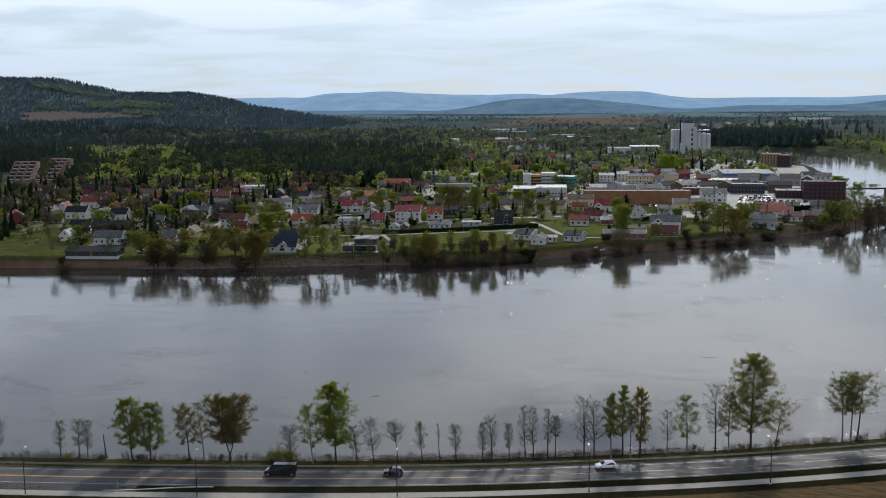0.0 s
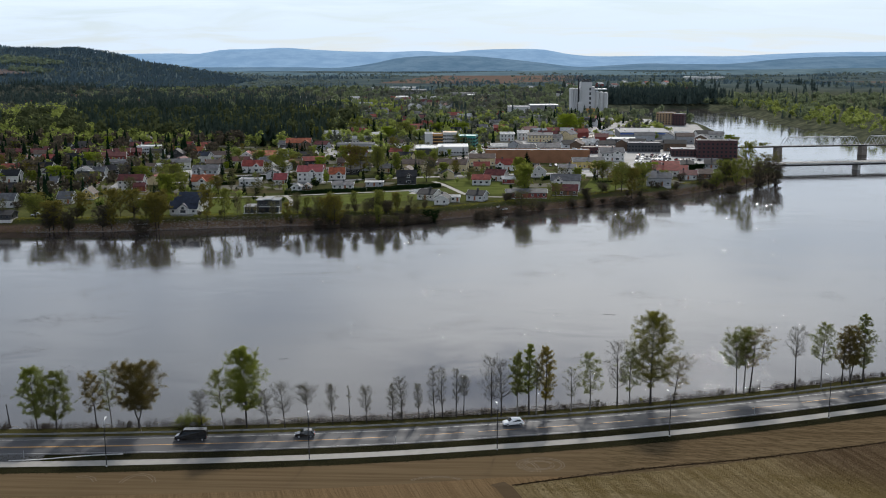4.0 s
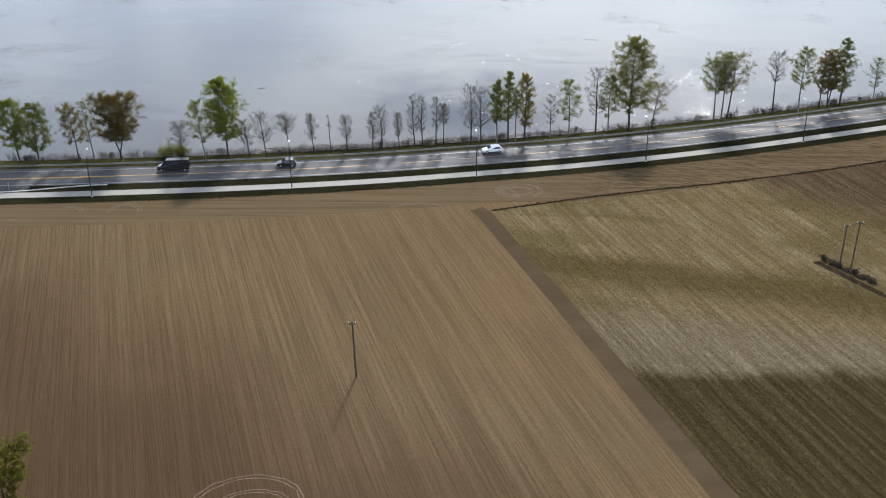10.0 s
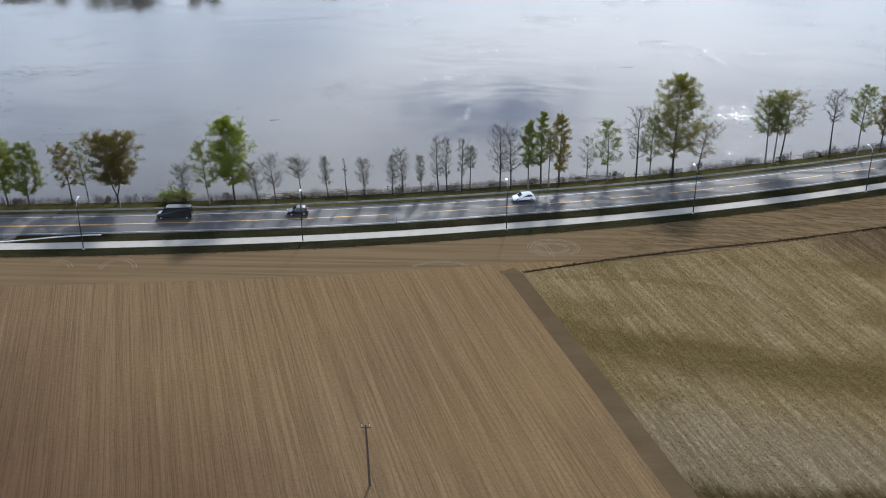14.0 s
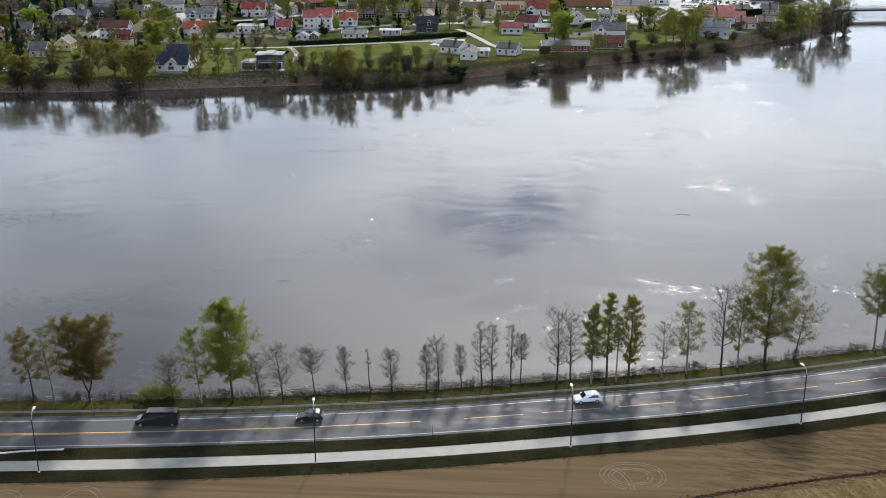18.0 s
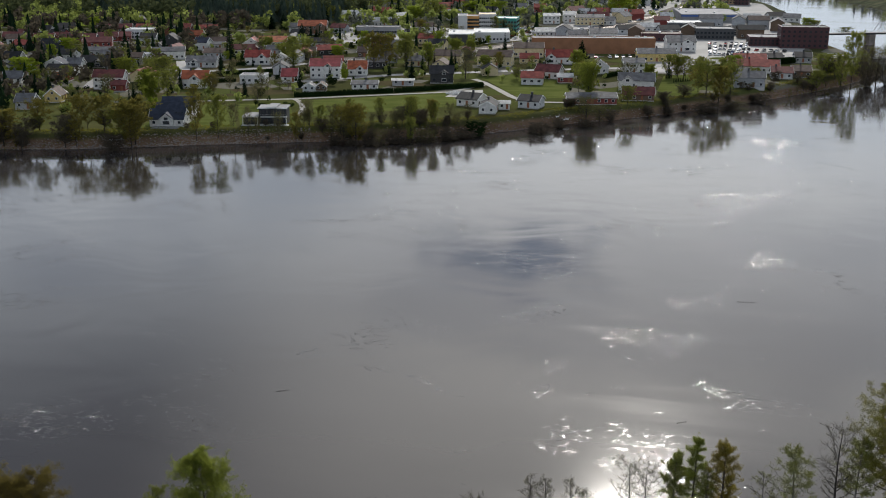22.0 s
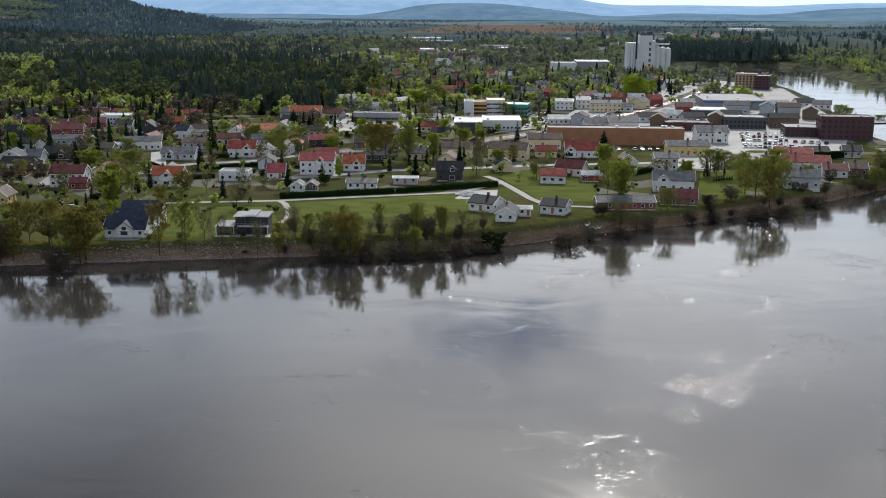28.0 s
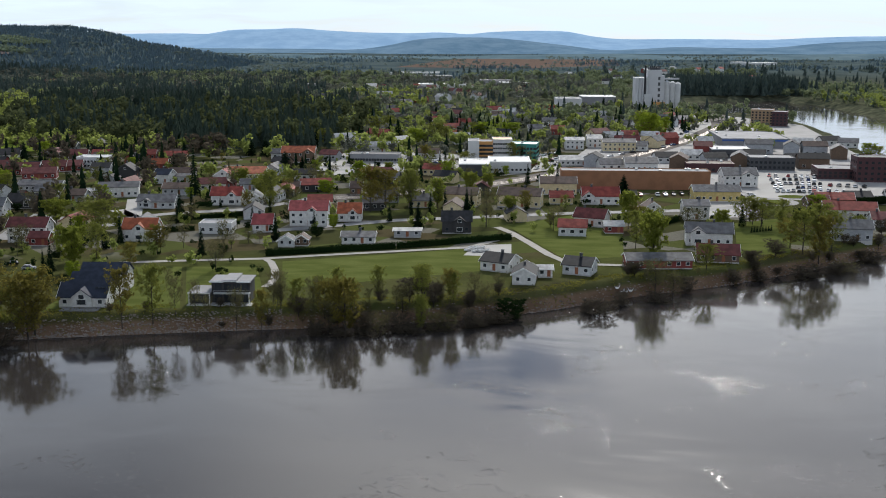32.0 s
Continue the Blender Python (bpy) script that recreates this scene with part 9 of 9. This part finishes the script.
far_house(219.2, 707.5, -18, 12, 'white_board', 'roof_grey', 9.0, 3.4, 2.4, 'town_house', 'in the town centre', 3)
far_house(160.8, 597.0, -6, 16, 'brown_board', 'roof_black', 9.0, 5.8, 2.4, 'town_house', 'in the town centre', 3)
far_house(49.6, 588.8, 8, 12, 'white_board', 'roof_grey', 9.0, 3.4, 2.4, 'town_house', 'in the town centre', 3)
far_house(42.4, 598.2, 74, 11, 'grey_board', 'roof_black', 9.0, 5.8, 2.4, 'town_house', 'in the town centre', 3)
outlying(42, -430, -205, 330, 620, 6, ("brown_board", "black_board", "white_board", "red_board", "grey_board"), ("roof_black", "roof_brown", "roof_maroon", "roof_black"))
scatter("west_spruce", 420, (-440, -190, 330, 690), "conifer", (8, 16), "needles", "dark garden spruces between the western houses", 25,
        lambda x, y, rg: patchy(50, -0.05, 51.0)(x, y, rg) & clear(x, y, rg))
scatter("west_bare", 420, (-440, -170, 330, 690), "broad", (7, 13), "bare_crown", "brown budding trees between the western houses", 26,
        lambda x, y, rg: patchy(50, -0.1, 53.0)(x, y, rg) & clear(x, y, rg))
scatter("garden_shrubs", 900, (-430, 190, 305, 640), "broad", (2.0, 6.0), "far_leaf", "shrubs and small trees in the gardens", 15, clear)
scatter("garden_hedging", 1300, (-430, 190, 305, 640), "broad", (1.4, 4.0), "hedge_leaf", "dark evergreen shrubs in the gardens", 16, clear)
outlying(34, -260, 60, 1130, 1420, 1)
outlying(14, -640, -330, 1250, 1500, 2)
outlying(60, -110, 150, 690, 1080, 3)
outlying(16, 100, 420, 1500, 1900, 4)


def bank_stones():
    """Broken stones and clods on the bare foot of the far bank."""
    rg = np.random.RandomState(31)
    base = np.array([(1, 0, 0), (-1, 0, 0), (0, 1, 0), (0, -1, 0), (0, 0, 1), (0, 0, -1)], float)
    tri = [(0, 2, 4), (2, 1, 4), (1, 3, 4), (3, 0, 4), (2, 0, 5), (1, 2, 5), (3, 1, 5), (0, 3, 5)]
    n = 3600
    x = np.where(rg.rand(n) < 0.62, rg.uniform(-200, -78, n), rg.uniform(-78, 200, n))
    y = town_y(x) + rg.uniform(0.1, 1.0, n) ** 1.6 * 3.8
    z = land(x, y)
    V, F = [], []
    for i in range(n):
        r = rg.uniform(0.12, 0.42)
        V.append(base * rg.uniform(0.6, 1.3, size=(6, 3)) * r * np.array([1.3, 1.0, 0.75]) + np.array([x[i], y[i], z[i] + 0.3 * r]))
        F += [tuple(k + 6 * i for k in t) for t in tri]
    tagged(raw("bank_stones", np.concatenate(V).tolist(), F, "rock"), "grey-brown stones and clods along the far water's edge", "stones", kind="stuff")


bank_stones()


def bank_scrub():
    """Low scrub, grass tufts and stones down the town's river bank."""
    rg = np.random.RandomState(21)
    for name, n, leaf, low, high, size, label, cat in (
            ("bank_scrub", 6000, "bare_crown", 0.05, 1.1, 0.30, "brown leafless scrub down the far river bank", "scrub"),
            ("bank_grass", 9000, "leaf_olive", 0.0, 0.4, 0.34, "olive grass tufts down the far river bank", "grass")):
        x = rg.uniform(-420, 205, n)
        o = rg.uniform(1.0, 11.0, n)
        keep = np.array([noise.noise(Vector((a / 16, b / 4, 5.0 if leaf == "bare_crown" else 9.0))) for a, b in zip(x, o)]) > (np.where((x > -82) & (x < 2), -0.1, np.where(x > 55, 0.12, 0.45)) if leaf == "bare_crown" else -0.25)
        x, o = x[keep], o[keep]
        y = town_y(x) + o
        z = land(x, y)
        k = 4
        c = np.stack([np.repeat(x, k), np.repeat(y, k), np.repeat(z, k)], 1) + np.stack(
            [rg.normal(size=len(x) * k) * 0.5, rg.normal(size=len(x) * k) * 0.4, rg.uniform(low, high, len(x) * k)], 1)
        v, f = leaf_cards(c, size, rg)
        tagged(raw(name, v, f, leaf), label, cat, kind="stuff")


bank_scrub()
